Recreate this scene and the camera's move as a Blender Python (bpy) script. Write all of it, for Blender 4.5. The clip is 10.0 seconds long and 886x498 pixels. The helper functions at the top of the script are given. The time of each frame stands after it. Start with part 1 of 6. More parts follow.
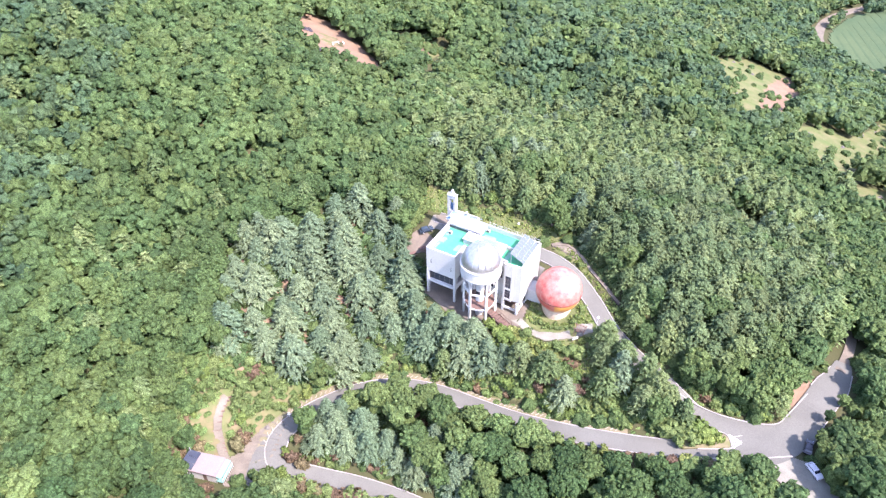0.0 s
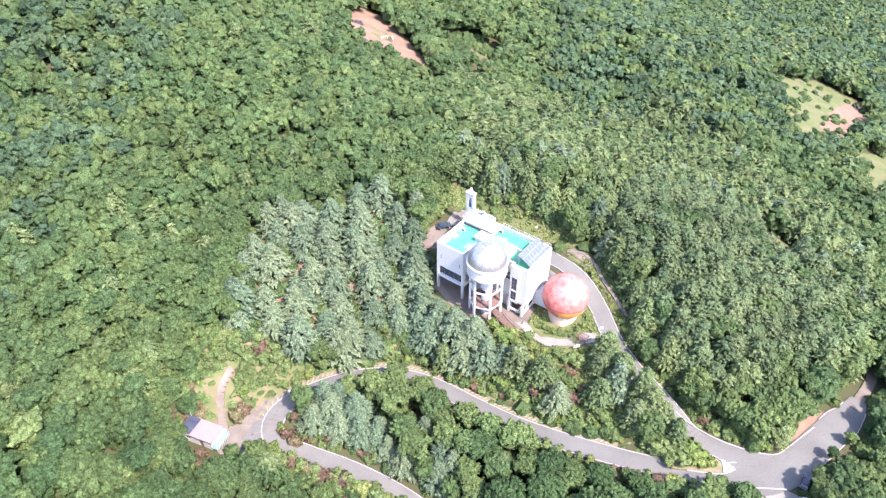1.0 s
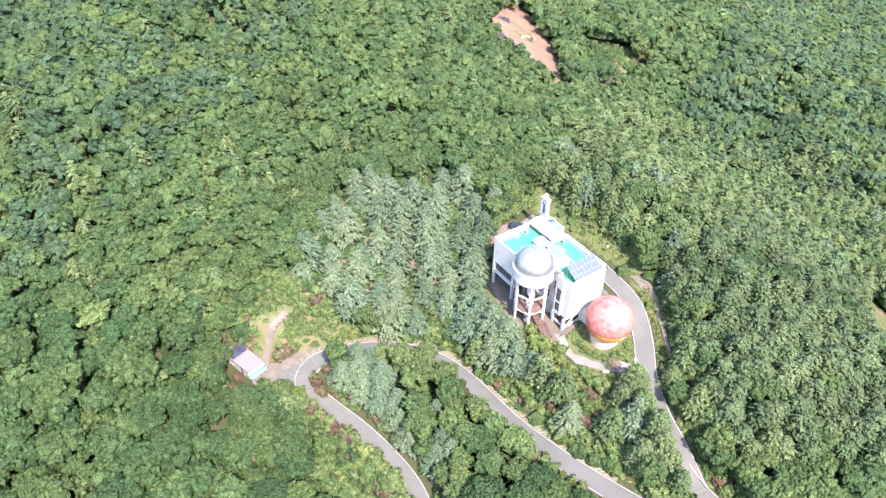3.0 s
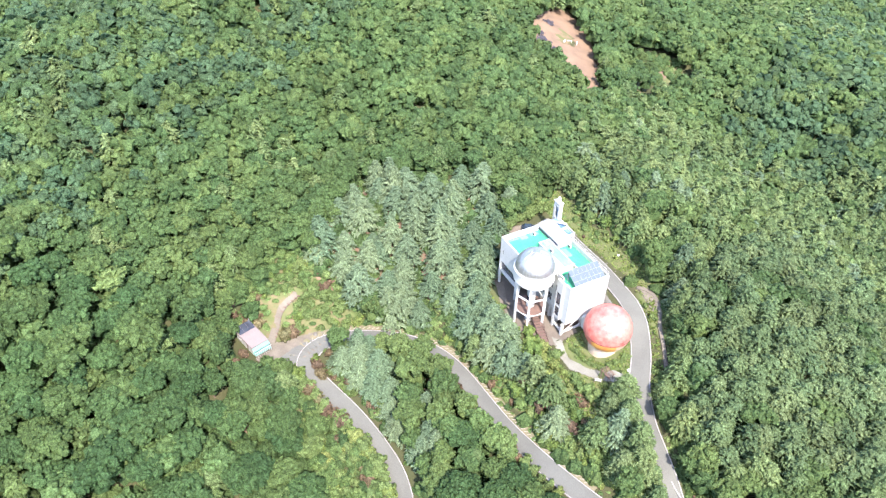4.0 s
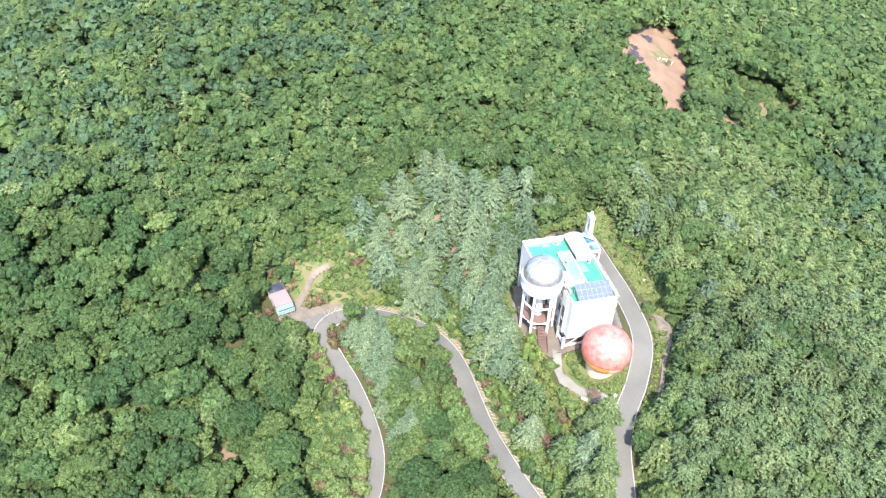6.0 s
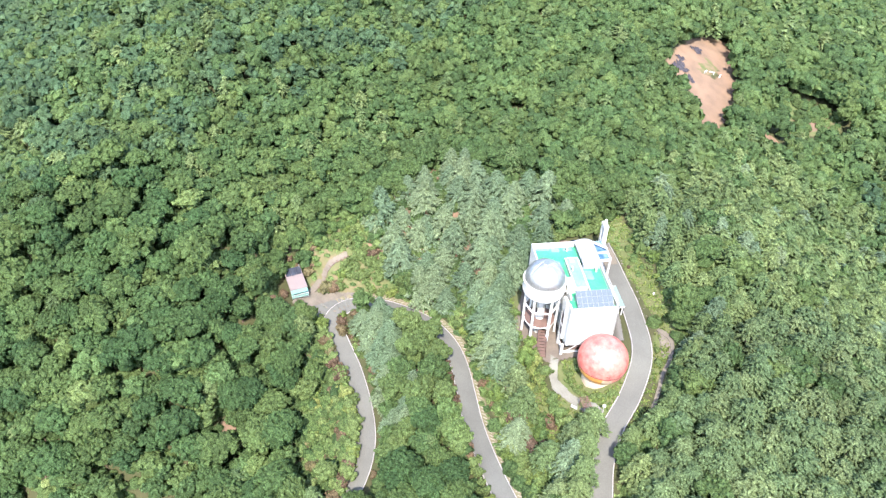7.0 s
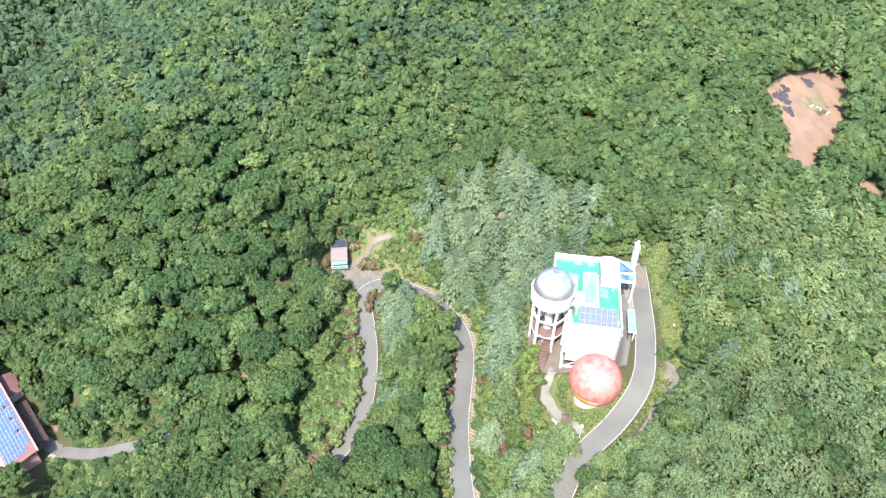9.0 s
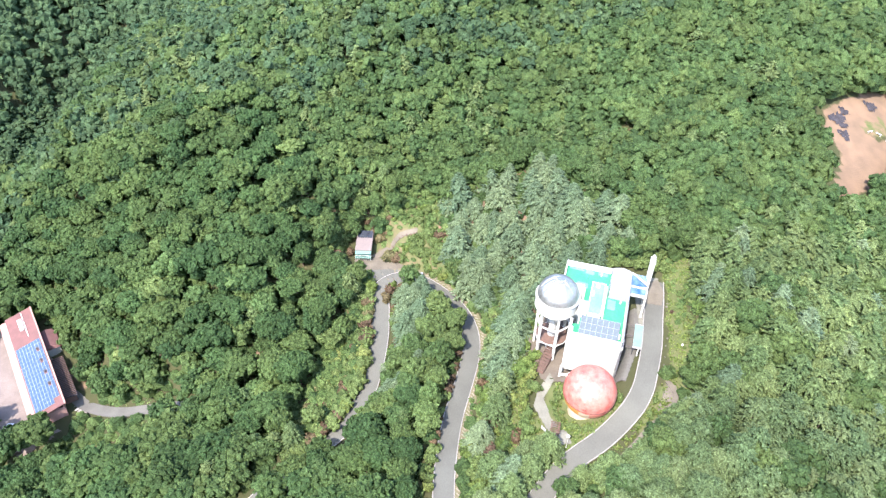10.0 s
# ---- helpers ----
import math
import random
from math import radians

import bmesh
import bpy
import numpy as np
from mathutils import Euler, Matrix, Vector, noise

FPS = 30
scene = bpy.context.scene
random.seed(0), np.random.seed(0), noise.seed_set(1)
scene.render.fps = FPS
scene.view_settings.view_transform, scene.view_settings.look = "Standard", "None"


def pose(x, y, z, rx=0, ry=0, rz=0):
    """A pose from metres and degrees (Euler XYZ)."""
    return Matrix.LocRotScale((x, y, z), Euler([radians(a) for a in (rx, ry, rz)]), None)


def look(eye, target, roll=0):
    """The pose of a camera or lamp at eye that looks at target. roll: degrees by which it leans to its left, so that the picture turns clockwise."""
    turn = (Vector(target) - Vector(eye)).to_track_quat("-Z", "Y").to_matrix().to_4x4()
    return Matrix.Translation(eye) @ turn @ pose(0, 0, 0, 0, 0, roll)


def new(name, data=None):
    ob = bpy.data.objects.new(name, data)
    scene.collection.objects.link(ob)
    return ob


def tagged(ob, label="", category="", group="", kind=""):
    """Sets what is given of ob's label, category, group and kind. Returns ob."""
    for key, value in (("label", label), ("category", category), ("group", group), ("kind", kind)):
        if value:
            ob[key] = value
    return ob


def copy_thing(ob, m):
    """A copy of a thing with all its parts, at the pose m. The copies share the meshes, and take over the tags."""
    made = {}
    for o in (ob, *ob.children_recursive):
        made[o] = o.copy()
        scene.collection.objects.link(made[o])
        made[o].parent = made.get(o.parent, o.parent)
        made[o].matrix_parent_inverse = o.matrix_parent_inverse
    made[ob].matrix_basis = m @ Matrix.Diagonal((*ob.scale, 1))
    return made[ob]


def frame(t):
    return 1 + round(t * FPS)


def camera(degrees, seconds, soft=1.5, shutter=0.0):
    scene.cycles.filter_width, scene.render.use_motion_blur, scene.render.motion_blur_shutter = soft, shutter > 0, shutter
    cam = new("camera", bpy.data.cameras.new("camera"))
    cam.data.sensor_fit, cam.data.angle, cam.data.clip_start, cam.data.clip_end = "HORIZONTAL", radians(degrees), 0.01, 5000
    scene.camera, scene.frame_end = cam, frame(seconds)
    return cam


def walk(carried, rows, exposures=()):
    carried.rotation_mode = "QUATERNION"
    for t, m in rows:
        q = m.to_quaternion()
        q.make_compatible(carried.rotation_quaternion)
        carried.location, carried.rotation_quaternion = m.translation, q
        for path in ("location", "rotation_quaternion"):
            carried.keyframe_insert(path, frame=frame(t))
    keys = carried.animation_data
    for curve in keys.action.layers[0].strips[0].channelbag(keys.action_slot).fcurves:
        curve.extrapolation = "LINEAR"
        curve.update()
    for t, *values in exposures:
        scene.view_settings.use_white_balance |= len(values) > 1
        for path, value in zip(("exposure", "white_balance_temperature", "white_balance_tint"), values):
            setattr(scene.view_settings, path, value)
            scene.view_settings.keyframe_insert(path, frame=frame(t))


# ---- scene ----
cam = camera(64.6, 10.0, soft=1.35)
METRES, EYE, TILT, LEAN, TURN = 135.0, 118.0, -40.4, 0.3, 0.0
ROWS = [
    (0.0, 0.0, 0.0, 0.0, 0.0, 0.0, 0.0),
    (0.5, 0.0482, -0.0042, -0.004, 2.73, 0.0, -2.48),
    (1.0, 0.0965, -0.0063, -0.0061, 5.42, -0.09, -4.97),
    (1.5, 0.1444, -0.0064, -0.0062, 8.16, -0.31, -7.43),
    (2.0, 0.1911, -0.0029, -0.0045, 12.49, -0.89, -11.24),
    (2.5, 0.2433, 0.0044, 0.0015, 16.56, -1.72, -14.53),
    (4.0, 0.3866, 0.0399, 0.0321, 25.49, -4.3, -21.27),
    (4.5, 0.4307, 0.0561, 0.0461, 28.61, -5.39, -23.42),
    (5.0, 0.4754, 0.0756, 0.0627, 31.95, -6.69, -25.55),
    (5.5, 0.5162, 0.0964, 0.0805, 35.26, -8.07, -27.53),
    (7.0, 0.6307, 0.1729, 0.1435, 45.88, -13.03, -32.72),
    (7.5, 0.6643, 0.2027, 0.1681, 49.91, -15.2, -34.38),
    (8.0, 0.6942, 0.2329, 0.1929, 53.97, -17.43, -35.84),
    (8.5, 0.7208, 0.2649, 0.2198, 58.21, -19.92, -37.19),
    (9.0, 0.7452, 0.2991, 0.2479, 62.66, -22.57, -38.39),
    (9.5, 0.7661, 0.3343, 0.2766, 67.28, -25.41, -39.43),
    (10.0, 0.7843, 0.3717, 0.3088, 72.3, -28.55, -40.31),
]
walk(cam, [(t, pose(0, 0, EYE, TILT, LEAN, TURN) @ pose(METRES * x, METRES * y, METRES * z, 90 + pitch, roll, yaw)) for t, x, y, z, yaw, pitch, roll in ROWS],
     exposures=[(0.0, 2.6, 6350, 35), (2.5, 2.55, 6400, 33), (4.0, 2.5, 6450, 22), (10.0, 2.36, 6450, 20)])

# ---- light: high sun behind the orbit's end, clear sky ----
SUN_AZ, SUN_EL = radians(131), radians(53)
sun_dir = Vector((math.sin(SUN_AZ) * math.cos(SUN_EL), math.cos(SUN_AZ) * math.cos(SUN_EL), math.sin(SUN_EL)))
world = bpy.data.worlds.new("sky")
scene.world = world
world.use_nodes = True
wn = world.node_tree.nodes
sky = wn.new("ShaderNodeTexSky")
sky.sky_type, sky.sun_disc = "NISHITA", False
sky.sun_elevation, sky.sun_rotation = SUN_EL, SUN_AZ
world.node_tree.links.new(sky.outputs[0], wn["Background"].inputs[0])
wn["Background"].inputs[1].default_value = 0.15
sun_data = bpy.data.lights.new("sun", "SUN")
sun_data.energy, sun_data.angle, sun_data.color = 2.45, radians(0.6), (1.0, 0.95, 0.87)
sun_ob = new("sun", sun_data)
sun_ob.matrix_world = look(sun_dir * 400, (0, 0, 0))


# ---- materials ----
def material(name, base, rough=0.7, other=None, scale=1.0, amount=0.5, fine=12.0, bump=0.15, metal=0.0, speck=None, spec=0.4):
    """Base colour drifting to another on a coarse noise, broken by a fine grain that also makes the relief."""
    m = bpy.data.materials.new(name)
    m.use_nodes = True
    n, k = m.node_tree.nodes, m.node_tree.links
    b = n["Principled BSDF"]
    tc = n.new("ShaderNodeTexCoord")
    big, small = n.new("ShaderNodeTexNoise"), n.new("ShaderNodeTexNoise")
    big.inputs["Scale"].default_value, big.inputs["Detail"].default_value = scale, 5
    small.inputs["Scale"].default_value, small.inputs["Detail"].default_value = scale * fine, 3
    k.new(tc.outputs["Object"], big.inputs["Vector"]), k.new(tc.outputs["Object"], small.inputs["Vector"])
    other = other or tuple(c * 0.75 for c in base)
    ramp = n.new("ShaderNodeMapRange")
    ramp.inputs["From Min"].default_value, ramp.inputs["From Max"].default_value = 0.35, 0.65
    ramp.inputs["To Max"].default_value = amount
    k.new(big.outputs["Fac"], ramp.inputs["Value"])
    mix = n.new("ShaderNodeMix")
    mix.data_type = "RGBA"
    mix.inputs["A"].default_value, mix.inputs["B"].default_value = (*base, 1), (*other, 1)
    k.new(ramp.outputs[0], mix.inputs["Factor"])
    grain = n.new("ShaderNodeMix")
    grain.data_type, grain.blend_type = "RGBA", "MULTIPLY"
    grain.inputs["Factor"].default_value = 0.35
    k.new(mix.outputs["Result"], grain.inputs["A"])
    gr = n.new("ShaderNodeMapRange")
    gr.inputs["From Min"].default_value, gr.inputs["From Max"].default_value = 0.3, 0.7
    gr.inputs["To Min"].default_value, gr.inputs["To Max"].default_value = 0.55, 1.15
    k.new(small.outputs["Fac"], gr.inputs["Value"]), k.new(gr.outputs[0], grain.inputs["B"])
    k.new(grain.outputs["Result"], b.inputs["Base Color"])
    bp = n.new("ShaderNodeBump")
    bp.inputs["Strength"].default_value, bp.inputs["Distance"].default_value = bump, 0.05
    k.new(small.outputs["Fac"], bp.inputs["Height"]), k.new(bp.outputs[0], b.inputs["Normal"])
    b.inputs["Roughness"].default_value, b.inputs["Metallic"].default_value = rough, metal
    b.inputs["Specular IOR Level"].default_value = spec
    return m


def foliage(name, dark, light, warm, through_light=0.38, patch=0.06):
    """Leaves: tree to tree, leaf clump to leaf clump and patch to patch the green changes; some light comes through."""
    m = bpy.data.materials.new(name)
    m.use_nodes = True
    n, k = m.node_tree.nodes, m.node_tree.links
    b, out = n["Principled BSDF"], n["Material Output"]
    at, oi, geo, cl = n.new("ShaderNodeAttribute"), n.new("ShaderNodeObjectInfo"), n.new("ShaderNodeNewGeometry"), n.new("ShaderNodeAttribute")
    at.attribute_name, cl.attribute_name = "tint", "clump"
    add = n.new("ShaderNodeMath")
    add.operation = "ADD"
    k.new(at.outputs["Fac"], add.inputs[0]), k.new(oi.outputs["Random"], add.inputs[1])
    fr = n.new("ShaderNodeMath")
    fr.operation = "FRACT"
    k.new(add.outputs[0], fr.inputs[0])
    ramp = n.new("ShaderNodeValToRGB")
    e = ramp.color_ramp.elements
    e[0].color, e[1].color = (*dark, 1), (*warm, 1)
    mid = e.new(0.5)
    mid.color = (*light, 1)
    k.new(fr.outputs[0], ramp.inputs[0])
    ns = n.new("ShaderNodeTexNoise")
    ns.inputs["Scale"].default_value, ns.inputs["Detail"].default_value = patch, 4
    k.new(geo.outputs["Position"], ns.inputs["Vector"])
    var = n.new("ShaderNodeMath")
    var.operation = "MULTIPLY_ADD"
    var.inputs[1].default_value, var.inputs[2].default_value = 0.5, 0.75
    k.new(cl.outputs["Fac"], var.inputs[0])
    v2 = n.new("ShaderNodeMath")
    v2.operation = "MULTIPLY_ADD"
    v2.inputs[1].default_value, v2.inputs[2].default_value = 1.0, 0.5
    k.new(ns.outputs["Fac"], v2.inputs[0])
    v3 = n.new("ShaderNodeMath")
    v3.operation = "MULTIPLY"
    k.new(var.outputs[0], v3.inputs[0]), k.new(v2.outputs[0], v3.inputs[1])
    mul = n.new("ShaderNodeMix")
    mul.data_type, mul.blend_type = "RGBA", "MULTIPLY"
    mul.inputs["Factor"].default_value = 1.0
    k.new(ramp.outputs[0], mul.inputs["A"]), k.new(v3.outputs[0], mul.inputs["B"])
    k.new(mul.outputs["Result"], b.inputs["Base Color"])
    b.inputs["Roughness"].default_value, b.inputs["Specular IOR Level"].default_value = 0.7, 0.14
    tr, mx = n.new("ShaderNodeBsdfTranslucent"), n.new("ShaderNodeMixShader")
    k.new(mul.outputs["Result"], tr.inputs["Color"])
    mx.inputs[0].default_value = through_light
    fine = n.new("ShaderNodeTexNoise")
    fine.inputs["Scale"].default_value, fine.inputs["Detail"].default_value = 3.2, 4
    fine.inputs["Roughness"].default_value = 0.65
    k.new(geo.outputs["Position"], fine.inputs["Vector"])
    bp = n.new("ShaderNodeBump")
    bp.inputs["Strength"].default_value, bp.inputs["Distance"].default_value = 0.9, 0.22
    k.new(fine.outputs["Fac"], bp.inputs["Height"]), k.new(bp.outputs[0], b.inputs["Normal"]), k.new(bp.outputs[0], tr.inputs["Normal"])
    # The relief noise also scales the leaf colour: darker hollows, lighter bumps.
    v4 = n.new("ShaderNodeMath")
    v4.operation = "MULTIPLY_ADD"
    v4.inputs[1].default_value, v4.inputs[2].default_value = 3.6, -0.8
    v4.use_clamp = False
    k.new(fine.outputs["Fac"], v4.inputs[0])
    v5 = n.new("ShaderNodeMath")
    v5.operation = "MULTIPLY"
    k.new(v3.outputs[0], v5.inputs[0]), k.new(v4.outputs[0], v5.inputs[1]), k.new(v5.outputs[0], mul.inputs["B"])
    k.new(b.outputs[0], mx.inputs[1]), k.new(tr.outputs[0], mx.inputs[2]), k.new(mx.outputs[0], out.inputs["Surface"])
    return m


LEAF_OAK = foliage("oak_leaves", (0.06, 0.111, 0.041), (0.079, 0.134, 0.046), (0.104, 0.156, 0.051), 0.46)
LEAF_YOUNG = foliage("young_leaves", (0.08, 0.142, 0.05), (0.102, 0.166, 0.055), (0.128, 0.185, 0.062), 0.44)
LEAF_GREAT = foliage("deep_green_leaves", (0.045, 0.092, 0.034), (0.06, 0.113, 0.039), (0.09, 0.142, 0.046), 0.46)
# Darkened leaf colour imitating the dimmer light over the far slopes.
LEAF_DIMMED = foliage("dimmed_far_leaves", (0.052, 0.1, 0.049), (0.065, 0.116, 0.054), (0.08, 0.132, 0.058), 0.42)
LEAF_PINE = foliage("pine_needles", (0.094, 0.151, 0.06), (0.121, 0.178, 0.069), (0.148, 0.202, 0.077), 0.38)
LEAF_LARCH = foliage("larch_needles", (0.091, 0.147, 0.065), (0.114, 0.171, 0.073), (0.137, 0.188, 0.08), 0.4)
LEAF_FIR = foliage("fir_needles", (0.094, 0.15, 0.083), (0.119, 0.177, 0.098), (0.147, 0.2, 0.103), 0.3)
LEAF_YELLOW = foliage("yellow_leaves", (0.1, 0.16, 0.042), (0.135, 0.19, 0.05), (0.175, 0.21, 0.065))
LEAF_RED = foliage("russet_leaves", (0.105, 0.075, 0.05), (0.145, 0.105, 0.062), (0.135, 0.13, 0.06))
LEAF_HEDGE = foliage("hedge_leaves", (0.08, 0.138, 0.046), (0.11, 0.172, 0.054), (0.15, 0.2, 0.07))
BARK = material("bark", (0.16, 0.11, 0.08), 0.9, (0.1, 0.08, 0.06), 2.0, 0.7, 8, 0.4)
ASPHALT = material("asphalt", (0.13, 0.134, 0.113), 0.9, (0.1, 0.102, 0.087), 0.12, 0.8, 40, 0.1, spec=0.2)
LANE = material("worn_lane", (0.145, 0.142, 0.122), 0.9, (0.105, 0.103, 0.09), 0.2, 0.8, 20, 0.15, spec=0.2)
CONCRETE = material("pale_concrete", (0.3, 0.285, 0.26), 0.85, (0.24, 0.22, 0.19), 0.25, 0.8, 20, 0.1, spec=0.25)
KERB = material("kerb_paint", (0.3, 0.29, 0.265), 0.8, (0.2, 0.19, 0.17), 0.6, 0.7, 12, 0.1)
LINE = material("road_paint", (0.75, 0.75, 0.72), 0.7, (0.5, 0.5, 0.48), 0.8, 0.6, 12, 0.05)
SAND = material("sandy_path", (0.168, 0.15, 0.115), 0.95, (0.115, 0.102, 0.078), 0.3, 0.8, 12, 0.4, spec=0.1)
WHITE = material("white_render", (0.45, 0.465, 0.425), 0.75, (0.395, 0.4, 0.36), 0.25, 0.6, 14, 0.06, spec=0.3)
GREEN_ROOF = material("green_waterproof_paint", (0.03, 0.33, 0.15), 0.6, (0.055, 0.29, 0.148), 0.3, 0.8, 8, 0.05)
PALE_GREEN = material("pale_green_roof_paint", (0.115, 0.3, 0.24), 0.6, (0.17, 0.31, 0.265), 0.3, 0.8, 8, 0.05)
GLASS = material("dark_glazing", (0.03, 0.035, 0.045), 0.12, (0.06, 0.07, 0.08), 0.4, 0.6, 5, 0.0, spec=0.6)
STEEL = material("silver_dome_sheet", (0.49, 0.495, 0.485), 0.44, (0.42, 0.425, 0.42), 0.3, 0.6, 6, 0.02, metal=0.95)
BAY = material("worn_concrete", (0.202, 0.204, 0.162), 0.9, (0.142, 0.14, 0.112), 0.3, 0.8, 14, 0.2, spec=0.2)
BROWN = material("brown_deck", (0.15, 0.092, 0.068), 0.8, (0.105, 0.07, 0.055), 0.6, 0.8, 10, 0.2)
PANEL = material("solar_cells", (0.088, 0.114, 0.125), 0.5, (0.103, 0.129, 0.14), 0.5, 0.6, 4, 0.0, spec=0.12)
ALU = material("aluminium_frame", (0.45, 0.46, 0.48), 0.5, (0.4, 0.41, 0.43), 1.0, 0.5, 5, 0.0, metal=0.6)
BLUE = material("blue_mural", (0.02, 0.09, 0.2), 0.6, (0.17, 0.28, 0.35), 0.5, 1.0, 5, 0.03)
PINK_ROOF = material("pink_shingle_roof", (0.175, 0.086, 0.076), 0.85, (0.135, 0.07, 0.062), 0.4, 0.8, 14, 0.2)
PINK_WALL = material("pink_render", (0.42, 0.25, 0.21), 0.8, (0.36, 0.22, 0.18), 0.4, 0.7, 10, 0.1)
TARP = material("black_netting", (0.03, 0.028, 0.032), 0.9, (0.06, 0.055, 0.06), 0.5, 0.8, 8, 0.4)
CROP = material("crop_rows", (0.05, 0.082, 0.042), 0.95, (0.066, 0.095, 0.046), 0.05, 0.8, 20, 0.4, spec=0.05)
STONE = material("field_stone", (0.155, 0.145, 0.12), 0.9, (0.1, 0.095, 0.08), 0.7, 0.8, 8, 0.4)


# ---- mesh helpers ----
class Build:
    """Vertices and faces of one part."""

    def __init__(self):
        self.v, self.f = [], []

    def add(self, verts, faces):
        o = len(self.v)
        self.v += [tuple(p) for p in verts]
        self.f += [tuple(i + o for i in q) for q in faces]
        return self

    def box(self, x0, x1, y0, y1, z0, z1, m=None, cut=0.0):
        c = [Vector(p) for p in ((x0, y0, z0), (x1, y0, z0), (x1, y1, z0), (x0, y1, z0), (x0, y0, z1), (x1, y0, z1), (x1, y1, z1), (x0, y1, z1))]
        return self.add([m @ p for p in c] if m else c, [(3, 2, 1, 0), (4, 5, 6, 7), (0, 1, 5, 4), (1, 2, 6, 5), (2, 3, 7, 6), (3, 0, 4, 7)])

    def prism(self, poly, z0, z1):
        n = len(poly)
        z0 = z0 if isinstance(z0, (list, tuple)) else [z0] * n
        z1 = z1 if isinstance(z1, (list, tuple)) else [z1] * n
        return self.add([(x, y, z) for (x, y), z in zip(poly, z0)] + [(x, y, z) for (x, y), z in zip(poly, z1)],
                        [tuple(range(n))[::-1], tuple(range(n, 2 * n))] + [(i, (i + 1) % n, n + (i + 1) % n, n + i) for i in range(n)])

    def lathe(self, profile, n=32, m=None, cap=True, a0=0.0, a1=math.tau):
        full = abs(a1 - a0 - math.tau) < 1e-6
        k = n if full else n + 1
        vs = [Vector((r * math.cos(a0 + (a1 - a0) * i / n), r * math.sin(a0 + (a1 - a0) * i / n), z)) for r, z in profile for i in range(k)]
        fs = [(j * k + i, j * k + (i + 1) % k, (j + 1) * k + (i + 1) % k, (j + 1) * k + i) for j in range(len(profile) - 1) for i in range(n)]
        if cap and full:
            fs += [tuple(range(k))[::-1], tuple(range((len(profile) - 1) * k, len(profile) * k))]
        return self.add([m @ p for p in vs] if m else vs, fs)

    def tube(self, p, q, r, n=6, r2=None):
        p, q = Vector(p), Vector(q)
        d = q - p
        m = Matrix.Translation(p) @ d.to_track_quat("Z", "Y").to_matrix().to_4x4()
        return self.lathe([(r, 0), (r2 if r2 is not None else r, d.length)], n, m)

    def mesh(self, name, mat, smooth=False):
        me = bpy.data.meshes.new(name)
        me.from_pydata(self.v, [], self.f)
        me.materials.append(mat)
        if smooth:
            me.polygons.foreach_set("use_smooth", [True] * len(me.polygons))
        me.update()
        return me


def part(name, build, mat, parent=None, label="", smooth=False):
    ob = new(name, build.mesh(name, mat, smooth))
    ob.parent = parent
    if label:
        ob["label"] = label
    return ob


def thing(name, m, label, category, group="", kind=""):
    ob = new(name)
    ob.matrix_world = m
    return tagged(ob, label, category, group, kind)


# ---- lie of the land ----
STEP = 60.0
HEIGHTS = np.array([
    [-16, -1, 7, 18, 30, 35, 33, 25, 14], [-28, 0, 13, 29, 35, 37, 31, 19, 6], [-50, -7, 30, 33, 39, 38, 26, 12, -2],
    [-76, -37, -6, 1, 31, 25, 14, 2, -12], [-72, -38, -27, 0, 12, -7, 3, -9, -22], [-68, -37, -6, 6, -3, -9, 2, -20, -33],
    [-59, -33, -13, -10, -24, -22, -25, -35, -41], [-51, -35, -24, -24, -34, -41, -48, -48, -47], [-47, -42, -41, -44, -51, -59, -62, -59, -53]], float)
KNOLLS = [(-46, 86, -9.5, 13), (-8, 104, -5, 12), (-28, 12, -5, 20), (42, 216, -8, 25), (-68, 62, 4, 25), (55, 135, 3, 30),
          (-165, -45, -22, 22), (-195, -28, -24, 22), (-230, -15, -24, 25), (-255, -75, 18, 40),
          (-10, 70, -3.6, 14), (-80, 140, -4.3, 20), (-90, 30, 9.1, 14), (-110, 150, -8.2, 14), (-50, 20, 6.6, 14), (-70, 130, -6.4, 14), (-30, 110, -3.4, 14),
          (-80, 80, -2.9, 14), (50, 130, 4.2, 14), (20, 160, 5.1, 14), (-40, 40, 3.3, 14), (-20, 60, -3.4, 14), (-120, 110, 5.1, 20)]


def spline(u):
    u = np.abs(u)
    return np.where(u < 1, 2 / 3 - u ** 2 + u ** 3 / 2, np.where(u < 2, (2 - u) ** 3 / 6, 0))


def slope_height(x, y):
    """The bare hillside: a smooth surface over a coarse grid, and a few knolls and hollows."""
    x, y = np.asarray(x, float), np.asarray(y, float)
    cx, cy = np.clip(x, -240, 240), np.clip(y, -60, 420)
    h = np.zeros(np.broadcast(x, y).shape)
    wx = [spline((cx + 240 - STEP * i) / STEP) for i in range(9)]
    wy = [spline((cy + 60 - STEP * j) / STEP) for j in range(9)]
    for i in range(9):
        for j in range(9):
            h = h + wx[i] * wy[j] * HEIGHTS[i, j]
    h = h / (sum(wx) * sum(wy))
    for kx, ky, a, s in KNOLLS:
        h = h + a * np.exp(-((x - kx) ** 2 + (y - ky) ** 2) / (2 * s * s))
    far = np.hypot(np.maximum(np.abs(x) - 240, 0), np.maximum(np.abs(y - 180) - 240, 0))
    return h + 18 * np.sin(x * 0.009 + 1) * np.sin(y * 0.008) * np.clip(far / 300, 0, 1)


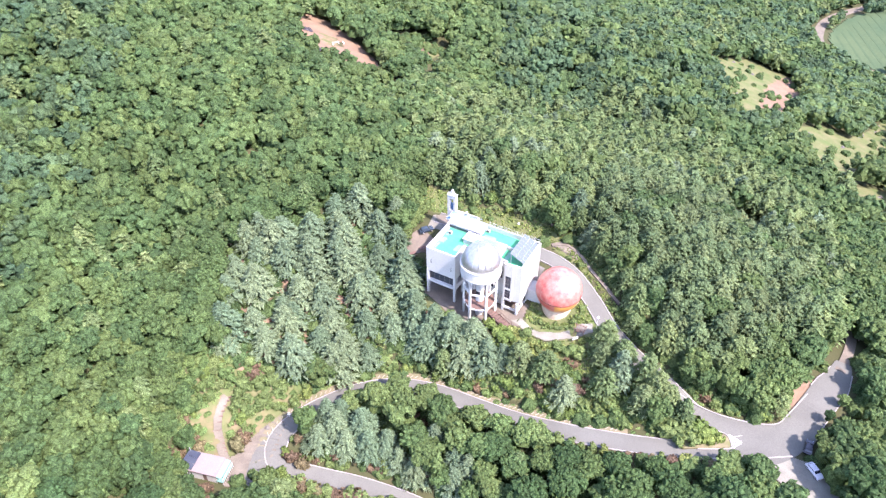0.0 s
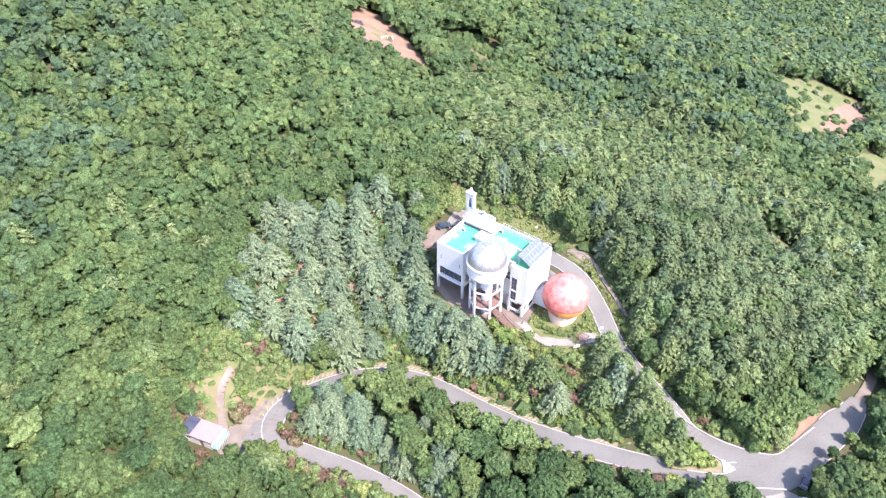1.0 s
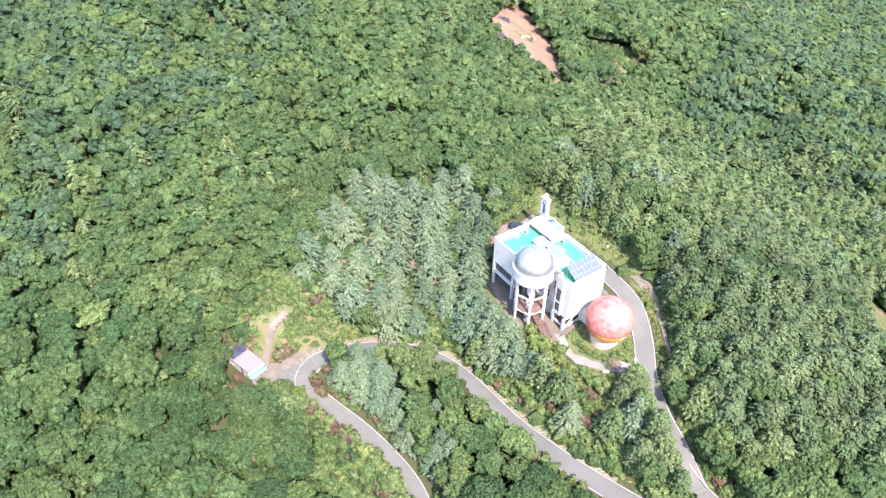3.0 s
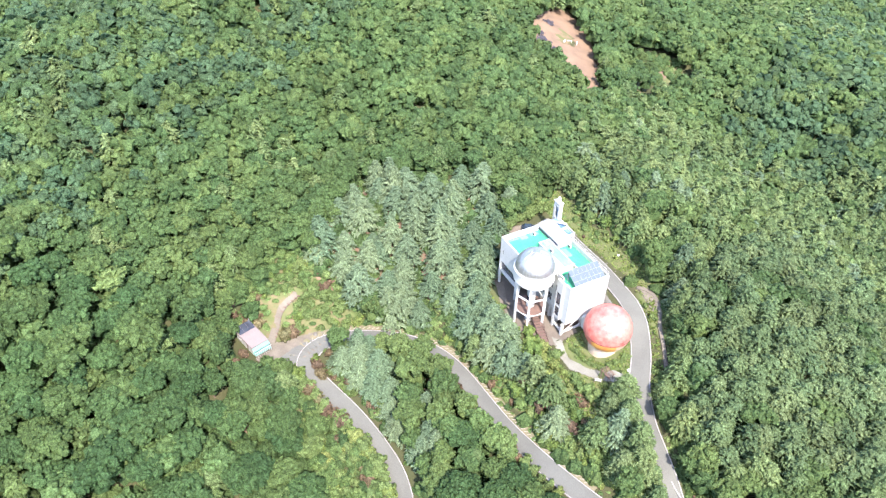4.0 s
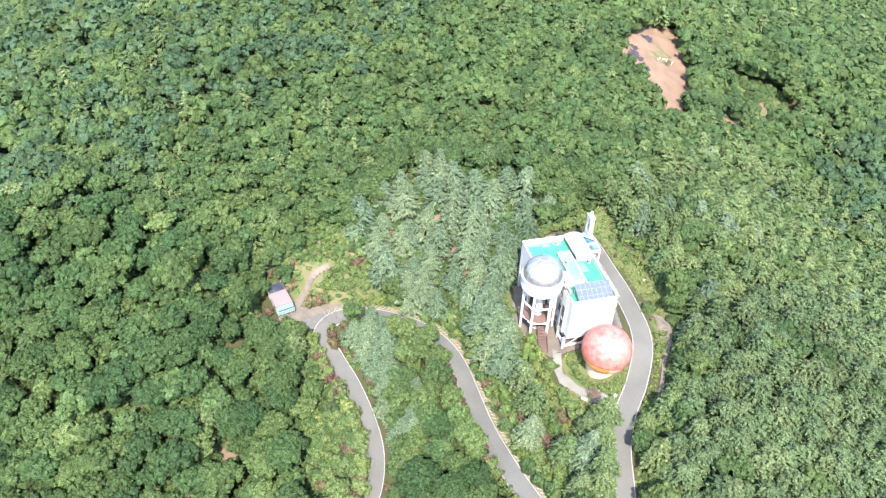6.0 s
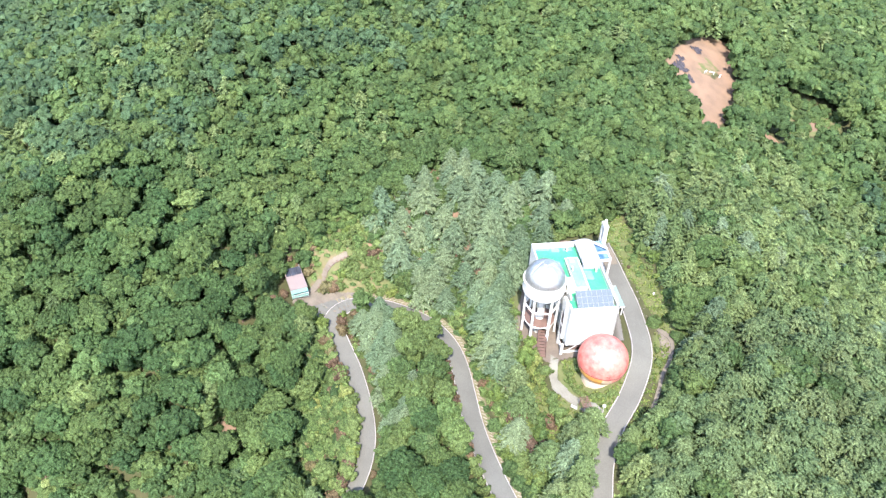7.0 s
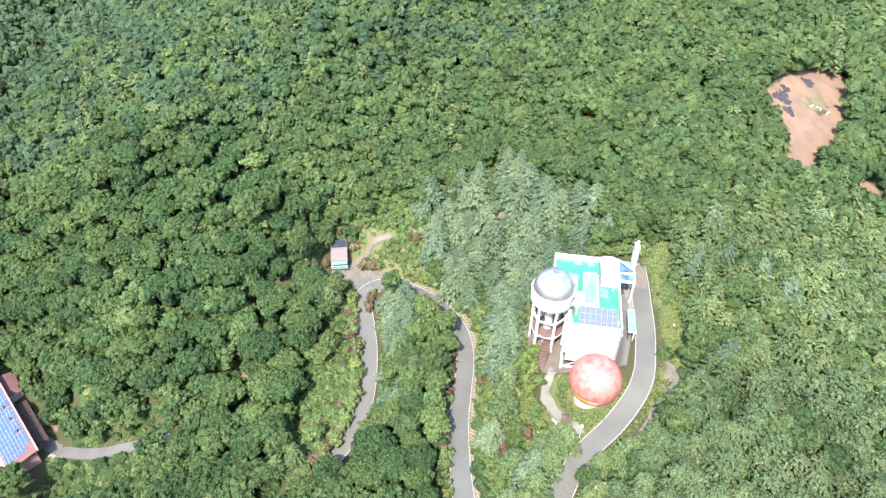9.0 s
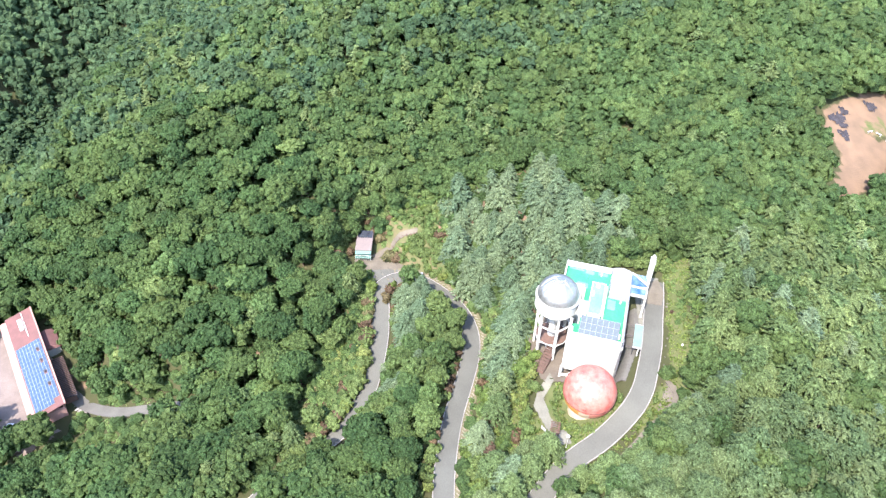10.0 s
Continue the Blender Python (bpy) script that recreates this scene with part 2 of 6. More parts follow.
def curve_points(pts, step=1.0):
    """A smooth line through the points, about a metre from point to point."""
    p = np.array([pts[0]] + list(pts) + [pts[-1]], float)
    out = []
    for i in range(1, len(p) - 2):
        a, b, c, d = p[i - 1:i + 3]
        n = max(2, int(np.hypot(*(c - b)[:2]) / step))
        for t in np.linspace(0, 1, n, endpoint=False):
            out.append(0.5 * (2 * b + (c - a) * t + (2 * a - 5 * b + 4 * c - d) * t * t + (3 * b - a - 3 * c + d) * t ** 3))
    return np.array(out + [p[-2]])


ROADS = {
    "loop_road": (4.6, [(66, 83.5, -5.4), (56, 82, -5.4), (47.4, 82.3, -5.9), (32, 85.6, -6.9), (17, 91, -8.8), (7.5, 95.8, -9.8), (-1.5, 100.3, -10.3), (-9.5, 102.6, -10.7), (-18.5, 102.2, -11.2), (-27.2, 98.6, -11.6), (-33, 95, -12.5), (-36.5, 91.9, -13.4), (-37.8, 88.3, -14.2), (-36.3, 85.0, -14.8), (-33.2, 83.2, -15.4), (-27.6, 82.1, -16.4), (-19.8, 80.7, -17.0), (-14.3, 79.2, -17.3), (-8.7, 77.4, -17.6), (-2.4, 74.6, -18.1), (2.0, 71.4, -18.7), (5, 68.4, -19.2), (8.8, 62.5, -20), (11.8, 56.5, -21), (16, 51.0, -21.8), (21, 44, -23)]),
    "observatory_road": (4.0, [(63, 86.5, -5.4), (54.5, 89.6, -5.2), (49.6, 94, -3.2), (45, 98.6, -1.4), (41, 103, -0.2), (37.2, 109.4, 0.9), (34.4, 117, 2.2), (30.8, 123.8, 4.1), (27.3, 127.8, 4.8), (23.6, 130.6, 5.0), (16.6, 135.2, 5.2), (9.5, 139, 5.3), (4, 142, 5.5), (-2, 145, 5.5)]),
    "valley_road": (6.5, [(62, 80.6), (69, 83.2), (74.6, 88), (80.6, 93.6), (86.6, 99.4), (90, 104)]),
    "dirt_track": (2.2, [(88, 101.5), (90.5, 104.5), (94.5, 110), (99, 118), (104, 126)]),
    "garden_track": (0.8, [(26.5, 133.6, 5.5), (30.5, 133.6, 5.4), (33.4, 130, 4.9), (35.2, 125.6, 4.2), (37.6, 121.6, 3.3), (40.5, 116, 2.1)]),
    "far_lane": (5.5, [(300, 446), (279, 437.5), (250, 425.8), (229.3, 410), (216.5, 389), (214.5, 374.4), (222, 361), (231.2, 349.6), (250, 335)]),
    "valley_lane": (3.2, [(-40, -4), (-34, 0.5), (-29.5, 6), (-26, 12), (-23.5, 18), (-20.6, 25), (-18, 32)]),
}
def ease(v):
    v = np.clip(v, 0, 1)
    return v * v * (3 - 2 * v)


LINES = {}
for key, (width, pts) in ROADS.items():
    c = curve_points(pts)
    for _ in range(8 if key == "loop_road" else 0):
        c[1:-1, :2] = (c[:-2, :2] + 2 * c[1:-1, :2] + c[2:, :2]) / 4
    z = c[:, 2].copy() if c.shape[1] > 2 else slope_height(c[:, 0], c[:, 1])
    for _ in range(10 if c.shape[1] > 2 else 60):
        z[1:-1] = (z[:-2] + 2 * z[1:-1] + z[2:]) / 4
    w = np.full(len(c), width)
    if key == "loop_road":
        run = np.arange(len(c))
        w = np.interp(run, [0, 15, 95, 108, 117, 124, 136, 148, 230], [5.0, 4.0, 3.9, 4.6, 5.6, 5.4, 4.6, 4.4, 4.0])
    if key == "valley_road":
        w = np.interp(np.arange(len(c))[::-1], [0, 8], [3.2, 6.5])
    level = ease((20 - np.hypot(c[:, 0] - 64, c[:, 1] - 84)) / 12)
    z = z * (1 - level) - 5.4 * level
    LINES[key] = (w, c, z)
PADS = [((11, 122.5), 15, 0.0, 4), ((26.5, 117), 8, 1.0, 3.5), ((-50.3, 82), 6.5, -13.0, 4), ((-43, 86.0), 4.0, -13.7, 4), ((69, 77), 9, -5.7, 5), ((-40, -11), 13, -41.5, 10), ((-60, -18.5), 11, -41.5, 12), ((24, 108.5), 5, -0.3, 3), ((63, 85), 10, -5.6, 5)]


def road_distance(x, y, keys=None, extra=0.0):
    """How far a place lies from the nearest road's edge, and that road's height there."""
    d, z = np.full(np.shape(x), 1e9), np.zeros(np.shape(x))
    for key in keys or LINES:
        width, c, cz = LINES[key]
        for i in range(0, len(c), 1):
            q = np.hypot(x - c[i, 0], y - c[i, 1]) - width[i] / 2
            near = q < d
            d, z = np.where(near, q, d), np.where(near, cz[i], z)
    return d, z


def land(x, y):
    """The ground's height: the slope, levelled along the roads and under the buildings."""
    x, y = np.asarray(x, float), np.asarray(y, float)
    h = slope_height(x, y)
    for (px, py), r, pz, soft in PADS:
        k = ease((r + soft - np.hypot(x - px, y - py)) / soft)
        h = h * (1 - k) + pz * k
    d, z = road_distance(x, y)
    k = ease((6.0 - d) / 4.0)
    return h * (1 - k) + (z - 0.2) * k


def inside(x, y, poly):
    x, y = np.asarray(x, float), np.asarray(y, float)
    c = np.zeros(np.broadcast(x, y).shape, bool)
    for (ax, ay), (bx, by) in zip(poly, poly[1:] + poly[:1]):
        c ^= ((ay > y) != (by > y)) & (x < (bx - ax) * (y - ay) / (by - ay + 1e-12) + ax)
    return c


CLEARING = [(-44.5, 219), (-49, 229), (-51, 241), (-48.5, 249.5), (-42, 248), (-34, 240), (-27, 230), (-22, 219), (-17.5, 205.5), (-21, 207), (-27, 214), (-34, 217), (-38, 216)]
GROVE = [(-50, 104), (-30, 104.5), (-12, 107), (2, 108), (-2, 112), (-8, 122), (-6, 136), (-20, 146), (-40, 140), (-54, 128)]
BANK = [(-57, 86), (-46, 86), (-43, 91), (-36, 97), (-29, 101), (-34, 104.5), (-46, 105), (-57, 104)]
GLADE = [(81, 169.5), (84, 168), (88, 165), (91, 160), (90, 155), (83, 149), (81.6, 156)]
GARDEN = [(4, 101), (20, 95.5), (36, 90), (44, 90), (40, 98), (35, 106), (22, 105.5), (10, 107)]
GROVE_FLOOR = [(-62, 134), (-58, 108), (-44, 103), (-34, 106), (-18, 112), (-14, 130), (-16, 142), (-40, 142)]
SOILS = [CLEARING, [(-13, 246), (-12, 255), (-7, 258), (-4, 255), (-6, 249), (-9, 243.5)], [(-13.5, 224), (-10.5, 230), (-6, 232), (-7, 225)], [(174, 324), (170, 305), (157, 283), (139, 255), (132, 262), (150, 298), (162, 312)],
         [(83, 150.5), (85.5, 153), (90.5, 157), (90, 155), (84, 149.8)], [(81.4, 168.6), (84, 167), (89, 162.4), (88, 161.6), (82, 166)],
         [(-53, 160), (-49, 160), (-47.5, 153), (-50, 153)],
         [(-42, 72), (-36, 62), (-33, 63), (-39, 73)], [(-28, 52), (-22, 44), (-20, 46), (-25, 53)],
         [(72, 92), (80, 101), (83, 100), (76, 92)], [(-68, -8), (-60, -5), (-48, -2.5), (-38, 1.5), (-36, 3.5), (-46, 1), (-58, -2), (-68, -5)]]
GRASSES = [[(121, 309), (155, 334), (172, 318), (168, 298), (138, 254), (115, 244), (118, 280)], [(141, 250), (164, 262), (169, 254), (214, 298), (192, 254), (145, 215), (137, 223)], [(140, 205), (164, 210), (150, 182), (138, 192)],
           [(-47, 238), (-41, 240), (-36, 232), (-40, 226), (-46, 228)], [(-28, 250), (-20, 257), (-12, 263), (-4, 264), (-1, 254), (-8, 239), (-12, 242)], [(9, 147), (26, 141), (38, 126), (35, 122), (24, 136), (8, 143)],
           [(18, 112), (30, 104), (38, 104), (36, 118), (30, 124), (22, 122)], [(-4, 132), (-8, 120), (-2, 112), (6, 109), (4, 114), (-5, 122)], [(-7.5, 149), (-5, 154.5), (0, 152.5), (9, 147.5), (8, 143.5), (2, 146.5)], GLADE, GARDEN, BANK]


def soft_axis(lo, hi, step, mid, wide):
    """Even steps over the site, wider ones over the view beyond it, then ever wider to the horizon."""
    out = list(np.arange(lo, hi + 0.1, step)) + list(np.arange(hi + wide, mid + 0.1, wide))
    s, left, right = wide, [], []
    a, b = out[0], out[-1]
    while b < 4600:
        s *= 1.28
        a, b = a - s, b + s
        left.insert(0, a), right.append(b)
    return np.array(left + out + right)


gx, gy = soft_axis(-130, 130, 2.0, 290, 4.0), soft_axis(20, 280, 2.0, 450, 4.0)
X, Y = np.meshgrid(gx, gy, indexing="ij")
Z = land(X, Y)
nx, ny = X.shape
idx = np.arange(nx * ny).reshape(nx, ny)
quads = np.stack([idx[:-1, :-1], idx[1:, :-1], idx[1:, 1:], idx[:-1, 1:]], -1).reshape(-1, 4)
ground_mesh = bpy.data.meshes.new("ground")
ground_mesh.from_pydata(np.stack([X, Y, Z], -1).reshape(-1, 3).tolist(), [], quads.tolist())
ground_mesh.polygons.foreach_set("use_smooth", [True] * len(quads))
for attr, polys in (("soil", SOILS), ("grass", GRASSES)):
    w = np.zeros(X.shape)
    for poly in polys + ([[(-36 + 1.16 * (x + 36), 228 + 1.16 * (y - 228)) for x, y in CLEARING]] if attr == "soil" else []):
        for ox, oy in ((0, 0), (1.2, 0), (-1.2, 0), (0, 1.2), (0, -1.2)):
            w += inside(X + ox, Y + oy, poly) / 5
    if attr == "soil":
        w = np.clip(w + 0.58 * inside(X, Y, GROVE_FLOOR) + 0.34 * inside(X, Y, BANK), 0, 1) - 0.62 * inside(X, Y, [(-44, 236), (-38, 238), (-34, 231), (-38, 226), (-43, 229)])
    ground_mesh.attributes.new(attr, "FLOAT", "POINT").data.foreach_set("value", np.clip(w, 0, 1).ravel())


def ground_material():
    m = bpy.data.materials.new("forest_floor")
    m.use_nodes = True
    n, k = m.node_tree.nodes, m.node_tree.links
    b = n["Principled BSDF"]
    geo = n.new("ShaderNodeNewGeometry")

    def noise_of(scale, detail=5):
        t = n.new("ShaderNodeTexNoise")
        t.inputs["Scale"].default_value, t.inputs["Detail"].default_value = scale, detail
        k.new(geo.outputs["Position"], t.inputs["Vector"])
        return t.outputs["Fac"]

    def mixed(a, c, fac):
        t = n.new("ShaderNodeMix")
        t.data_type = "RGBA"
        for s, v in (("A", a), ("B", c)):
            if isinstance(v, tuple):
                t.inputs[s].default_value = (*v, 1)
            else:
                k.new(v, t.inputs[s])
        k.new(fac, t.inputs["Factor"])
        return t.outputs["Result"]

    def ragged(name):
        a = n.new("ShaderNodeAttribute")
        a.attribute_name = name
        s = n.new("ShaderNodeMath")
        s.operation = "ADD"
        k.new(a.outputs["Fac"], s.inputs[0]), k.new(noise_of(0.35), s.inputs[1])
        r = n.new("ShaderNodeMapRange")
        r.inputs["From Min"].default_value, r.inputs["From Max"].default_value = 0.85, 1.1
        k.new(s.outputs[0], r.inputs["Value"])
        return r.outputs[0]

    def spread(v):
        r = n.new("ShaderNodeMapRange")
        r.inputs["From Min"].default_value, r.inputs["From Max"].default_value = 0.3, 0.7
        k.new(v, r.inputs["Value"])
        return r.outputs[0]

    floor = mixed((0.04, 0.055, 0.022), (0.07, 0.065, 0.032), noise_of(0.3))
    grass = mixed((0.075, 0.108, 0.034), (0.128, 0.124, 0.06), spread(noise_of(0.22)))
    soil = mixed((0.21, 0.143, 0.092), (0.145, 0.105, 0.07), spread(noise_of(0.18)))
    col = mixed(mixed(floor, grass, ragged("grass")), soil, ragged("soil"))
    k.new(col, b.inputs["Base Color"])
    bp = n.new("ShaderNodeBump")
    bp.inputs["Strength"].default_value, bp.inputs["Distance"].default_value = 0.6, 0.3
    k.new(noise_of(2.5, 6), bp.inputs["Height"]), k.new(bp.outputs[0], b.inputs["Normal"])
    b.inputs["Roughness"].default_value, b.inputs["Specular IOR Level"].default_value = 0.95, 0.1
    return m


ground_mesh.materials.append(ground_material())
tagged(new("ground", ground_mesh), "wooded hillside ground with bare orange soil patches", "ground", kind="structure")


# ---- roads ----
def ribbon(c, z, lo, hi, up, down=0.35):
    """A slab along a line, from lo to hi metres to its left side, up metres over the road's height."""
    t = np.gradient(c[:, :2], axis=0)
    t /= np.linalg.norm(t, axis=1)[:, None]
    nrm = np.stack([-t[:, 1], t[:, 0]], 1)
    b, n = Build(), len(c)
    lo, hi = np.broadcast_to(lo, n)[:, None], np.broadcast_to(hi, n)[:, None]
    a, d = c[:, :2] + nrm * lo, c[:, :2] + nrm * hi
    vs = [(*p, q) for rim, h in ((a, z + up), (d, z + up), (a, z + up - down), (d, z + up - down)) for p, q in zip(rim, h)]
    fs = []
    for i in range(n - 1):
        fs += [(n + i, i, i + 1, n + i + 1)[::-1], (i, 2 * n + i, 2 * n + i + 1, i + 1)[::-1], (3 * n + i, n + i, n + i + 1, 3 * n + i + 1)[::-1]]
    fs += [(0, n, 3 * n, 2 * n), (n - 1, 2 * n - 1, 4 * n - 1, 3 * n - 1)[::-1]]
    return b.add(vs, fs)


ROAD_LOOK = {"loop_road": (ASPHALT, "grey asphalt hairpin road with white kerbs"), "observatory_road": (ASPHALT, "narrow grey asphalt drive climbing to the observatory"),
             "valley_road": (ASPHALT, "wide grey asphalt road half in tree shade"), "dirt_track": (SAND, "pale dirt track into the woods"),
             "garden_track": (SAND, "narrow pale footpath beside the drive"), "far_lane": (SAND, "pale dirt lane curving round a field"), "valley_lane": (LANE, "worn grey lane by the pink house")}
for i, (key, (mat, label)) in enumerate(ROAD_LOOK.items()):
    width, c, z = LINES[key]
    road = part(key, ribbon(c, z, -width / 2, width / 2, 0.03 + 0.006 * i), mat)
    tagged(road, label, "road", kind="structure")
    if mat is ASPHALT:
        for side in (-1, 1):
            ends = (side * width / 2, side * (width / 2 + 0.2))
            lo, hi = ends if side > 0 else ends[::-1]
            cut = {("observatory_road", -1): slice(11, None), ("observatory_road", 1): slice(9, None), ("valley_road", 1): slice(24, -3), ("valley_road", -1): slice(14, -3), ("loop_road", 1): slice(12, None), ("loop_road", -1): slice(5, None)}[(key, side)]
            part("kerb", ribbon(c[cut], z[cut], lo[cut], hi[cut], 0.14, 0.5), KERB, road, "white-painted concrete kerb")


# ---- trees ----
def fans(pos, nrm, size, rng, spokes=6, drop=1.0, lift=0.55):
    """Leafy clumps: a ragged star of triangles round a raised tip for each place, facing along nrm."""
    n = len(pos)
    nrm = nrm / np.linalg.norm(nrm, axis=1)[:, None]
    a = np.cross(nrm, rng.normal(0, 1, (n, 3)))
    a /= np.linalg.norm(a, axis=1)[:, None]
    b = np.cross(nrm, a)
    ang = (np.arange(spokes) + rng.uniform(-0.25, 0.25, (n, spokes))) * math.tau / spokes
    rr = size[:, None] * rng.uniform(0.7, 1.35, (n, spokes))
    dip = size[:, None] * rng.uniform(0.15, 1.0, (n, spokes)) * drop
    ring = pos[:, None] + (rr * np.cos(ang))[..., None] * a[:, None] + (rr * np.sin(ang))[..., None] * b[:, None] - dip[..., None] * nrm[:, None]
    tip = np.broadcast_to((pos + nrm * (size * lift * rng.uniform(0.5, 1.3, n))[:, None])[:, None], ring.shape)
    return np.stack([tip, ring, np.roll(ring, -1, axis=1)], 2).reshape(-1, 3, 3)


def domes(c, r, rng):
    """The shaded inside of a crown: a low faceted dome for each lobe."""
    ang = np.arange(6) * math.tau / 6
    rings = []
    for lat, k in ((0.75, 0.0), (-0.25, 0.5)):
        q = np.stack([np.cos(ang + k) * math.cos(lat), np.sin(ang + k) * math.cos(lat), np.full(6, math.sin(lat))], 1)
        rings.append(c[:, None] + q * (r[:, None] * rng.uniform(0.85, 1.1, (len(c), 6)))[..., None])
    hi, lo = rings
    top = np.broadcast_to((c + np.array([0, 0, 1.0]) * r[:, None])[:, None], hi.shape)
    hi2, lo2 = np.roll(hi, -1, axis=1), np.roll(lo, -1, axis=1)
    return np.concatenate([np.stack([top, hi, hi2], 2), np.stack([hi, lo, hi2], 2), np.stack([hi2, lo, lo2], 2)], 1).reshape(-1, 3, 3)


def oak_crown(seed, n, radius=3.15, tall=8.0, flat=1.0, size=0.62, lobes=9):
    """A round-topped crown of billowing lobes, each covered with leafy clumps."""
    rng = np.random.default_rng(seed)
    k, n = lobes, max(n // 6, 3)
    ang = rng.uniform(0, math.tau) + np.arange(k) * 2.4
    rr = radius * np.sqrt((np.arange(k) + 0.3) / k) * 0.7
    r = rng.uniform(0.85, 1.2, k) * radius * 1.28 / math.sqrt(k + 1.5)
    c = np.stack([rr * np.cos(ang), rr * np.sin(ang), tall - r - 0.6 * rr ** 2 / radius * rng.uniform(0.6, 1.4, k)], 1)
    c[:, 2] -= rng.uniform(0, 0.16, k) * radius
    m = n * 5
    which = rng.choice(k, m, p=r ** 2 / (r ** 2).sum())
    d = rng.normal(0, 1, (m, 3))
    d[:, 2] = d[:, 2] * 0.9 + 0.5
    d[:, :2] += c[which][:, :2] / radius * 0.6
    d /= np.linalg.norm(d, axis=1)[:, None]
    p = c[which] + d * (r[which] * rng.uniform(0.84, 1.12, m))[:, None] * np.array([1, 1, flat])
    open_ = ~(np.linalg.norm(p[:, None] - c[None], axis=2) < r[None] * 0.8).any(1)
    p, d = p[open_], d[open_]
    keep, taken = [], np.empty((0, 3))
    for i in range(len(p)):
        if len(keep) < n and (not keep or (((taken - p[i]) ** 2).sum(1) > (0.62 * size) ** 2).all()):
            keep.append(i)
            taken = p[keep]
    p, d = p[keep], d[keep]
    leaves = fans(p, d + rng.normal(0, 0.45, d.shape) + np.array([0, 0, 0.2]), rng.uniform(0.6, 1.35, len(p)) * size, rng)
    skirt = domes(np.array([[0, 0, 0.36 * tall]]), np.array([(0.72 if lobes < 12 else 0.45) * radius]), rng)
    return np.concatenate([skirt, domes(c, r * 0.76, rng), leaves])


def fir_crown(seed, n, radius=3.8, tall=7.6, size=0.46, taper=0.85, foot=1.3, spray=1.6):
    """A cone of drooping branch whorls with pointed sprays along each branch."""
    rng = np.random.default_rng(seed)
    tiers = 10
    t = np.repeat(np.arange(tiers), 8)
    h = t / (tiers - 1)
    ang = np.arange(len(t)) * 0.785 + t * 0.4 + rng.normal(0, 0.12, len(t))
    out = radius * (1 - h) ** taper * rng.uniform(0.8, 1.12, len(t)) + 0.2
    z = foot + (tall - foot - 0.2) * h
    which = rng.integers(0, len(t), n)
    keep = np.argsort(rng.random(len(which)) * (0.3 + h[which] * 0.6))
    which = which[keep]
    f = np.sqrt(rng.uniform(0.06, 1, n))
    reach = out[which] * f
    side = rng.normal(0, 0.13, n) * reach
    a = ang[which]
    p = np.stack([reach * np.cos(a) - side * np.sin(a), reach * np.sin(a) + side * np.cos(a), z[which] - 0.16 * reach * f + rng.normal(0, 0.08, n)], 1)
    nrm = np.stack([0.5 * np.cos(a), 0.5 * np.sin(a), np.ones(n)], 1) + rng.normal(0, 0.25, (n, 3))
    nrm /= np.linalg.norm(nrm, axis=1)[:, None]
    along = np.stack([np.cos(a), np.sin(a), np.full(n, -0.3)], 1) + rng.normal(0, 0.35, (n, 3))
    along /= np.linalg.norm(along, axis=1)[:, None]
    b = np.cross(nrm, along)
    s = (rng.uniform(0.7, 1.3, n) * size)[:, None]
    return np.stack([p + along * s * spray, p - along * s * 0.7 + b * s * 0.65, p - along * s * 0.7 - b * s * 0.65], 1)


def pine_crown(seed, n, size=0.52):
    """A round-shouldered crown of needle sprays in tilted layers."""
    return fir_crown(seed, n, 3.1, 8.6, size, 0.5, 2.4, 1.2)


def larch_crown(seed, n, size=0.4):
    """A soft broad crown of fine feathery sprays."""
    return fir_crown(seed, n, 3.3, 8.8, size, 0.46, 2.6, 1.0)


def dimmed_crown(seed, n, size=0.6):
    """A close crown of short sprays, for the trees with dimmed leaf colour."""
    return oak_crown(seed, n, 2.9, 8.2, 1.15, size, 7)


def great_crown(seed, n, size=0.66):
    """A tall spreading broadleaf crown of many lobes."""
    return oak_crown(seed, n, 4.4, 11.4, 1.0, size, 13)


def shrub_crown(seed, n, radius=1.1, tall=1.7, size=0.26):
    """A low rounded bush; the smallest are a few leafy clumps on a dome."""
    if n < 60:
        rng = np.random.default_rng(seed)
        d = rng.normal(0, 1, (max(n // 6, 2), 3))
        d[:, 2] = np.abs(d[:, 2]) + 0.3
        d /= np.linalg.norm(d, axis=1)[:, None]
        return fans(d * np.array([radius, radius, tall]) * 0.7, d + np.array([0, 0, 0.5]), rng.uniform(0.8, 1.4, len(d)) * radius * 0.7, rng, 6, 0.8)
    k = radius / 3.15
    return oak_crown(seed, n, 3.15, max(tall / k, 4.6), 1.0, size / k, 3) * k


def soup(name, tris, mat, tint=None):
    """A mesh of loose triangles, with a tint for each where given."""
    n = len(tris)
    me = bpy.data.meshes.new(name)
    me.vertices.add(3 * n), me.loops.add(3 * n), me.polygons.add(n)
    me.vertices.foreach_set("co", np.ascontiguousarray(tris, np.float32).ravel())
    me.loops.foreach_set("vertex_index", np.arange(3 * n, dtype=np.int32))
    me.polygons.foreach_set("loop_start", np.arange(0, 3 * n, 3, dtype=np.int32))
    if tint is not None:
        me.attributes.new("tint", "FLOAT", "FACE").data.foreach_set("value", np.asarray(tint, np.float32))
    shade = np.random.default_rng(n).random(n // 6 + 1)
    me.attributes.new("clump", "FLOAT", "FACE").data.foreach_set("value", np.repeat(shade, 6)[:n].astype(np.float32))
    me.materials.append(mat)
    me.update(calc_edges=True)
    return me


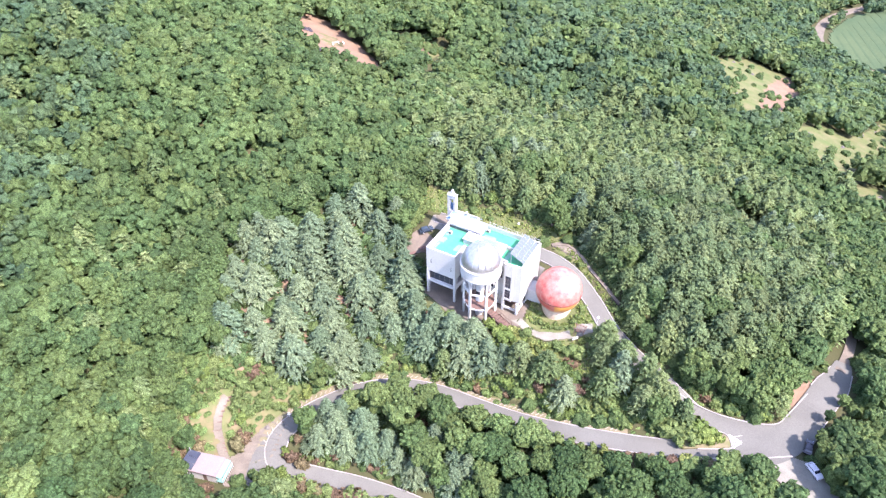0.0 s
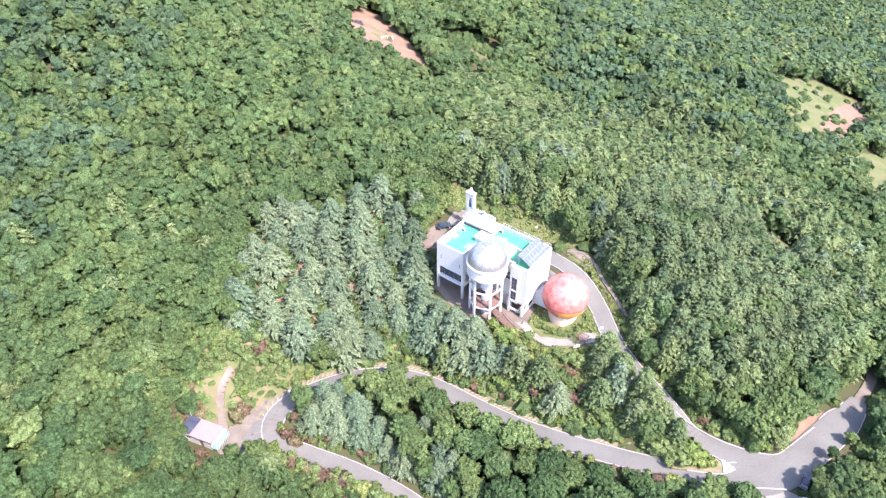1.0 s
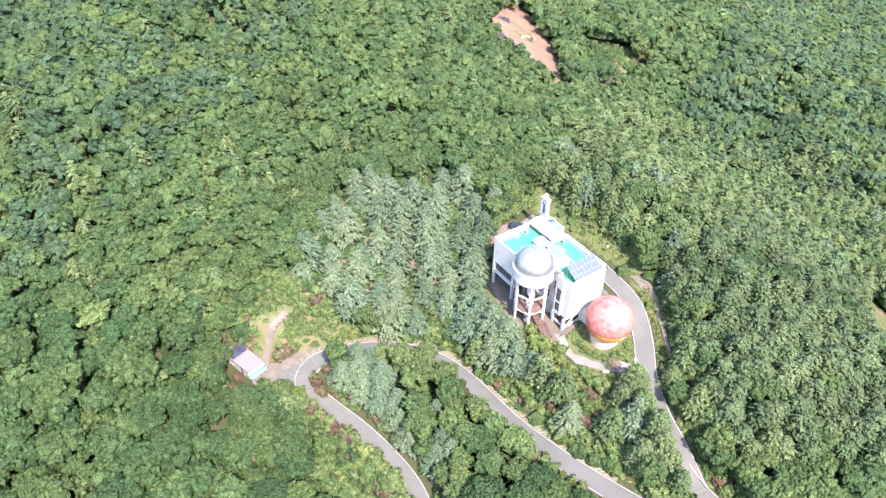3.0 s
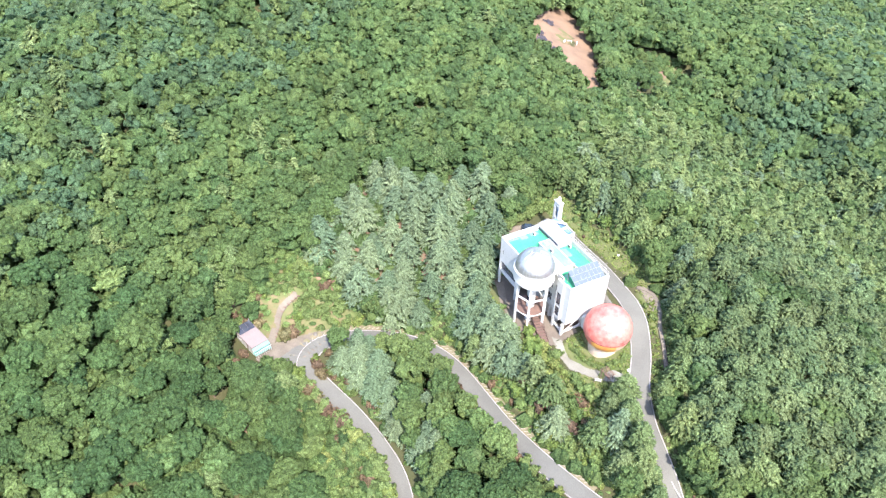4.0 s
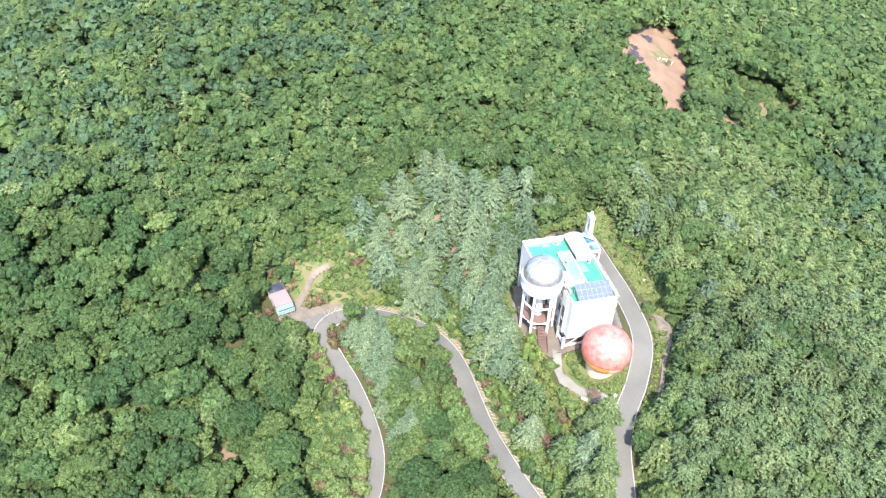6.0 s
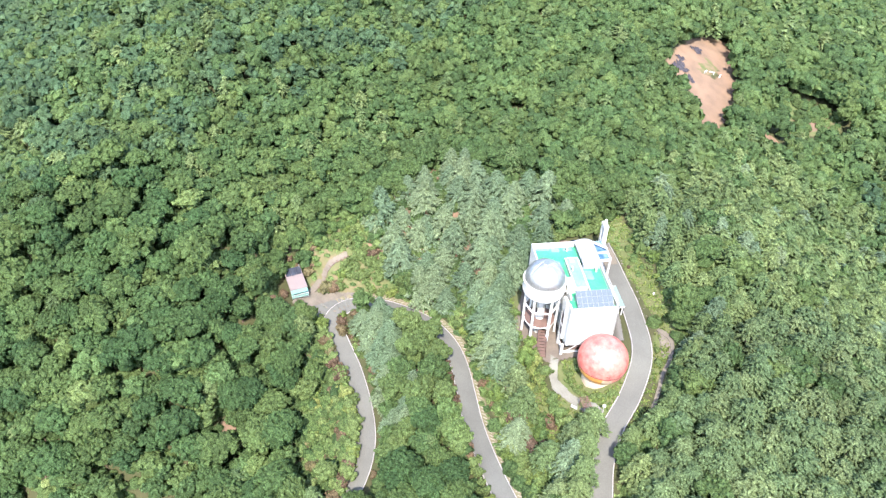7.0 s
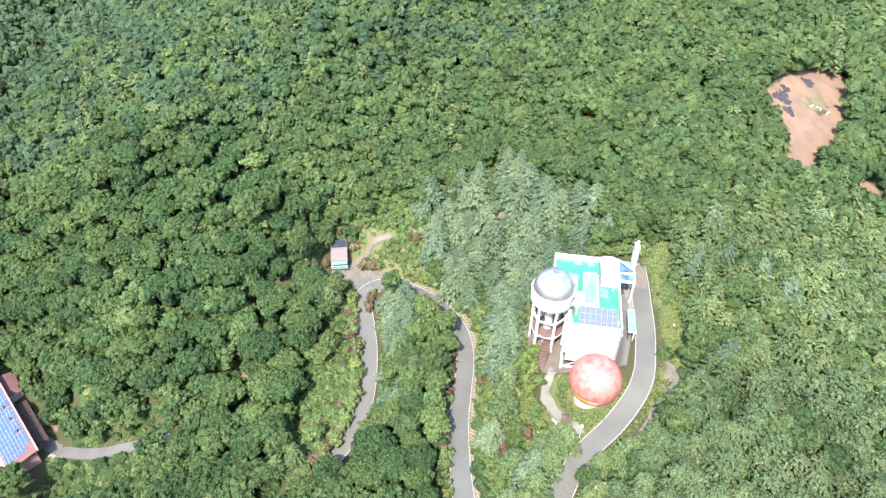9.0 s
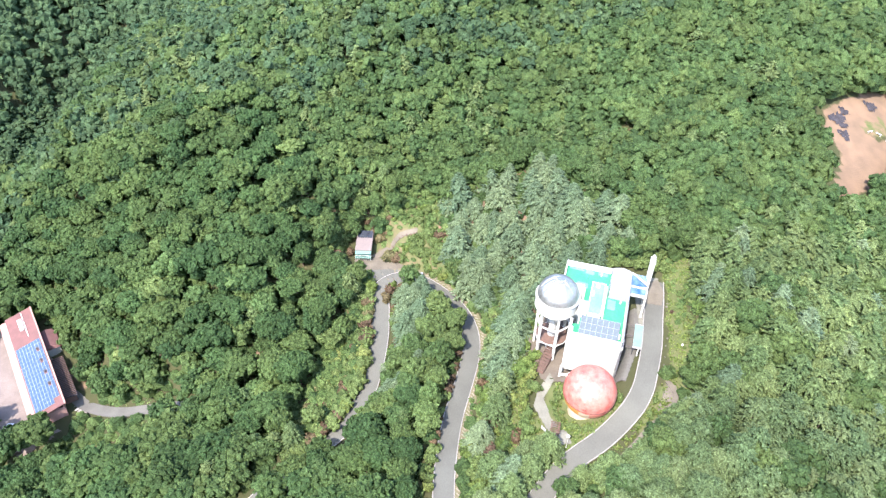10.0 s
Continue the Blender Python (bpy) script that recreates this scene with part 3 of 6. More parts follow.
def trunk_build(seed, tall, thick, limbs=5):
    rng = random.Random(seed)
    b = Build()
    lean = Vector((rng.uniform(-0.25, 0.25), rng.uniform(-0.25, 0.25), 0))
    p0, p1, p2 = Vector((0, 0, -0.6)), lean * 0.4 + Vector((0, 0, tall * 0.45)), lean + Vector((0, 0, tall * 0.9))
    b.tube(p0, p1, thick, 6, thick * 0.75), b.tube(p1, p2, thick * 0.75, 6, thick * 0.2)
    for i in range(limbs):
        a, f = i * 2.4 + rng.random(), rng.uniform(0.35, 0.75)
        s = p0.lerp(p2, f)
        b.tube(s, s + Vector((math.cos(a), math.sin(a), 0.7)) * tall * 0.2, thick * 0.4, 5, thick * 0.12)
    return b


SPECIES = {
    "oak": (oak_crown, LEAF_OAK, "broadleaf_tree", "broadleaf tree with a dense green lobed crown", "tree"),
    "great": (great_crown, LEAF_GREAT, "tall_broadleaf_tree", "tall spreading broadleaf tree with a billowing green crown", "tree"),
    "young": (oak_crown, LEAF_YOUNG, "young_broadleaf_tree", "young broadleaf tree with a light green crown", "tree"),
    "pine": (pine_crown, LEAF_PINE, "pine_tree", "pine with rounded layers of green needles", "tree"),
    "larch": (larch_crown, LEAF_LARCH, "larch_tree", "pale grey-green larch with a soft feathery crown", "tree"),
    "dark": (dimmed_crown, LEAF_DIMMED, "dark_conifer", "tree on the far slopes, its leaf colour darkened to imitate dim light", "tree"),
    "fir": (fir_crown, LEAF_FIR, "fir_tree", "grey-green fir with drooping feathery branches", "tree"),
    "shrub": (shrub_crown, LEAF_HEDGE, "shrub", "low rounded green shrub", "shrub"),
    "yellow": (shrub_crown, LEAF_YELLOW, "yellow_shrub", "bright yellow-green rounded shrub", "shrub"),
    "russet": (shrub_crown, LEAF_RED, "russet_shrub", "russet-brown rounded maple shrub", "shrub"),
}
rng = np.random.default_rng(7)
WOODS = [(-305, -64), (-100, -62), (-20, -55), (70, -45), (125, 20), (140, 90), (172, 200), (228, 300), (282, 420), (300, 480), (230, 508), (60, 508), (-32, 482), (-64, 430), (-108, 340), (-132, 250), (-210, 190), (-310, 85)]
OBS = Matrix.Translation((17, 115, 0)) @ Matrix.Rotation(radians(-30), 4, "Z")


def observatory_place(x, y):
    """Plan coordinates along and across the observatory."""
    dx, dy = np.asarray(x) - 17, np.asarray(y) - 115
    return 0.866 * dx - 0.5 * dy, 0.5 * dx + 0.866 * dy


def scatter(lo, hi, step, seed):
    r = np.random.default_rng(seed)
    xs, ys = np.meshgrid(np.arange(lo[0], hi[0], step), np.arange(lo[1], hi[1], step), indexing="ij")
    return (xs + r.uniform(-0.42, 0.42, xs.shape) * step).ravel(), (ys + r.uniform(-0.42, 0.42, ys.shape) * step).ravel()


def free_ground(x, y, margin):
    """Off the roads, the buildings, the clearings and the lawns."""
    d, _ = road_distance(x, y, [key for key in LINES if key != "dirt_track"])
    ok = d > margin
    s, w = observatory_place(x, y)
    ok &= ~((s > -25) & (s < 3) & (w > -9.5) & (w < 16)) & ~((s > -29) & (s < -20) & (w > -2) & (w < 18))
    ok &= np.hypot(x - 26.1, y - 116.7) > 8.5
    ok &= (np.hypot(x + 47.5, y - 78.5) > 6.5) & (np.hypot(x + 43, y - 79) > 4.5) & (np.hypot(x + 51, y - 83) > 5.5)
    ok &= np.hypot(x + 42, y - 88) > 6.0
    ok &= ~inside(x, y, BANK) | (np.sin(x * 12.9 + y * 7.1) > 0.75)
    ok &= (np.hypot(x - 89, y - 103) > 5.5) & (np.hypot(x - 92.5, y - 108) > 4.0)
    ok &= ~inside(x, y, [(-34, -4), (-24, -8), (-10, 8), (-12, 20), (-22, 20)])
    ok &= ~inside(x, y, [(-51, 99), (-45.5, 98), (-44, 86), (-48.5, 86)])
    ok &= ~inside(x, y, [(54, 89), (59, 89.5), (65, 88.5), (68.5, 88.5), (72, 91), (74, 84), (72.8, 79), (77, 69), (66, 66), (61, 79), (56, 82.5)])
    ok &= ~inside(x, y, [(-76, -30), (-69, -14), (-53, -4), (-34, 1), (-27, -2), (-25, -14), (-40, -32)])
    ok &= ~inside(x, y, [(207, 392), (203, 372), (211, 352), (223, 337), (242, 326), (236, 350), (217, 374)])
    ok &= ~inside(x, y, [(210, 372), (223, 395), (245, 416), (330, 440), (330, 340), (232, 352)])
    dl, _ = road_distance(x, y, ["loop_road"])
    ok &= (dl > 2.8)
    ok &= (d > 3.6) | ~inside(x, y, [(20, 84), (30, 84), (46, 80.5), (62, 80), (64, 70), (40, 70), (20, 76)])
    for poly in GRASSES[:3] + SOILS[3:4]:
        for k in (3, 6, 9, 12):
            ok &= ~inside(x + 0.43 * k, y + 0.9 * k, poly)
    ok &= ~inside(x, y, [(-7, 144), (0, 145), (2, 126), (-6, 125), (-8.5, 132), (-9, 138)])
    for k in (3, 6, 9):
        ok &= ~inside(x + 0.25 * k, y + 0.97 * k, GLADE)
    for poly in SOILS[1:3] + GRASSES[3:5]:
        for k in (3, 6, 9):
            ok &= ~inside(x - 0.35 * k, y + 0.93 * k, poly) & ~inside(x - 0.65 * k, y + 0.7 * k, poly)
    for ox, oy in ((0, 3), (0, 6), (-3, 3), (-3, 7), (-5, 5), (-1, 9), (-4, 9)):
        ok &= ~inside(x + ox, y + oy, CLEARING)
    ok &= ~inside(x, y, [(10, 112), (34.5, 112), (35.5, 104), (24, 101.5), (14, 105.5)])
    for poly in SOILS + GRASSES[:-2]:
        ok &= ~inside(x, y, poly)
    return ok, d


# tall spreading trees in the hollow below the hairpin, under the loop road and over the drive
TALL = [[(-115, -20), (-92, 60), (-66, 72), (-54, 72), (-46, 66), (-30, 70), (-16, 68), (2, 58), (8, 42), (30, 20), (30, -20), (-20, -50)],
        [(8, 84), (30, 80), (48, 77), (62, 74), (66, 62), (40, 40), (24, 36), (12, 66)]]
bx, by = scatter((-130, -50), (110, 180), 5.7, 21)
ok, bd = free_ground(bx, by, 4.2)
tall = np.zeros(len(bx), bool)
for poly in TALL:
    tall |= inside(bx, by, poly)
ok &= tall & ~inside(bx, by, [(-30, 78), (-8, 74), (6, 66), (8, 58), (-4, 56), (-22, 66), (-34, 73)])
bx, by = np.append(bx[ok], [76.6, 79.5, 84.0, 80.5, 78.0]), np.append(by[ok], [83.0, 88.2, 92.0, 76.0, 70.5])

px, py = scatter((-300, -90), (310, 510), 3.55, 1)
sel = inside(px, py, WOODS)
px, py = px[sel], py[sel]
ok, dist = free_ground(px, py, 1.7)
clear = np.array([np.hypot(bx - x, by - y).min() > 3.3 for x, y in zip(px, py)])
ok &= clear
px, py, dist = px[ok], py[ok], dist[ok]
away = np.hypot(px - 10, py - 100)
far = away > 140
below = inside(px, py, [(-20, -38), (28, 10), (64, 55), (108, 90), (172, 200), (140, 90), (125, 20), (70, -45), (-20, -55)])
far |= below
keep = ~far | (rng.random(len(px)) < np.where(below, 0.45, 0.7))
px, py, dist, far, away = px[keep], py[keep], dist[keep], far[keep], away[keep]


LARCHES = [(47, 108), (56, 100), (70, 104), (84, 112), (96, 132), (84, 168), (62, 174), (46, 166), (38, 148), (40, 128)]


def species_of(x, y, r):
    """What grows where: fir plantation by the observatory, pines to the north-east, broadleaf wood elsewhere."""
    fir = inside(x, y, GROVE)
    fir2 = inside(x, y, [(-33, 85), (-22, 82), (-6, 82), (6, 78), (4, 86), (-14, 95), (-28, 95)])
    east = inside(x, y, [(30, 140), (44, 100), (60, 98), (90, 110), (116, 170), (70, 245), (0, 214), (-6, 150)])
    stand = inside(x, y, [(42, 124), (52, 114), (66, 122), (72, 150), (62, 170), (44, 166), (37, 142)])
    garden = inside(x, y, [(-4, 104), (8, 98), (34, 87), (54, 84), (48, 95), (38, 106), (18, 112), (2, 109)])
    bend = inside(x, y, [(-36, 89), (-24, 97), (-8, 101), (10, 94), (46, 83), (46, 76), (8, 66), (-4, 56), (-30, 72)])
    p_fir = np.where(fir, 0.95, np.where(fir2, 0.8, np.where(stand, 0.3, np.where(garden, 0.3, np.where(east, 0.06, 0.0)))))
    p_pine = np.where(east, 0.84, np.where(garden, 0.95, 0.03 + 0.14 * (np.sin(x * 0.045 + 1) * np.sin(y * 0.04) > 0.25)))
    larch = (inside(x, y, LARCHES) & (r < 0.93)) | (inside(x, y, [(2, 98), (46, 90), (40, 106), (18, 112), (2, 108)]) & (r > 0.55))
    # Far west and north-east take the darker leaves: dim edges put into colour.
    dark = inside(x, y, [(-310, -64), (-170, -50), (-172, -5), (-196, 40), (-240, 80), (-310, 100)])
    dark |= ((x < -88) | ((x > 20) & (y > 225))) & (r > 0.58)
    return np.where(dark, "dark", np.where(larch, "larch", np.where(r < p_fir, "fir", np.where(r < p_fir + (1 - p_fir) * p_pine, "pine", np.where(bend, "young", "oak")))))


thin = inside(px, py, [(-2, 104), (8, 99), (34, 88.5), (52, 85), (56, 88), (46, 96), (37, 107), (20, 105), (4, 109)]) | inside(px, py, [(-28, 78), (-8, 74), (4, 68), (8, 60), (-2, 55), (-20, 64), (-32, 73)]) | inside(px, py, [(9, 147), (26, 142), (37, 124), (46, 104), (50, 106), (44, 120), (38, 134), (28, 147), (10, 152)])
keep = ~thin | (rng.random(len(px)) < np.where(py > 120, 0.7, np.where((py < 79) & (px < 8), 0.1, 0.36)))
px, py, dist, far, away = px[keep], py[keep], dist[keep], far[keep], away[keep]
kind = species_of(px, py, rng.random(len(px)))
size = rng.uniform(0.88, 1.12, len(px)) * np.where(far, 1.06, 0.9)
loose = ~inside(px, py, GROVE)
px, py, dist, far, away, kind, size = px[loose], py[loose], dist[loose], far[loose], away[loose], kind[loose], size[loose]
size = np.where(kind == "fir", size * 1.15, size * 1.06)
size = np.minimum(size, 0.5 + 0.13 * np.maximum(dist, 0))
# the fir plantation, its trees a little apart over bare ground
fx, fy = scatter((-40, -40), (40, 40), 5.9, 61)
fx, fy = 0.87 * fx - 0.5 * fy - 26, 0.5 * fx + 0.87 * fy + 124
ok, fd = free_ground(fx, fy, 3.0)
ok &= inside(fx, fy, GROVE)
fx, fy = fx[ok], fy[ok]
px, py, kind = np.append(px, fx), np.append(py, fy), np.append(kind, np.full(len(fx), "fir"))
size, far, away = np.append(size, rng.uniform(0.9, 1.3, len(fx))), np.append(far, np.zeros(len(fx), bool)), np.append(away, np.full(len(fx), 40.0))
# single trees: inside the bend, over the lower leg, by the dome tower and behind the wing
inner = [(-9.5, 92.6, "young", 1.2), (-15.5, 95.8, "young", 1.08), (-4.5, 96.0, "young", 1.05), (-20.5, 96.4, "young", 0.8), (-1.0, 92.4, "young", 1.15), (-10.5, 98.3, "young", 0.95), (-26.0, 93.6, "fir", 0.95), (-30.5, 91.2, "young", 0.9),
         (-27.6, 89.6, "fir", 0.95), (-24.0, 91.2, "fir", 1.1), (-21.6, 88.2, "fir", 0.95), (-18.0, 91.4, "fir", 1.05), (-16.6, 87.4, "fir", 0.95), (-12.6, 88.2, "fir", 1.0), (-10.2, 85.2, "fir", 0.85), (-6.4, 87.4, "young", 1.1), (-3.4, 83.6, "young", 1.1), (2.4, 86.2, "young", 1.1), (4.6, 81.4, "fir", 0.9), (6.5, 90.2, "young", 1.0),
         (13.6, 62.5, "great", 0.8), (16.6, 57.0, "great", 0.85), (19.8, 51.5, "great", 0.85),
         (-6.8, 114.6, "fir", 1.1), (-2.6, 112.4, "fir", 1.0), (1.6, 109.6, "fir", 1.05), (6.2, 107.4, "fir", 1.0), (-4.5, 110.4, "fir", 1.2), (3.6, 105.8, "fir", 1.1), (9.2, 104.4, "fir", 1.0), (12.9, 104.6, "fir", 0.85),
         (-10.6, 139.5, "young", 1.0), (-9.2, 142.4, "oak", 0.9), (-8.9, 145.6, "oak", 0.95), (-12.2, 142.0, "fir", 1.0)]
ex, ey = np.array([q[0] for q in inner]), np.array([q[1] for q in inner])
crowd = np.array([np.hypot(ex - x, ey - y).min() > 3.0 for x, y in zip(px, py)])
px, py, kind, size, far, away = px[crowd], py[crowd], kind[crowd], size[crowd], far[crowd], away[crowd]
px, py, kind = np.append(px, ex), np.append(py, ey), np.append(kind, [q[2] for q in inner])
size, far, away = np.append(size, [q[3] for q in inner]), np.append(far, np.zeros(len(ex), bool)), np.append(away, np.full(len(ex), 30.0))
# pines that lean over the drive
ex, ey = np.array([42.2, 46.0, 38.4, 35.2, 44.0, 49.0, 38.2, 40.8, 42.4, 43.8]), np.array([95.4, 91.0, 100.0, 105.0, 92.5, 88.0, 128.5, 124.0, 119.2, 114.0])
px, py, kind = np.append(px, ex), np.append(py, ey), np.append(kind, np.full(10, "pine"))
size, far, away = np.append(size, [1.05, 1.0, 1.0, 0.95, 1.0, 0.85, 0.95, 1.0, 1.0, 0.95]), np.append(far, np.zeros(10, bool)), np.append(away, np.full(10, 40.0))
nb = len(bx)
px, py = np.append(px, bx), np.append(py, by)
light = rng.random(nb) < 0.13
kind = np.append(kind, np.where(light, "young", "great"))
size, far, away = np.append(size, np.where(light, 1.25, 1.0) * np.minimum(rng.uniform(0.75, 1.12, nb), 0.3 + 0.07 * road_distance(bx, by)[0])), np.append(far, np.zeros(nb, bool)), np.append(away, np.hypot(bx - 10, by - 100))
turn = rng.uniform(0, math.tau, len(px))
pz = land(px, py) - 0.15
named = inside(px, py, [(-62, 66), (-34, 50), (-6, 46), (20, 60), (62, 74), (92, 88), (88, 104), (62, 102), (58, 128), (44, 136), (36, 150), (-10, 160), (-56, 134)])

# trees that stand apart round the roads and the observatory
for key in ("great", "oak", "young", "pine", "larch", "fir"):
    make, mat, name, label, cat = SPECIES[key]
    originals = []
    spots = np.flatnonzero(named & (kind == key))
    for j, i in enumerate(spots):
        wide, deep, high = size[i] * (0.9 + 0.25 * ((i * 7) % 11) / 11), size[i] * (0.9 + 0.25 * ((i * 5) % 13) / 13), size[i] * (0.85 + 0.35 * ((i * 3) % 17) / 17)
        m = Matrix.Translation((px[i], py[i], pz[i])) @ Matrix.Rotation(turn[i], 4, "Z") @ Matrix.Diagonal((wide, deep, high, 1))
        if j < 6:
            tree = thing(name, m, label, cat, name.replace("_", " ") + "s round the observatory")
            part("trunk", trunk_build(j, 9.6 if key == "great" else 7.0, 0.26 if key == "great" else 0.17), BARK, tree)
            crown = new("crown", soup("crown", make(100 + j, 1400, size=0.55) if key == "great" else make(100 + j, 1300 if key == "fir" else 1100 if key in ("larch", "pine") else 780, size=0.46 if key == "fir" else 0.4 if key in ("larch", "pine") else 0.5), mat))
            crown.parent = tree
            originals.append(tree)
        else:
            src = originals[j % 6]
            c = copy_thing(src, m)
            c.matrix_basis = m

# the rest of the woods
reach = np.hypot(px - 45, py - 20)
stems = []
for key, title, label in (("great", "tall_broadleaf_wood", "tall spreading broadleaf trees over the hillside wood"), ("oak", "broadleaf_wood", "dense green broadleaf wood over the hillside"), ("young", "young_wood", "light green young broadleaf trees in the hillside wood"), ("pine", "pine_wood", "pines scattered through the hillside wood"), ("larch", "larch_wood", "pale grey-green larches on the slope over the drive"), ("dark", "dark_wood", "trees on the far slopes beyond the spur, leaf colour darkened to imitate dim light"), ("fir", "fir_wood", "grey-green firs in the hillside wood")):
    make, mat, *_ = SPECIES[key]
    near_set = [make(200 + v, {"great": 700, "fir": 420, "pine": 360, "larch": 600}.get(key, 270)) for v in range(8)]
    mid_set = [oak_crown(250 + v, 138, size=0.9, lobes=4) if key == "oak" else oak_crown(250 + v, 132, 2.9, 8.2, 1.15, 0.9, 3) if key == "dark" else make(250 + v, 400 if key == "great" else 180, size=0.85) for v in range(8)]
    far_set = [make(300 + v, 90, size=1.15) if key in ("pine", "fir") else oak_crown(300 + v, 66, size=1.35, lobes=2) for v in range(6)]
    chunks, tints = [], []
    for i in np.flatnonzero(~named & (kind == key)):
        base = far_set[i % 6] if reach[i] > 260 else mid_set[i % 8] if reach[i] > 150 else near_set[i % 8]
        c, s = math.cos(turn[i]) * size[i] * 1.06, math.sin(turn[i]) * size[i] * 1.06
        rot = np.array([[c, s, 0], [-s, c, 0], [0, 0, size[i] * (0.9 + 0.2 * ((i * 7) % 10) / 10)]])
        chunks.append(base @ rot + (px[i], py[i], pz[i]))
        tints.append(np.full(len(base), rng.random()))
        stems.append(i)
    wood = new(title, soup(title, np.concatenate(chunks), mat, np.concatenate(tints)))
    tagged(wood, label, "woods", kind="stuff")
st = Build()
for i in stems:
    if away[i] < 120:
        st.tube((px[i], py[i], pz[i] - 0.5), (px[i], py[i], pz[i] + 6 * size[i]), 0.16 * size[i], 3, 0.05)
tagged(part("tree_trunks", st, BARK), "brown trunks of the hillside wood", "tree trunks", kind="stuff")

# ---- observatory ----
def wall_run(length, z0, z1, thick, holes=()):
    """A wall along x with openings (x0, x1, z0, z1) right through it, y from 0 to thick: one joined shell."""
    xs = sorted({0.0, length, *[h[0] for h in holes], *[h[1] for h in holes]})
    zs = sorted({z0, z1, *[h[2] for h in holes], *[h[3] for h in holes]})
    nz, nxs = len(zs), len(xs)

    def full(i, j):
        if not (0 <= i < nxs - 1 and 0 <= j < nz - 1):
            return False
        cx, cz = (xs[i] + xs[i + 1]) / 2, (zs[j] + zs[j + 1]) / 2
        return not any(h[0] < cx < h[1] and h[2] < cz < h[3] for h in holes)

    def at(i, j, k):
        return (i * nz + j) * 2 + k

    fs = []
    for i in range(nxs - 1):
        for j in range(nz - 1):
            if not full(i, j):
                continue
            fs += [(at(i, j, 0), at(i + 1, j, 0), at(i + 1, j + 1, 0), at(i, j + 1, 0)), (at(i, j, 1), at(i, j + 1, 1), at(i + 1, j + 1, 1), at(i + 1, j, 1))]
            if not full(i - 1, j):
                fs.append((at(i, j, 0), at(i, j + 1, 0), at(i, j + 1, 1), at(i, j, 1)))
            if not full(i + 1, j):
                fs.append((at(i + 1, j, 0), at(i + 1, j, 1), at(i + 1, j + 1, 1), at(i + 1, j + 1, 0)))
            if not full(i, j - 1):
                fs.append((at(i, j, 0), at(i, j, 1), at(i + 1, j, 1), at(i + 1, j, 0)))
            if not full(i, j + 1):
                fs.append((at(i, j + 1, 0), at(i + 1, j + 1, 0), at(i + 1, j + 1, 1), at(i, j + 1, 1)))
    return Build().add([(x, y, z) for x in xs for z in zs for y in (0.0, thick)], fs)


def place(x, y, z=0.0, turn=0.0):
    return pose(x, y, z, 0, 0, turn)


def window(parent, m, w, h, cols=2, rows=2, frame=WHITE):
    """A framed window that fills an opening: m stands at its lower left corner, looking out along -y."""
    b, t = Build(), 0.09
    b.box(0, w, 0.06, 0.18, 0, t), b.box(0, w, 0.06, 0.18, h - t, h), b.box(0, t, 0.06, 0.18, t, h - t), b.box(w - t, w, 0.06, 0.18, t, h - t)
    for i in range(1, cols):
        b.box(w * i / cols - 0.035, w * i / cols + 0.035, 0.07, 0.17, t, h - t)
    for j in range(1, rows):
        b.box(t, w - t, 0.075, 0.165, h * j / rows - 0.035, h * j / rows + 0.035)
    ob = part("window", b, frame, parent)
    ob.matrix_local = m
    for i in range(cols):
        for j in range(rows):
            p = part("pane", Build().box(w * i / cols + 0.04, w * (i + 1) / cols - 0.04, 0.1, 0.13, h * j / rows + 0.05, h * (j + 1) / rows - 0.05), GLASS, ob)
    return ob


obs = thing("observatory", OBS, "white rendered observatory on columns with turquoise roof terraces", "building")
TOP, DECK = 14.3, 13.1
DARK_FRAME = material("dark_window_frame", (0.1, 0.09, 0.09), 0.6, (0.07, 0.065, 0.065), 1.0, 0.5, 5, 0.0)


def obs_wall(x, y, turn, *args):
    w = part("wall", wall_run(*args), WHITE, obs)
    w.matrix_local = place(x, y, 0, turn)
    return w


# walls, each with its openings
bay_holes = [(0.4, 1.8, 4.3, 6.9), (0.4, 1.8, 7.4, 11.0)]
obs_wall(0, 0, 90, 10.4, 3.4, TOP, 0.35)
obs_wall(-1.9, 0, 0, 1.55, 3.4, TOP, 0.35)
obs_wall(-4.1, -0.6, 0, 2.2, 3.6, TOP + 0.15, 0.6, bay_holes)
for zz, hh in ((4.3, 2.6), (7.4, 3.6)):
    window(obs, place(-3.7, -0.6, zz), 1.4, hh, 2, 3, DARK_FRAME)
mid_holes = [(1.0, 2.4, 4.4, 6.6), (3.4, 4.8, 4.4, 6.6), (6.2, 7.6, 4.4, 6.6), (1.0, 2.4, 8.2, 10.6), (3.4, 4.8, 8.2, 10.6), (6.2, 7.6, 8.2, 10.6), (8.6, 9.8, 8.2, 10.6)]
obs_wall(-14.8, 0.9, 0, 10.7, 0.0, TOP - 0.4, 0.35, mid_holes)
for a, b_, c, d_ in mid_holes:
    window(obs, place(-14.8 + a, 0.9, c), b_ - a, d_ - c, 2, 2)
# wing on the west: a white box over a glazed band and open columns
slits = [(1.0, 1.35, 9.6, 11.0), (6.3, 6.65, 9.2, 10.6)]
obs_wall(-22.4, -4, 0, 7.6, 7.4, TOP, 0.35, slits)
for a, b_, c, d_ in slits:
    window(obs, place(-22.4 + a, -4, c), b_ - a, d_ - c, 1, 1)
obs_wall(-14.8, -3.65, 90, 4.55, 3.6, TOP, 0.35, [(0.8, 3.2, 4.8, 7.0)])
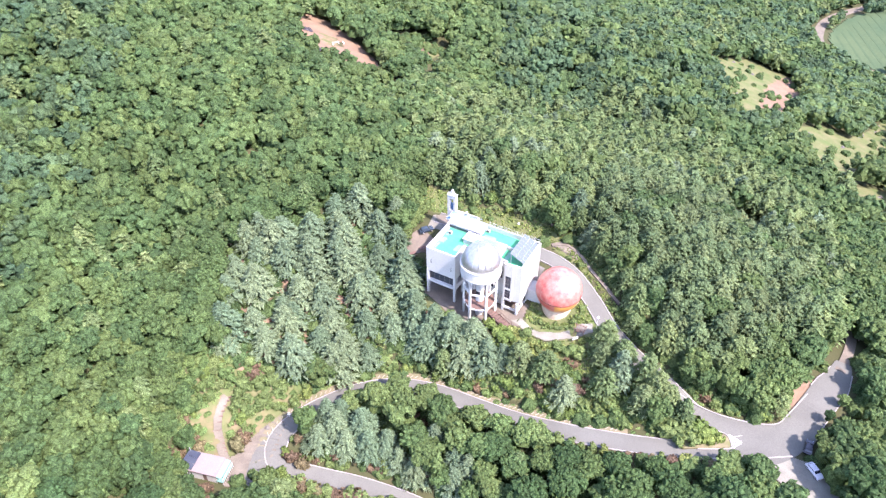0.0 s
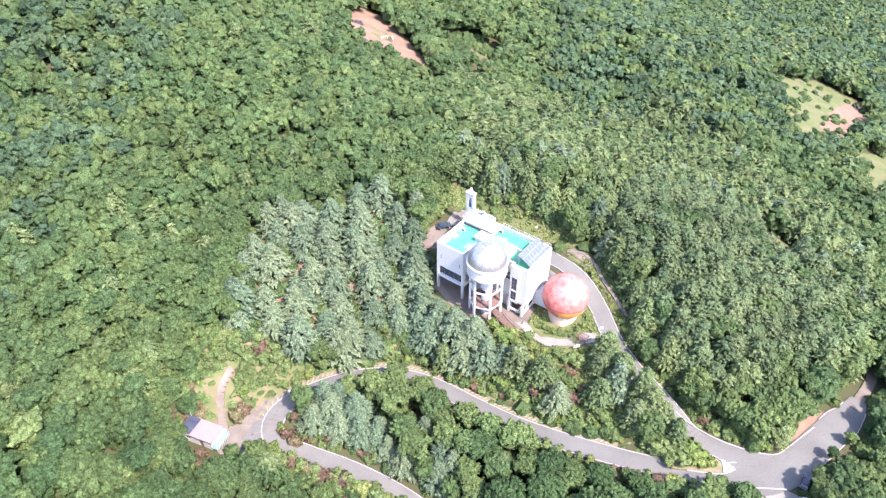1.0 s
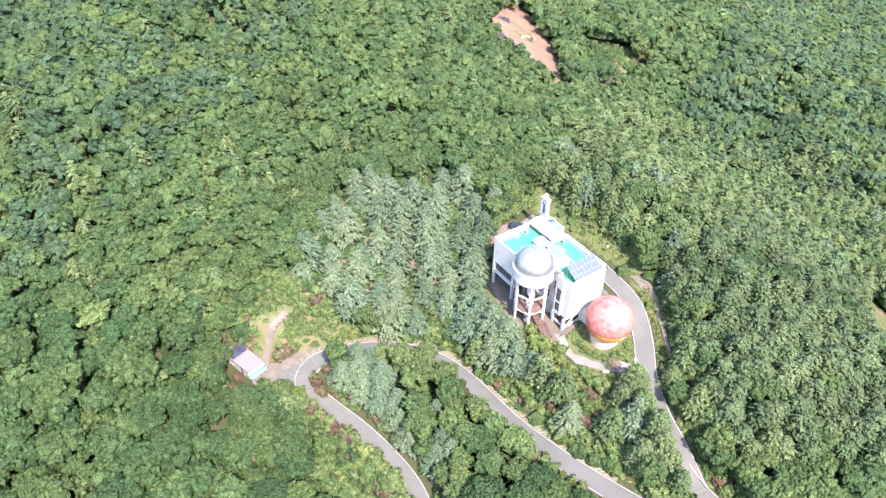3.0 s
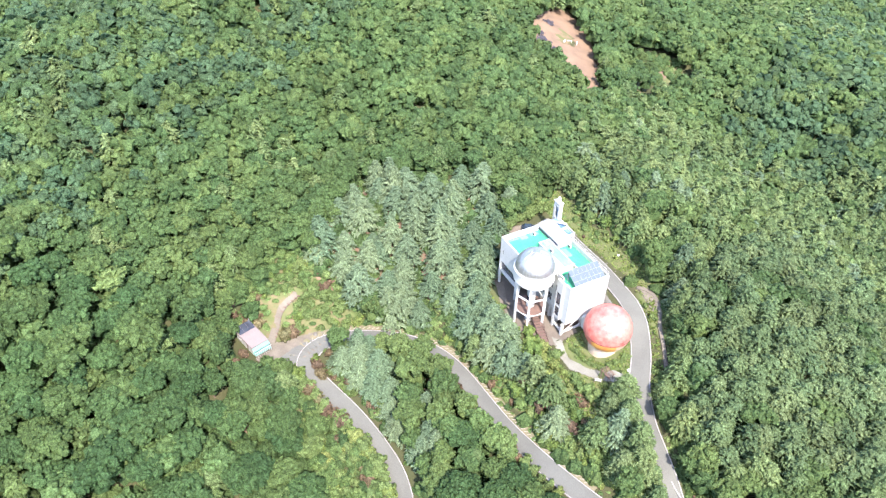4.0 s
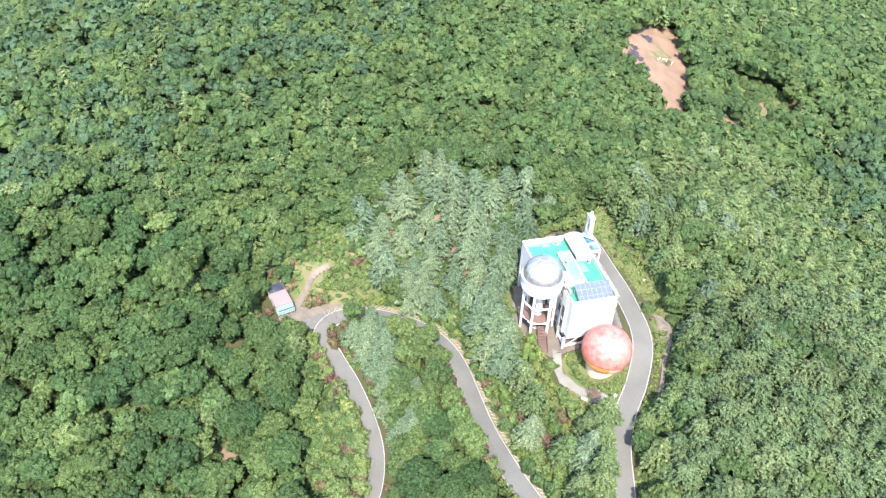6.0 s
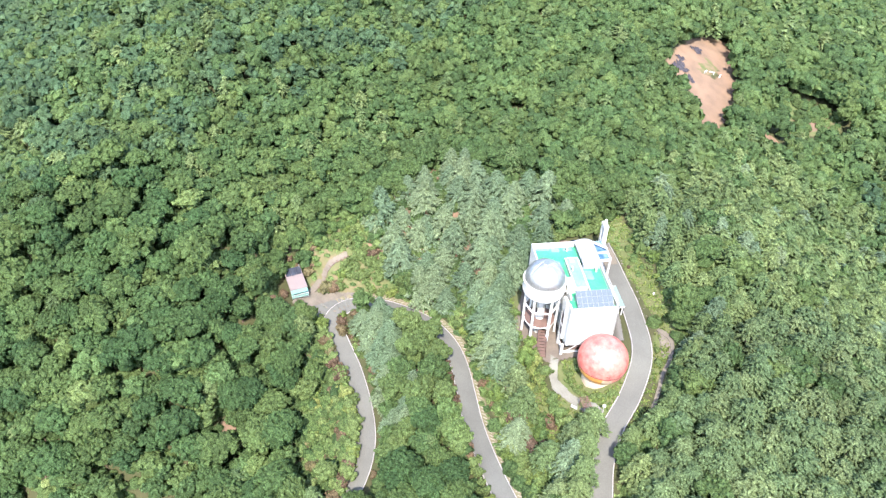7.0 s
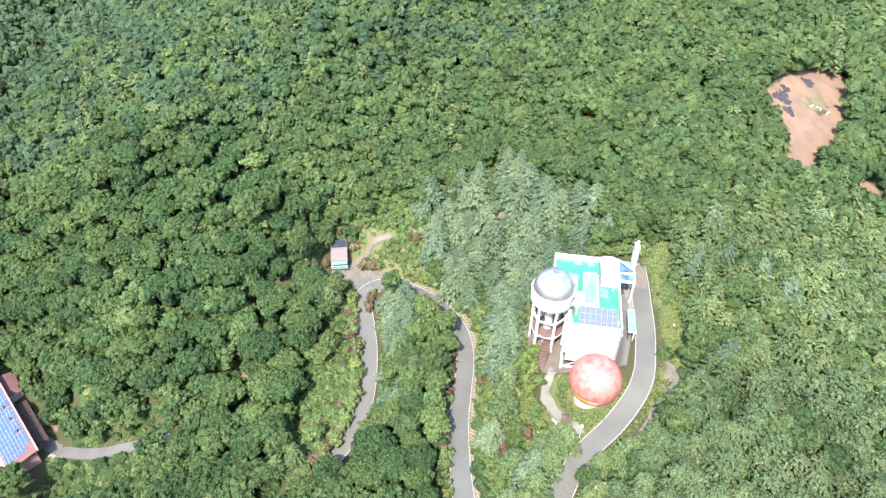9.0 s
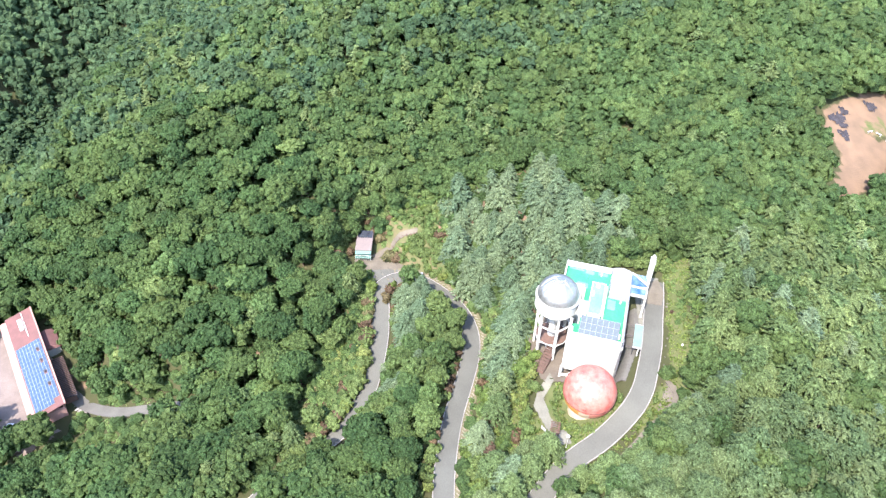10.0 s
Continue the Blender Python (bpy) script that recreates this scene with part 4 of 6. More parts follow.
obs_wall(-22.4, 10.4, -90, 14.05, 3.0, TOP, 0.35, [(2.0, 3.4, 9.0, 10.4), (5.4, 6.8, 9.0, 10.4), (9.6, 13.4, 4.9, 7.1)])
window(obs, place(-21.9, -3.5, 4.66), 6.7, 2.74, 5, 1, DARK_FRAME)
back = [(2.2, 3.6, 8.4, 10.0), (4.6, 6.0, 8.4, 10.0), (7.0, 8.4, 8.4, 10.0), (1.4, 3.4, 4.2, 6.6), (5.0, 7.0, 4.2, 6.6), (9.5, 11.5, 4.2, 6.8)]
obs_wall(0, 10.4, 180, 22.05, 3.4, TOP, 0.35, back)
for a, b_, c, d_ in back:
    window(obs, place(-a, 10.4, c, 180), b_ - a, d_ - c, 2, 2)
# floors and the deck roof
part("floor_slab", Build().box(-22.0, -0.37, 0.4, 10.0, 3.4, 3.75), WHITE, obs)
part("floor_slab", Build().box(-22.0, -15.2, -3.6, 0.38, 4.1, 4.65), WHITE, obs)
part("roof", Build().box(-22.04, -0.36, 1.3, 10.04, DECK - 0.3, DECK), GREEN_ROOF, obs, "turquoise waterproofed roof terrace")
part("roof", Build().box(-22.04, -15.16, -3.64, 1.28, DECK - 0.3, DECK + 0.004), GREEN_ROOF, obs, "turquoise waterproofed roof terrace")
part("roof", Build().box(-4.0, -0.36, 0.01, 1.28, DECK - 0.3, DECK + 0.004), GREEN_ROOF, obs, "turquoise waterproofed roof terrace")
part("ground_floor_wall", Build().box(-21.5, -1.2, 2.2, 2.5, -0.3, 3.4).box(-21.5, -21.2, 2.5, 10.0, -0.3, 3.4).box(-1.5, -1.2, 2.5, 10.0, -0.3, 3.4).box(-21.2, -1.5, 9.8, 10.1, -0.3, 3.4), BROWN, obs, "brown recessed ground-floor wall")
# kerbed white strips that divide the terrace
part("terrace_kerb", Build().box(-15.1, -14.85, -3.6, 0.85, DECK, TOP - 0.1).box(-16.6, -4.2, 5.5, 5.8, DECK, TOP - 0.35).box(-22.0, -21.75, -3.6, 5.9, DECK, DECK + 0.35), WHITE, obs)
for x0, x1, y0, y1 in ((-21.7, -20.2, 0.4, 2.4), (-21.7, -20.9, -3.2, 0.2), (-21.6, -20.4, 3.2, 5.4), (-17.2, -15.4, -0.9, 1.6), (-13.4, -10.2, 6.2, 8.0), (-5.6, -4.4, 2.0, 8.4)):
    part("faded_terrace_patch", Build().prism([(x0, y0 + 0.2), (x0 + 0.3, y0), (x1 - 0.2, y0 + 0.1), (x1, y1 - 0.3), (x1 - 0.4, y1), (x0 + 0.2, y1 - 0.1)], DECK + 0.006, DECK + 0.014), PALE_GREEN, obs)
# railing along the roof edge over the drive
railing = part("roof_railing", Build().tube((-13.4, 10.22, TOP + 0.85), (-0.3, 10.22, TOP + 0.85), 0.035, 5).tube((-13.4, 10.22, TOP + 0.45), (-0.3, 10.22, TOP + 0.45), 0.025, 5), WHITE, obs)
for k in range(10):
    part("rail_post", Build().tube((-13.3 + 1.44 * k, 10.22, TOP - 0.05), (-13.3 + 1.44 * k, 10.22, TOP + 0.88), 0.035, 5), WHITE, railing)
pent = part("penthouse", Build().box(-16.2, -6.4, 2.5, 5.2, DECK, 14.45).box(-16.4, -6.2, 2.35, 5.35, 14.45, 14.62), WHITE, obs)
part("roof_membrane", Build().box(-16.1, -6.5, 2.6, 5.1, 14.62, 14.66), PALE_GREEN, pent, "pale green painted slab")
part("hatch", Build().box(-15.4, -14.6, 3.3, 4.1, 14.66, 14.95), WHITE, pent)
part("stair_head", Build().box(-9.2, -6.2, 0.6, 2.3, DECK, 15.0).box(-9.3, -6.1, 0.5, 2.35, 15.0, 15.12), WHITE, obs)
part("walkway", Build().box(-8.9, -6.4, -0.8, 0.9, 13.4, 13.7), WHITE, obs)
# curved roof over the north-west hall
prof = [(6.2 + 4.3 * i / 10, 14.05 + 0.85 * math.sin(math.pi * (0.12 + 0.8 * i / 10))) for i in range(11)]
vb = Build()
vb.add([(x, y, z) for x in (-22.5, -13.8) for y, z in prof] + [(x, y, DECK) for x in (-22.5, -13.8) for y in (6.2, 10.5)],
       [(i, i + 1, 12 + i, 11 + i)[::-1] for i in range(10)] + [tuple(range(11)) + (23, 22), tuple(range(21, 10, -1)) + (24, 25), (0, 11, 24, 22), (10, 23, 25, 21)])
SHEET = material("grey_roof_sheet", (0.29, 0.305, 0.31), 0.55, (0.25, 0.265, 0.27), 0.4, 0.7, 8, 0.02)
vault = part("vaulted_roof", vb, SHEET, obs, "low pale grey curved sheet roof")
for i in range(1, 8):
    seam = Build()
    x = -22.5 + 8.7 * i / 8
    for (ya, za), (yb, zb) in zip(prof, prof[1:]):
        seam.tube((x, ya, za + 0.02), (x, yb, zb + 0.02), 0.035, 4)
    part("seam", seam, SHEET, vault)
part("clerestory", Build().box(-22.0, -14.2, 6.12, 6.2, 13.4, 14.0), GLASS, vault)
# columns, plinth beams
for x, y, z1 in ((-0.3, -0.55, 3.6), (-4.0, -0.35, 3.6), (-22.15, -3.75, 7.4), (-15.0, -3.75, 7.4), (-22.15, 2.0, 4.1), (-0.2, 4.6, 3.4), (-0.2, 10.1, 3.4), (-15.0, 0.2, 4.1), (-10.6, 0.6, 3.4), (-6.8, 0.6, 3.4)):
    part("column", Build().box(x - 0.28, x + 0.28, y - 0.28, y + 0.28, -0.8, z1), WHITE, obs)
part("beam", Build().box(-4.0, -0.3, -0.5, -0.1, 0.9, 1.35), WHITE, obs)
part("beam", Build().box(-0.45, -0.05, -0.27, 10.0, 0.9, 1.35), WHITE, obs)
part("beam", Build().box(-21.9, -15.2, -3.95, -3.55, 3.95, 4.6), WHITE, obs)
part("beam", Build().box(-22.35, -21.95, -3.5, 9.8, 3.6, 4.1), WHITE, obs)
for k in range(3):
    part("beam", Build().tube((-0.25, 0.2 + 3.2 * k, 1.2), (-0.25, 3.2 + 3.2 * k, 3.5), 0.12, 4), WHITE, obs)
PORCH_GREEN = material("porch_roof_paint", (0.15, 0.285, 0.24), 0.6, (0.2, 0.3, 0.265), 0.4, 0.8, 8, 0.05)
# porch roof over the entrance on the drive
porch = part("porch", Build().box(-13.6, -6.6, 13.1, 14.8, 7.2, 7.5).box(-13.6, -13.5, 13.1, 14.8, 7.5, 7.62).box(-6.7, -6.6, 13.1, 14.8, 7.5, 7.62), WHITE, obs)
part("porch_deck", Build().box(-13.48, -6.72, 13.12, 14.78, 7.5, 7.58), PORCH_GREEN, porch)
# Dark panels added as the shade beside and below the porch roof.
part("porch_shade_panel", Build().box(-13.5, -6.7, 13.2, 13.3, 2.6, 7.2).box(-13.5, -6.7, 14.55, 14.65, 2.6, 7.2), GLASS, porch, "dark panels standing in for the shade below the porch")
for x in (-13.4, -10.1, -6.8):
    part("post", Build().box(x - 0.13, x + 0.13, 14.2, 14.46, 2.6, 7.3), WHITE, porch)
    part("bracket", Build().box(x - 0.05, x + 0.05, 10.4, 13.1, 7.1, 7.22), DARK_FRAME, porch)
for k, y in enumerate((10.62, 10.95)):
    part("downpipe", Build().tube((-1.2 - 0.5 * k, 10.65, 3.0), (-1.2 - 0.5 * k, 10.65, 13.9), 0.09, 6), ALU, obs)
part("cable_tray", Build().box(-22.0, -0.4, 10.45, 10.75, 12.0, 12.25), WHITE, obs)
part("sidewalk", Build().box(-14.0, 0.5, 10.5, 12.4, 2.2, 2.6), CONCRETE, obs)

# blue terrace bridge and its tower
bridge = part("bridge_deck", Build().box(-25.6, -18.2, 10.6, 14.2, 11.1, 11.4), WHITE, obs)
part("mural_floor", Build().box(-25.5, -18.4, 10.7, 14.1, 11.4, 11.44), BLUE, bridge, "blue and white painted deck")
part("parapet", Build().box(-25.6, -18.2, 14.2, 14.4, 10.9, 11.9), WHITE, bridge)
part("parapet", Build().box(-18.4, -18.2, 10.6, 14.2, 11.4, 11.85), WHITE, bridge)
part("diagonal_beam", Build().tube((-24.6, 10.8, 12.4), (-21.4, 14.2, 12.4), 0.28, 4), WHITE, bridge)
part("cross_beam", Build().box(-21.2, -20.8, 10.6, 14.2, 11.44, 11.75), WHITE, bridge)
for x in (-18.5, -22.6):
    part("pier", Build().box(x - 0.25, x + 0.25, 13.9, 14.4, 2.0, 11.1), WHITE, bridge)
tow = part("tower", wall_run(2.3, 3.0, 16.0, 1.0, [(0.6, 1.7, 11.6, 15.0)]), WHITE, obs, "slim white gate tower with an opening")
tow.matrix_local = place(-27.0, 13.9, 0, 0)
part("tower_cap", Build().box(-0.12, 2.42, -0.1, 1.1, 16.0, 16.25).box(0.7, 1.6, 0.15, 0.85, 16.25, 16.8).lathe([(0.3, 16.8), (0.42, 17.1), (0.3, 17.5), (0.05, 17.75)], 12, place(1.15, 0.5)), WHITE, tow)
part("mural_panel", Build().box(0.61, 1.69, 0.6, 0.7, 11.6, 13.6), BLUE, tow)

# telescope dome on its ring of legs
CX, CY = -8.2, -4.1
dm = place(CX, CY)
tower = part("drum", Build().lathe([(3.9, 12.55), (4.42, 12.9), (4.5, 13.1), (4.5, 15.85), (4.72, 15.9), (4.72, 16.15), (4.4, 16.2)], 64, dm), WHITE, obs)
part("drum_rim", Build().lathe([(4.54, 13.35), (4.6, 13.4), (4.6, 13.55), (4.54, 13.6)], 64, dm, cap=False), WHITE, tower)
dome = part("dome", Build().lathe([(4.36 * math.cos(a), 16.2 + 4.36 * math.sin(a)) for a in np.linspace(0, 1.555, 18)], 64, dm), STEEL, obs, "silver sheet-metal telescope dome", smooth=True)
for i in range(12):
    rib, a = Build(), math.tau * i / 12
    arc = [(CX + 4.39 * math.cos(e) * math.cos(a), CY + 4.39 * math.cos(e) * math.sin(a), 16.2 + 4.39 * math.sin(e)) for e in np.linspace(0.02, 1.45, 10)]
    for p, q in zip(arc, arc[1:]):
        rib.tube(p, q, 0.03, 4)
    part("rib", rib, STEEL, dome)
for off in (-0.75, 0.75):
    slit = Build()
    arc = [Vector((CX, CY, 16.2)) + Matrix.Rotation(radians(-60), 3, "Z") @ Vector((4.5 * math.cos(e) * 0.985, off, 4.5 * math.sin(e))) for e in np.linspace(0.08, 1.75, 14)]
    for p, q in zip(arc, arc[1:]):
        slit.tube(p, q, 0.07, 4)
    part("slit_rail", slit, STEEL, dome)
part("crown_cap", Build().lathe([(0.9, 20.45), (0.75, 20.62), (0.05, 20.68)], 24, dm), STEEL, dome)
for i in range(14):
    a = radians(25 + i * 24)
    part("handrail_post", Build().tube((CX + 4.62 * math.cos(a), CY + 4.62 * math.sin(a), 16.15), (CX + 4.62 * math.cos(a), CY + 4.62 * math.sin(a), 16.55), 0.035, 4), WHITE, tower)
legs = []
for i in range(6):
    a = radians(20 + 60 * i)
    x, y = CX + 3.7 * math.cos(a), CY + 3.7 * math.sin(a)
    legs.append((x, y))
    part("leg", Build().box(-0.24, 0.24, -0.24, 0.24, -1.0, 12.9, place(x, y, 0, 20 + 60 * i)), WHITE, tower)
for z in (4.2, 8.6):
    for (xa, ya), (xb, yb) in zip(legs, legs[1:] + legs[:1]):
        part("ring_beam", Build().tube((xa, ya, z), (xb, yb, z), 0.26, 4), WHITE, tower)
part("core", Build().lathe([(0.95, -0.5), (0.95, 12.7)], 20, dm), WHITE, tower)
part("landing", Build().lathe([(3.4, 4.35), (3.4, 4.5)], 24, dm), BROWN, tower)
for zc in (1.6, 6.0):
    part("core_window", Build().lathe([(0.98, zc), (0.98, zc + 1.6)], 6, dm, cap=False, a0=-2.4, a1=-1.0), GLASS, tower)

# brown steps down to the forecourt
steps = thing("wooden_steps", OBS @ place(-6.6, -3.4, 0, -14), "brown wooden steps with rails beside the dome tower", "steps")
for k in range(9):
    part("tread", Build().box(0.75 * k, 0.75 * k + 0.7, -0.9, 0.9, 1.75 - 0.2 * k, 1.83 - 0.2 * k), BROWN, steps)
for y in (-1.0, 1.0):
    part("string", Build().prism([(0, y - 0.05), (6.8, y - 0.05), (6.8, y + 0.05), (0, y + 0.05)], [1.3, -0.4, -0.4, 1.3], [1.85, 0.15, 0.15, 1.85]), BROWN, steps)
    part("handrail", Build().tube((0, y, 2.7), (6.8, y, 1.05), 0.05, 5), BROWN, steps)
    for k in range(5):
        part("rail_post", Build().tube((1.65 * k + 0.1, y, 1.5 - 0.41 * k), (1.65 * k + 0.1, y, 2.68 - 0.41 * k), 0.04, 4), BROWN, steps)

DARK_ALU = material("dull_panel_frame", (0.25, 0.265, 0.26), 0.6, (0.21, 0.225, 0.22), 1.0, 0.5, 5, 0.0, metal=0.2)
# solar panels on the roof's end
rack = thing("roof_solar_array", OBS, "tilted blue-grey solar array on the white roof end", "solar array")
tilt = math.atan2(2.1, 3.9)
RM = Matrix.Translation((-3.8, 1.5, 16.1)) @ Matrix.Rotation(tilt, 4, "Y")
pl = Build().box(0.02, 1.42, 0.02, 1.08, 0, 0.045).mesh("cell_sheet", PANEL)
fr = Build().box(0, 1.44, 0, 1.1, -0.03, -0.004).box(0, 1.44, 0, 0.028, -0.003, 0.055).box(0, 1.44, 1.072, 1.1, -0.003, 0.055).box(0, 0.028, 0.029, 1.071, -0.003, 0.055).box(1.412, 1.44, 0.029, 1.071, -0.003, 0.055).mesh("panel_frame", DARK_ALU)
for i in range(3):
    for j in range(7):
        p = new("solar_panel", fr)
        p.parent = rack
        p.matrix_local = RM @ place(1.47 * i, 1.12 * j)
        q = new("cell_sheet", pl)
        q.parent = p
for j in range(4):
    part("strut", Build().box(-3.7, -3.55, 1.7 + 2.4 * j, 1.85 + 2.4 * j, DECK, 16.0), ALU, rack)
    part("strut", Build().box(-0.75, -0.6, 1.7 + 2.4 * j, 1.85 + 2.4 * j, DECK, 14.35), ALU, rack)
mast = thing("antenna_mast", OBS @ place(-13.6, 5.9, DECK), "thin green lattice antenna mast on the roof", "mast")
part("pole", Build().tube((0, 0, 0), (0, 0, 6.5), 0.06, 5), ALU, mast)
for z in (5.2, 5.8, 6.3):
    part("antenna_arm", Build().tube((-0.5, 0, z), (0.5, 0, z), 0.025, 4), ALU, mast)
for x, y in ((-13.0, 8.9), (-12.0, 3.0), (-20.6, 4.0), (-2.4, 9.6)):
    ac = thing("air_conditioner", OBS @ place(x, y, DECK + (1.57 if x == -12.0 else 0.02)), "small white air-conditioning unit on the roof", "air conditioner", "roof air conditioners")
    part("casing", Build().box(-0.45, 0.45, -0.2, 0.2, 0.12, 0.85), WHITE, ac)
    part("grille", Build().lathe([(0.28, 0), (0.28, 0.03)], 16, Matrix.Translation((0, -0.2, 0.48)) @ Matrix.Rotation(radians(90), 4, "X")), TARP, ac)
    part("foot", Build().box(-0.4, 0.4, -0.15, 0.15, 0, 0.12), ALU, ac)

# ---- painted globe hall ----
def globe_material():
    m = material("red_planet_paint_sunlit", (0.4, 0.06, 0.05), 0.4, (0.44, 0.19, 0.145), 0.9, 1.0, 5, 0.02, spec=0.45)
    n, k = m.node_tree.nodes, m.node_tree.links
    for node in n:
        if node.bl_idname == "ShaderNodeMapRange" and abs(node.inputs["From Min"].default_value - 0.35) < 1e-4:
            node.inputs["From Min"].default_value, node.inputs["From Max"].default_value = 0.3, 0.68
            pale = node
    # Paler towards the top and east: sun glare painted into the colour.
    tc, xyz = n.new("ShaderNodeTexCoord"), n.new("ShaderNodeSeparateXYZ")
    k.new(tc.outputs["Object"], xyz.inputs[0])
    top_glare, east = n.new("ShaderNodeMath"), n.new("ShaderNodeMath")
    top_glare.operation = east.operation = "MULTIPLY_ADD"
    top_glare.inputs[1].default_value, east.inputs[1].default_value = 0.016, 0.012
    k.new(xyz.outputs["Z"], top_glare.inputs[0]), k.new(pale.inputs["Value"].links[0].from_socket, top_glare.inputs[2])
    k.new(xyz.outputs["X"], east.inputs[0]), k.new(top_glare.outputs[0], east.inputs[2])
    k.new(east.outputs[0], pale.inputs["Value"])
    return m


GLOBE = globe_material()
YELLOW = material("yellow_orange_paint", (0.52, 0.27, 0.06), 0.35, (0.5, 0.15, 0.06), 0.4, 0.9, 6, 0.02)
CREAM = material("cream_paint", (0.5, 0.4, 0.28), 0.45, (0.45, 0.34, 0.23), 0.5, 0.7, 8, 0.03)
DARK = material("dark_paint", (0.07, 0.03, 0.03), 0.5, (0.05, 0.03, 0.03), 0.5, 0.5, 5, 0.0)
ball = thing("planet_globe", Matrix.Translation((26.1, 116.7, 6.4)), "large red and cream painted planet globe on a cream plinth", "globe hall")
R = 5.3
shell = part("shell", Build().lathe([(R * math.cos(a), R * math.sin(a)) for a in np.linspace(-1.15, 1.56, 40)], 72), GLOBE, ball, smooth=True)
part("seam_ring", Build().lathe([((R + 0.04) * math.cos(a), (R + 0.04) * math.sin(a)) for a in np.linspace(-0.12, -0.09, 3)], 72, cap=False), DARK, shell)


def patch(lat0, lat1, az0, az1, up):
    return Build().lathe([((R + up) * math.cos(a), (R + up) * math.sin(a)) for a in np.linspace(radians(lat0), radians(lat1), 8)], 18, cap=False, a0=radians(az0), a1=radians(az1))


part("yellow_band", patch(-45, -8, -108, -42, 0.03), YELLOW, shell, "yellow-orange painted band", True)
part("cream_panel", patch(-38, -10, -46, -22, 0.05), CREAM, shell, "cream painted panel", True)
# Two dark dots of the painting, just above the seam.
for az in (-38, -33):
    part("spot", patch(1, 4, az, az + 2.6, 0.03), DARK, shell, "small dark painted spot")
for az in range(0, 360, 30):
    rib = Build()
    arc = [((R + 0.01) * math.cos(e) * math.cos(radians(az)), (R + 0.01) * math.cos(e) * math.sin(radians(az)), (R + 0.01) * math.sin(e)) for e in np.linspace(-0.9, 1.5, 16)]
    for p, q in zip(arc, arc[1:]):
        rib.tube(p, q, 0.022, 3)
    part("panel_seam", rib, GLOBE, shell)
part("plinth", Build().lathe([(3.6, -6.9), (3.55, -5.2), (3.4, -4.2), (3.0, -3.9)], 48), CREAM, ball)
part("passage", Build().box(-0.4, 3.2, 4.6, 8.2, -6.6, -2.1, Matrix.Translation((-26.1 + 17, -116.7 + 115, 0)) @ Matrix.Rotation(radians(-30), 4, "Z")), WHITE, ball, "white link passage")

# ---- forecourt, paths, garden things ----
def sheet(name, poly, mat, label, up, category="path", lift=0.0):
    """A thin paved sheet laid on the ground."""
    b = Build()
    pts = np.array(poly, float)
    lo, hi = pts.min(0) - 0.5, pts.max(0) + 0.5
    n = 0
    step = 0.2 if (hi - lo).max() < 24 else 0.4 if (hi - lo).max() < 60 else 2.0
    xs, ys = np.arange(lo[0], hi[0], step), np.arange(lo[1], hi[1], step)
    gx_, gy_ = np.meshgrid(np.append(xs, hi[0]), np.append(ys, hi[1]), indexing="ij")
    gz_ = land(gx_, gy_) + up
    ci = inside((gx_[:-1, :-1] + gx_[1:, 1:]) / 2, (gy_[:-1, :-1] + gy_[1:, 1:]) / 2, list(poly))
    vs = np.stack([gx_, gy_, gz_], -1).reshape(-1, 3)
    w = gx_.shape[1]
    fs = [(i * w + j, (i + 1) * w + j, (i + 1) * w + j + 1, i * w + j + 1) for i, j in zip(*np.nonzero(ci))]
    used = sorted({v for f in fs for v in f})
    at = {v: k for k, v in enumerate(used)}
    top = [tuple(vs[v]) for v in used]
    b.add(top + [(x, y, z - 0.3) for x, y, z in top], [tuple(at[v] for v in f) for f in fs])
    edge = {}
    for f in fs:
        for p, q in zip(f, f[1:] + f[:1]):
            edge[(p, q)] = 1
    m = len(used)
    b.f += [(at[p], at[p] + m, at[q] + m, at[q])[::-1] for p, q in edge if (q, p) not in edge]
    return tagged(part(name, b, mat), label, category, kind="structure")


def obs_poly(pts):
    return [tuple((OBS @ Vector((x, y, 0)))[:2]) for x, y in pts]


TERRACOTTA = material("brick_paving", (0.15, 0.128, 0.098), 0.9, (0.12, 0.104, 0.08), 0.5, 0.8, 10, 0.3, spec=0.15)
sheet("forecourt", obs_poly([(-23.5, -4.6), (-14, -7.2), (-8, -9.0), (-2, -6.5), (2, -3.5), (1.2, 3), (-23.5, 3)]), TERRACOTTA, "reddish brick paving under the observatory", 0.1, "pavement")
sheet("garden_path", [(15, 113.2), (17.5, 113), (21, 109.6), (26, 109.3), (30, 110.6), (33.5, 110.8), (33.2, 108.4), (28.5, 107.6), (22.5, 106.8), (18.6, 109.2)], BAY, "pale concrete garden path round the globe", 0.12)
sheet("hairpin_apron", [(-27.4, 100.6), (-27.4, 102), (-33.9, 97.6), (-39.8, 94.3), (-43.2, 90.5), (-44.4, 87), (-46.3, 85.7), (-47, 81), (-46, 78.5), (-41.5, 78.5), (-37, 88), (-36, 92.5)], SAND, "sandy dirt apron outside the hairpin", 0.2)
sheet("hairpin_shoulder", [(-35.4, 94.4), (-37.3, 93.8), (-40, 90.8), (-41.9, 87), (-42.3, 83.1), (-42.2, 79), (-39, 79), (-38, 88)], ASPHALT, "grey asphalt shoulder outside the hairpin", 0.26, "road")
sheet("step_path", [(-47.6, 83.6), (-46.0, 84.6), (-48.0, 88.2), (-49.0, 91), (-48.9, 94), (-48.2, 97), (-49.4, 97.4), (-50.4, 94), (-50.7, 90.6), (-49.6, 87.4)], SAND, "pale dirt path with timber steps", 0.22)
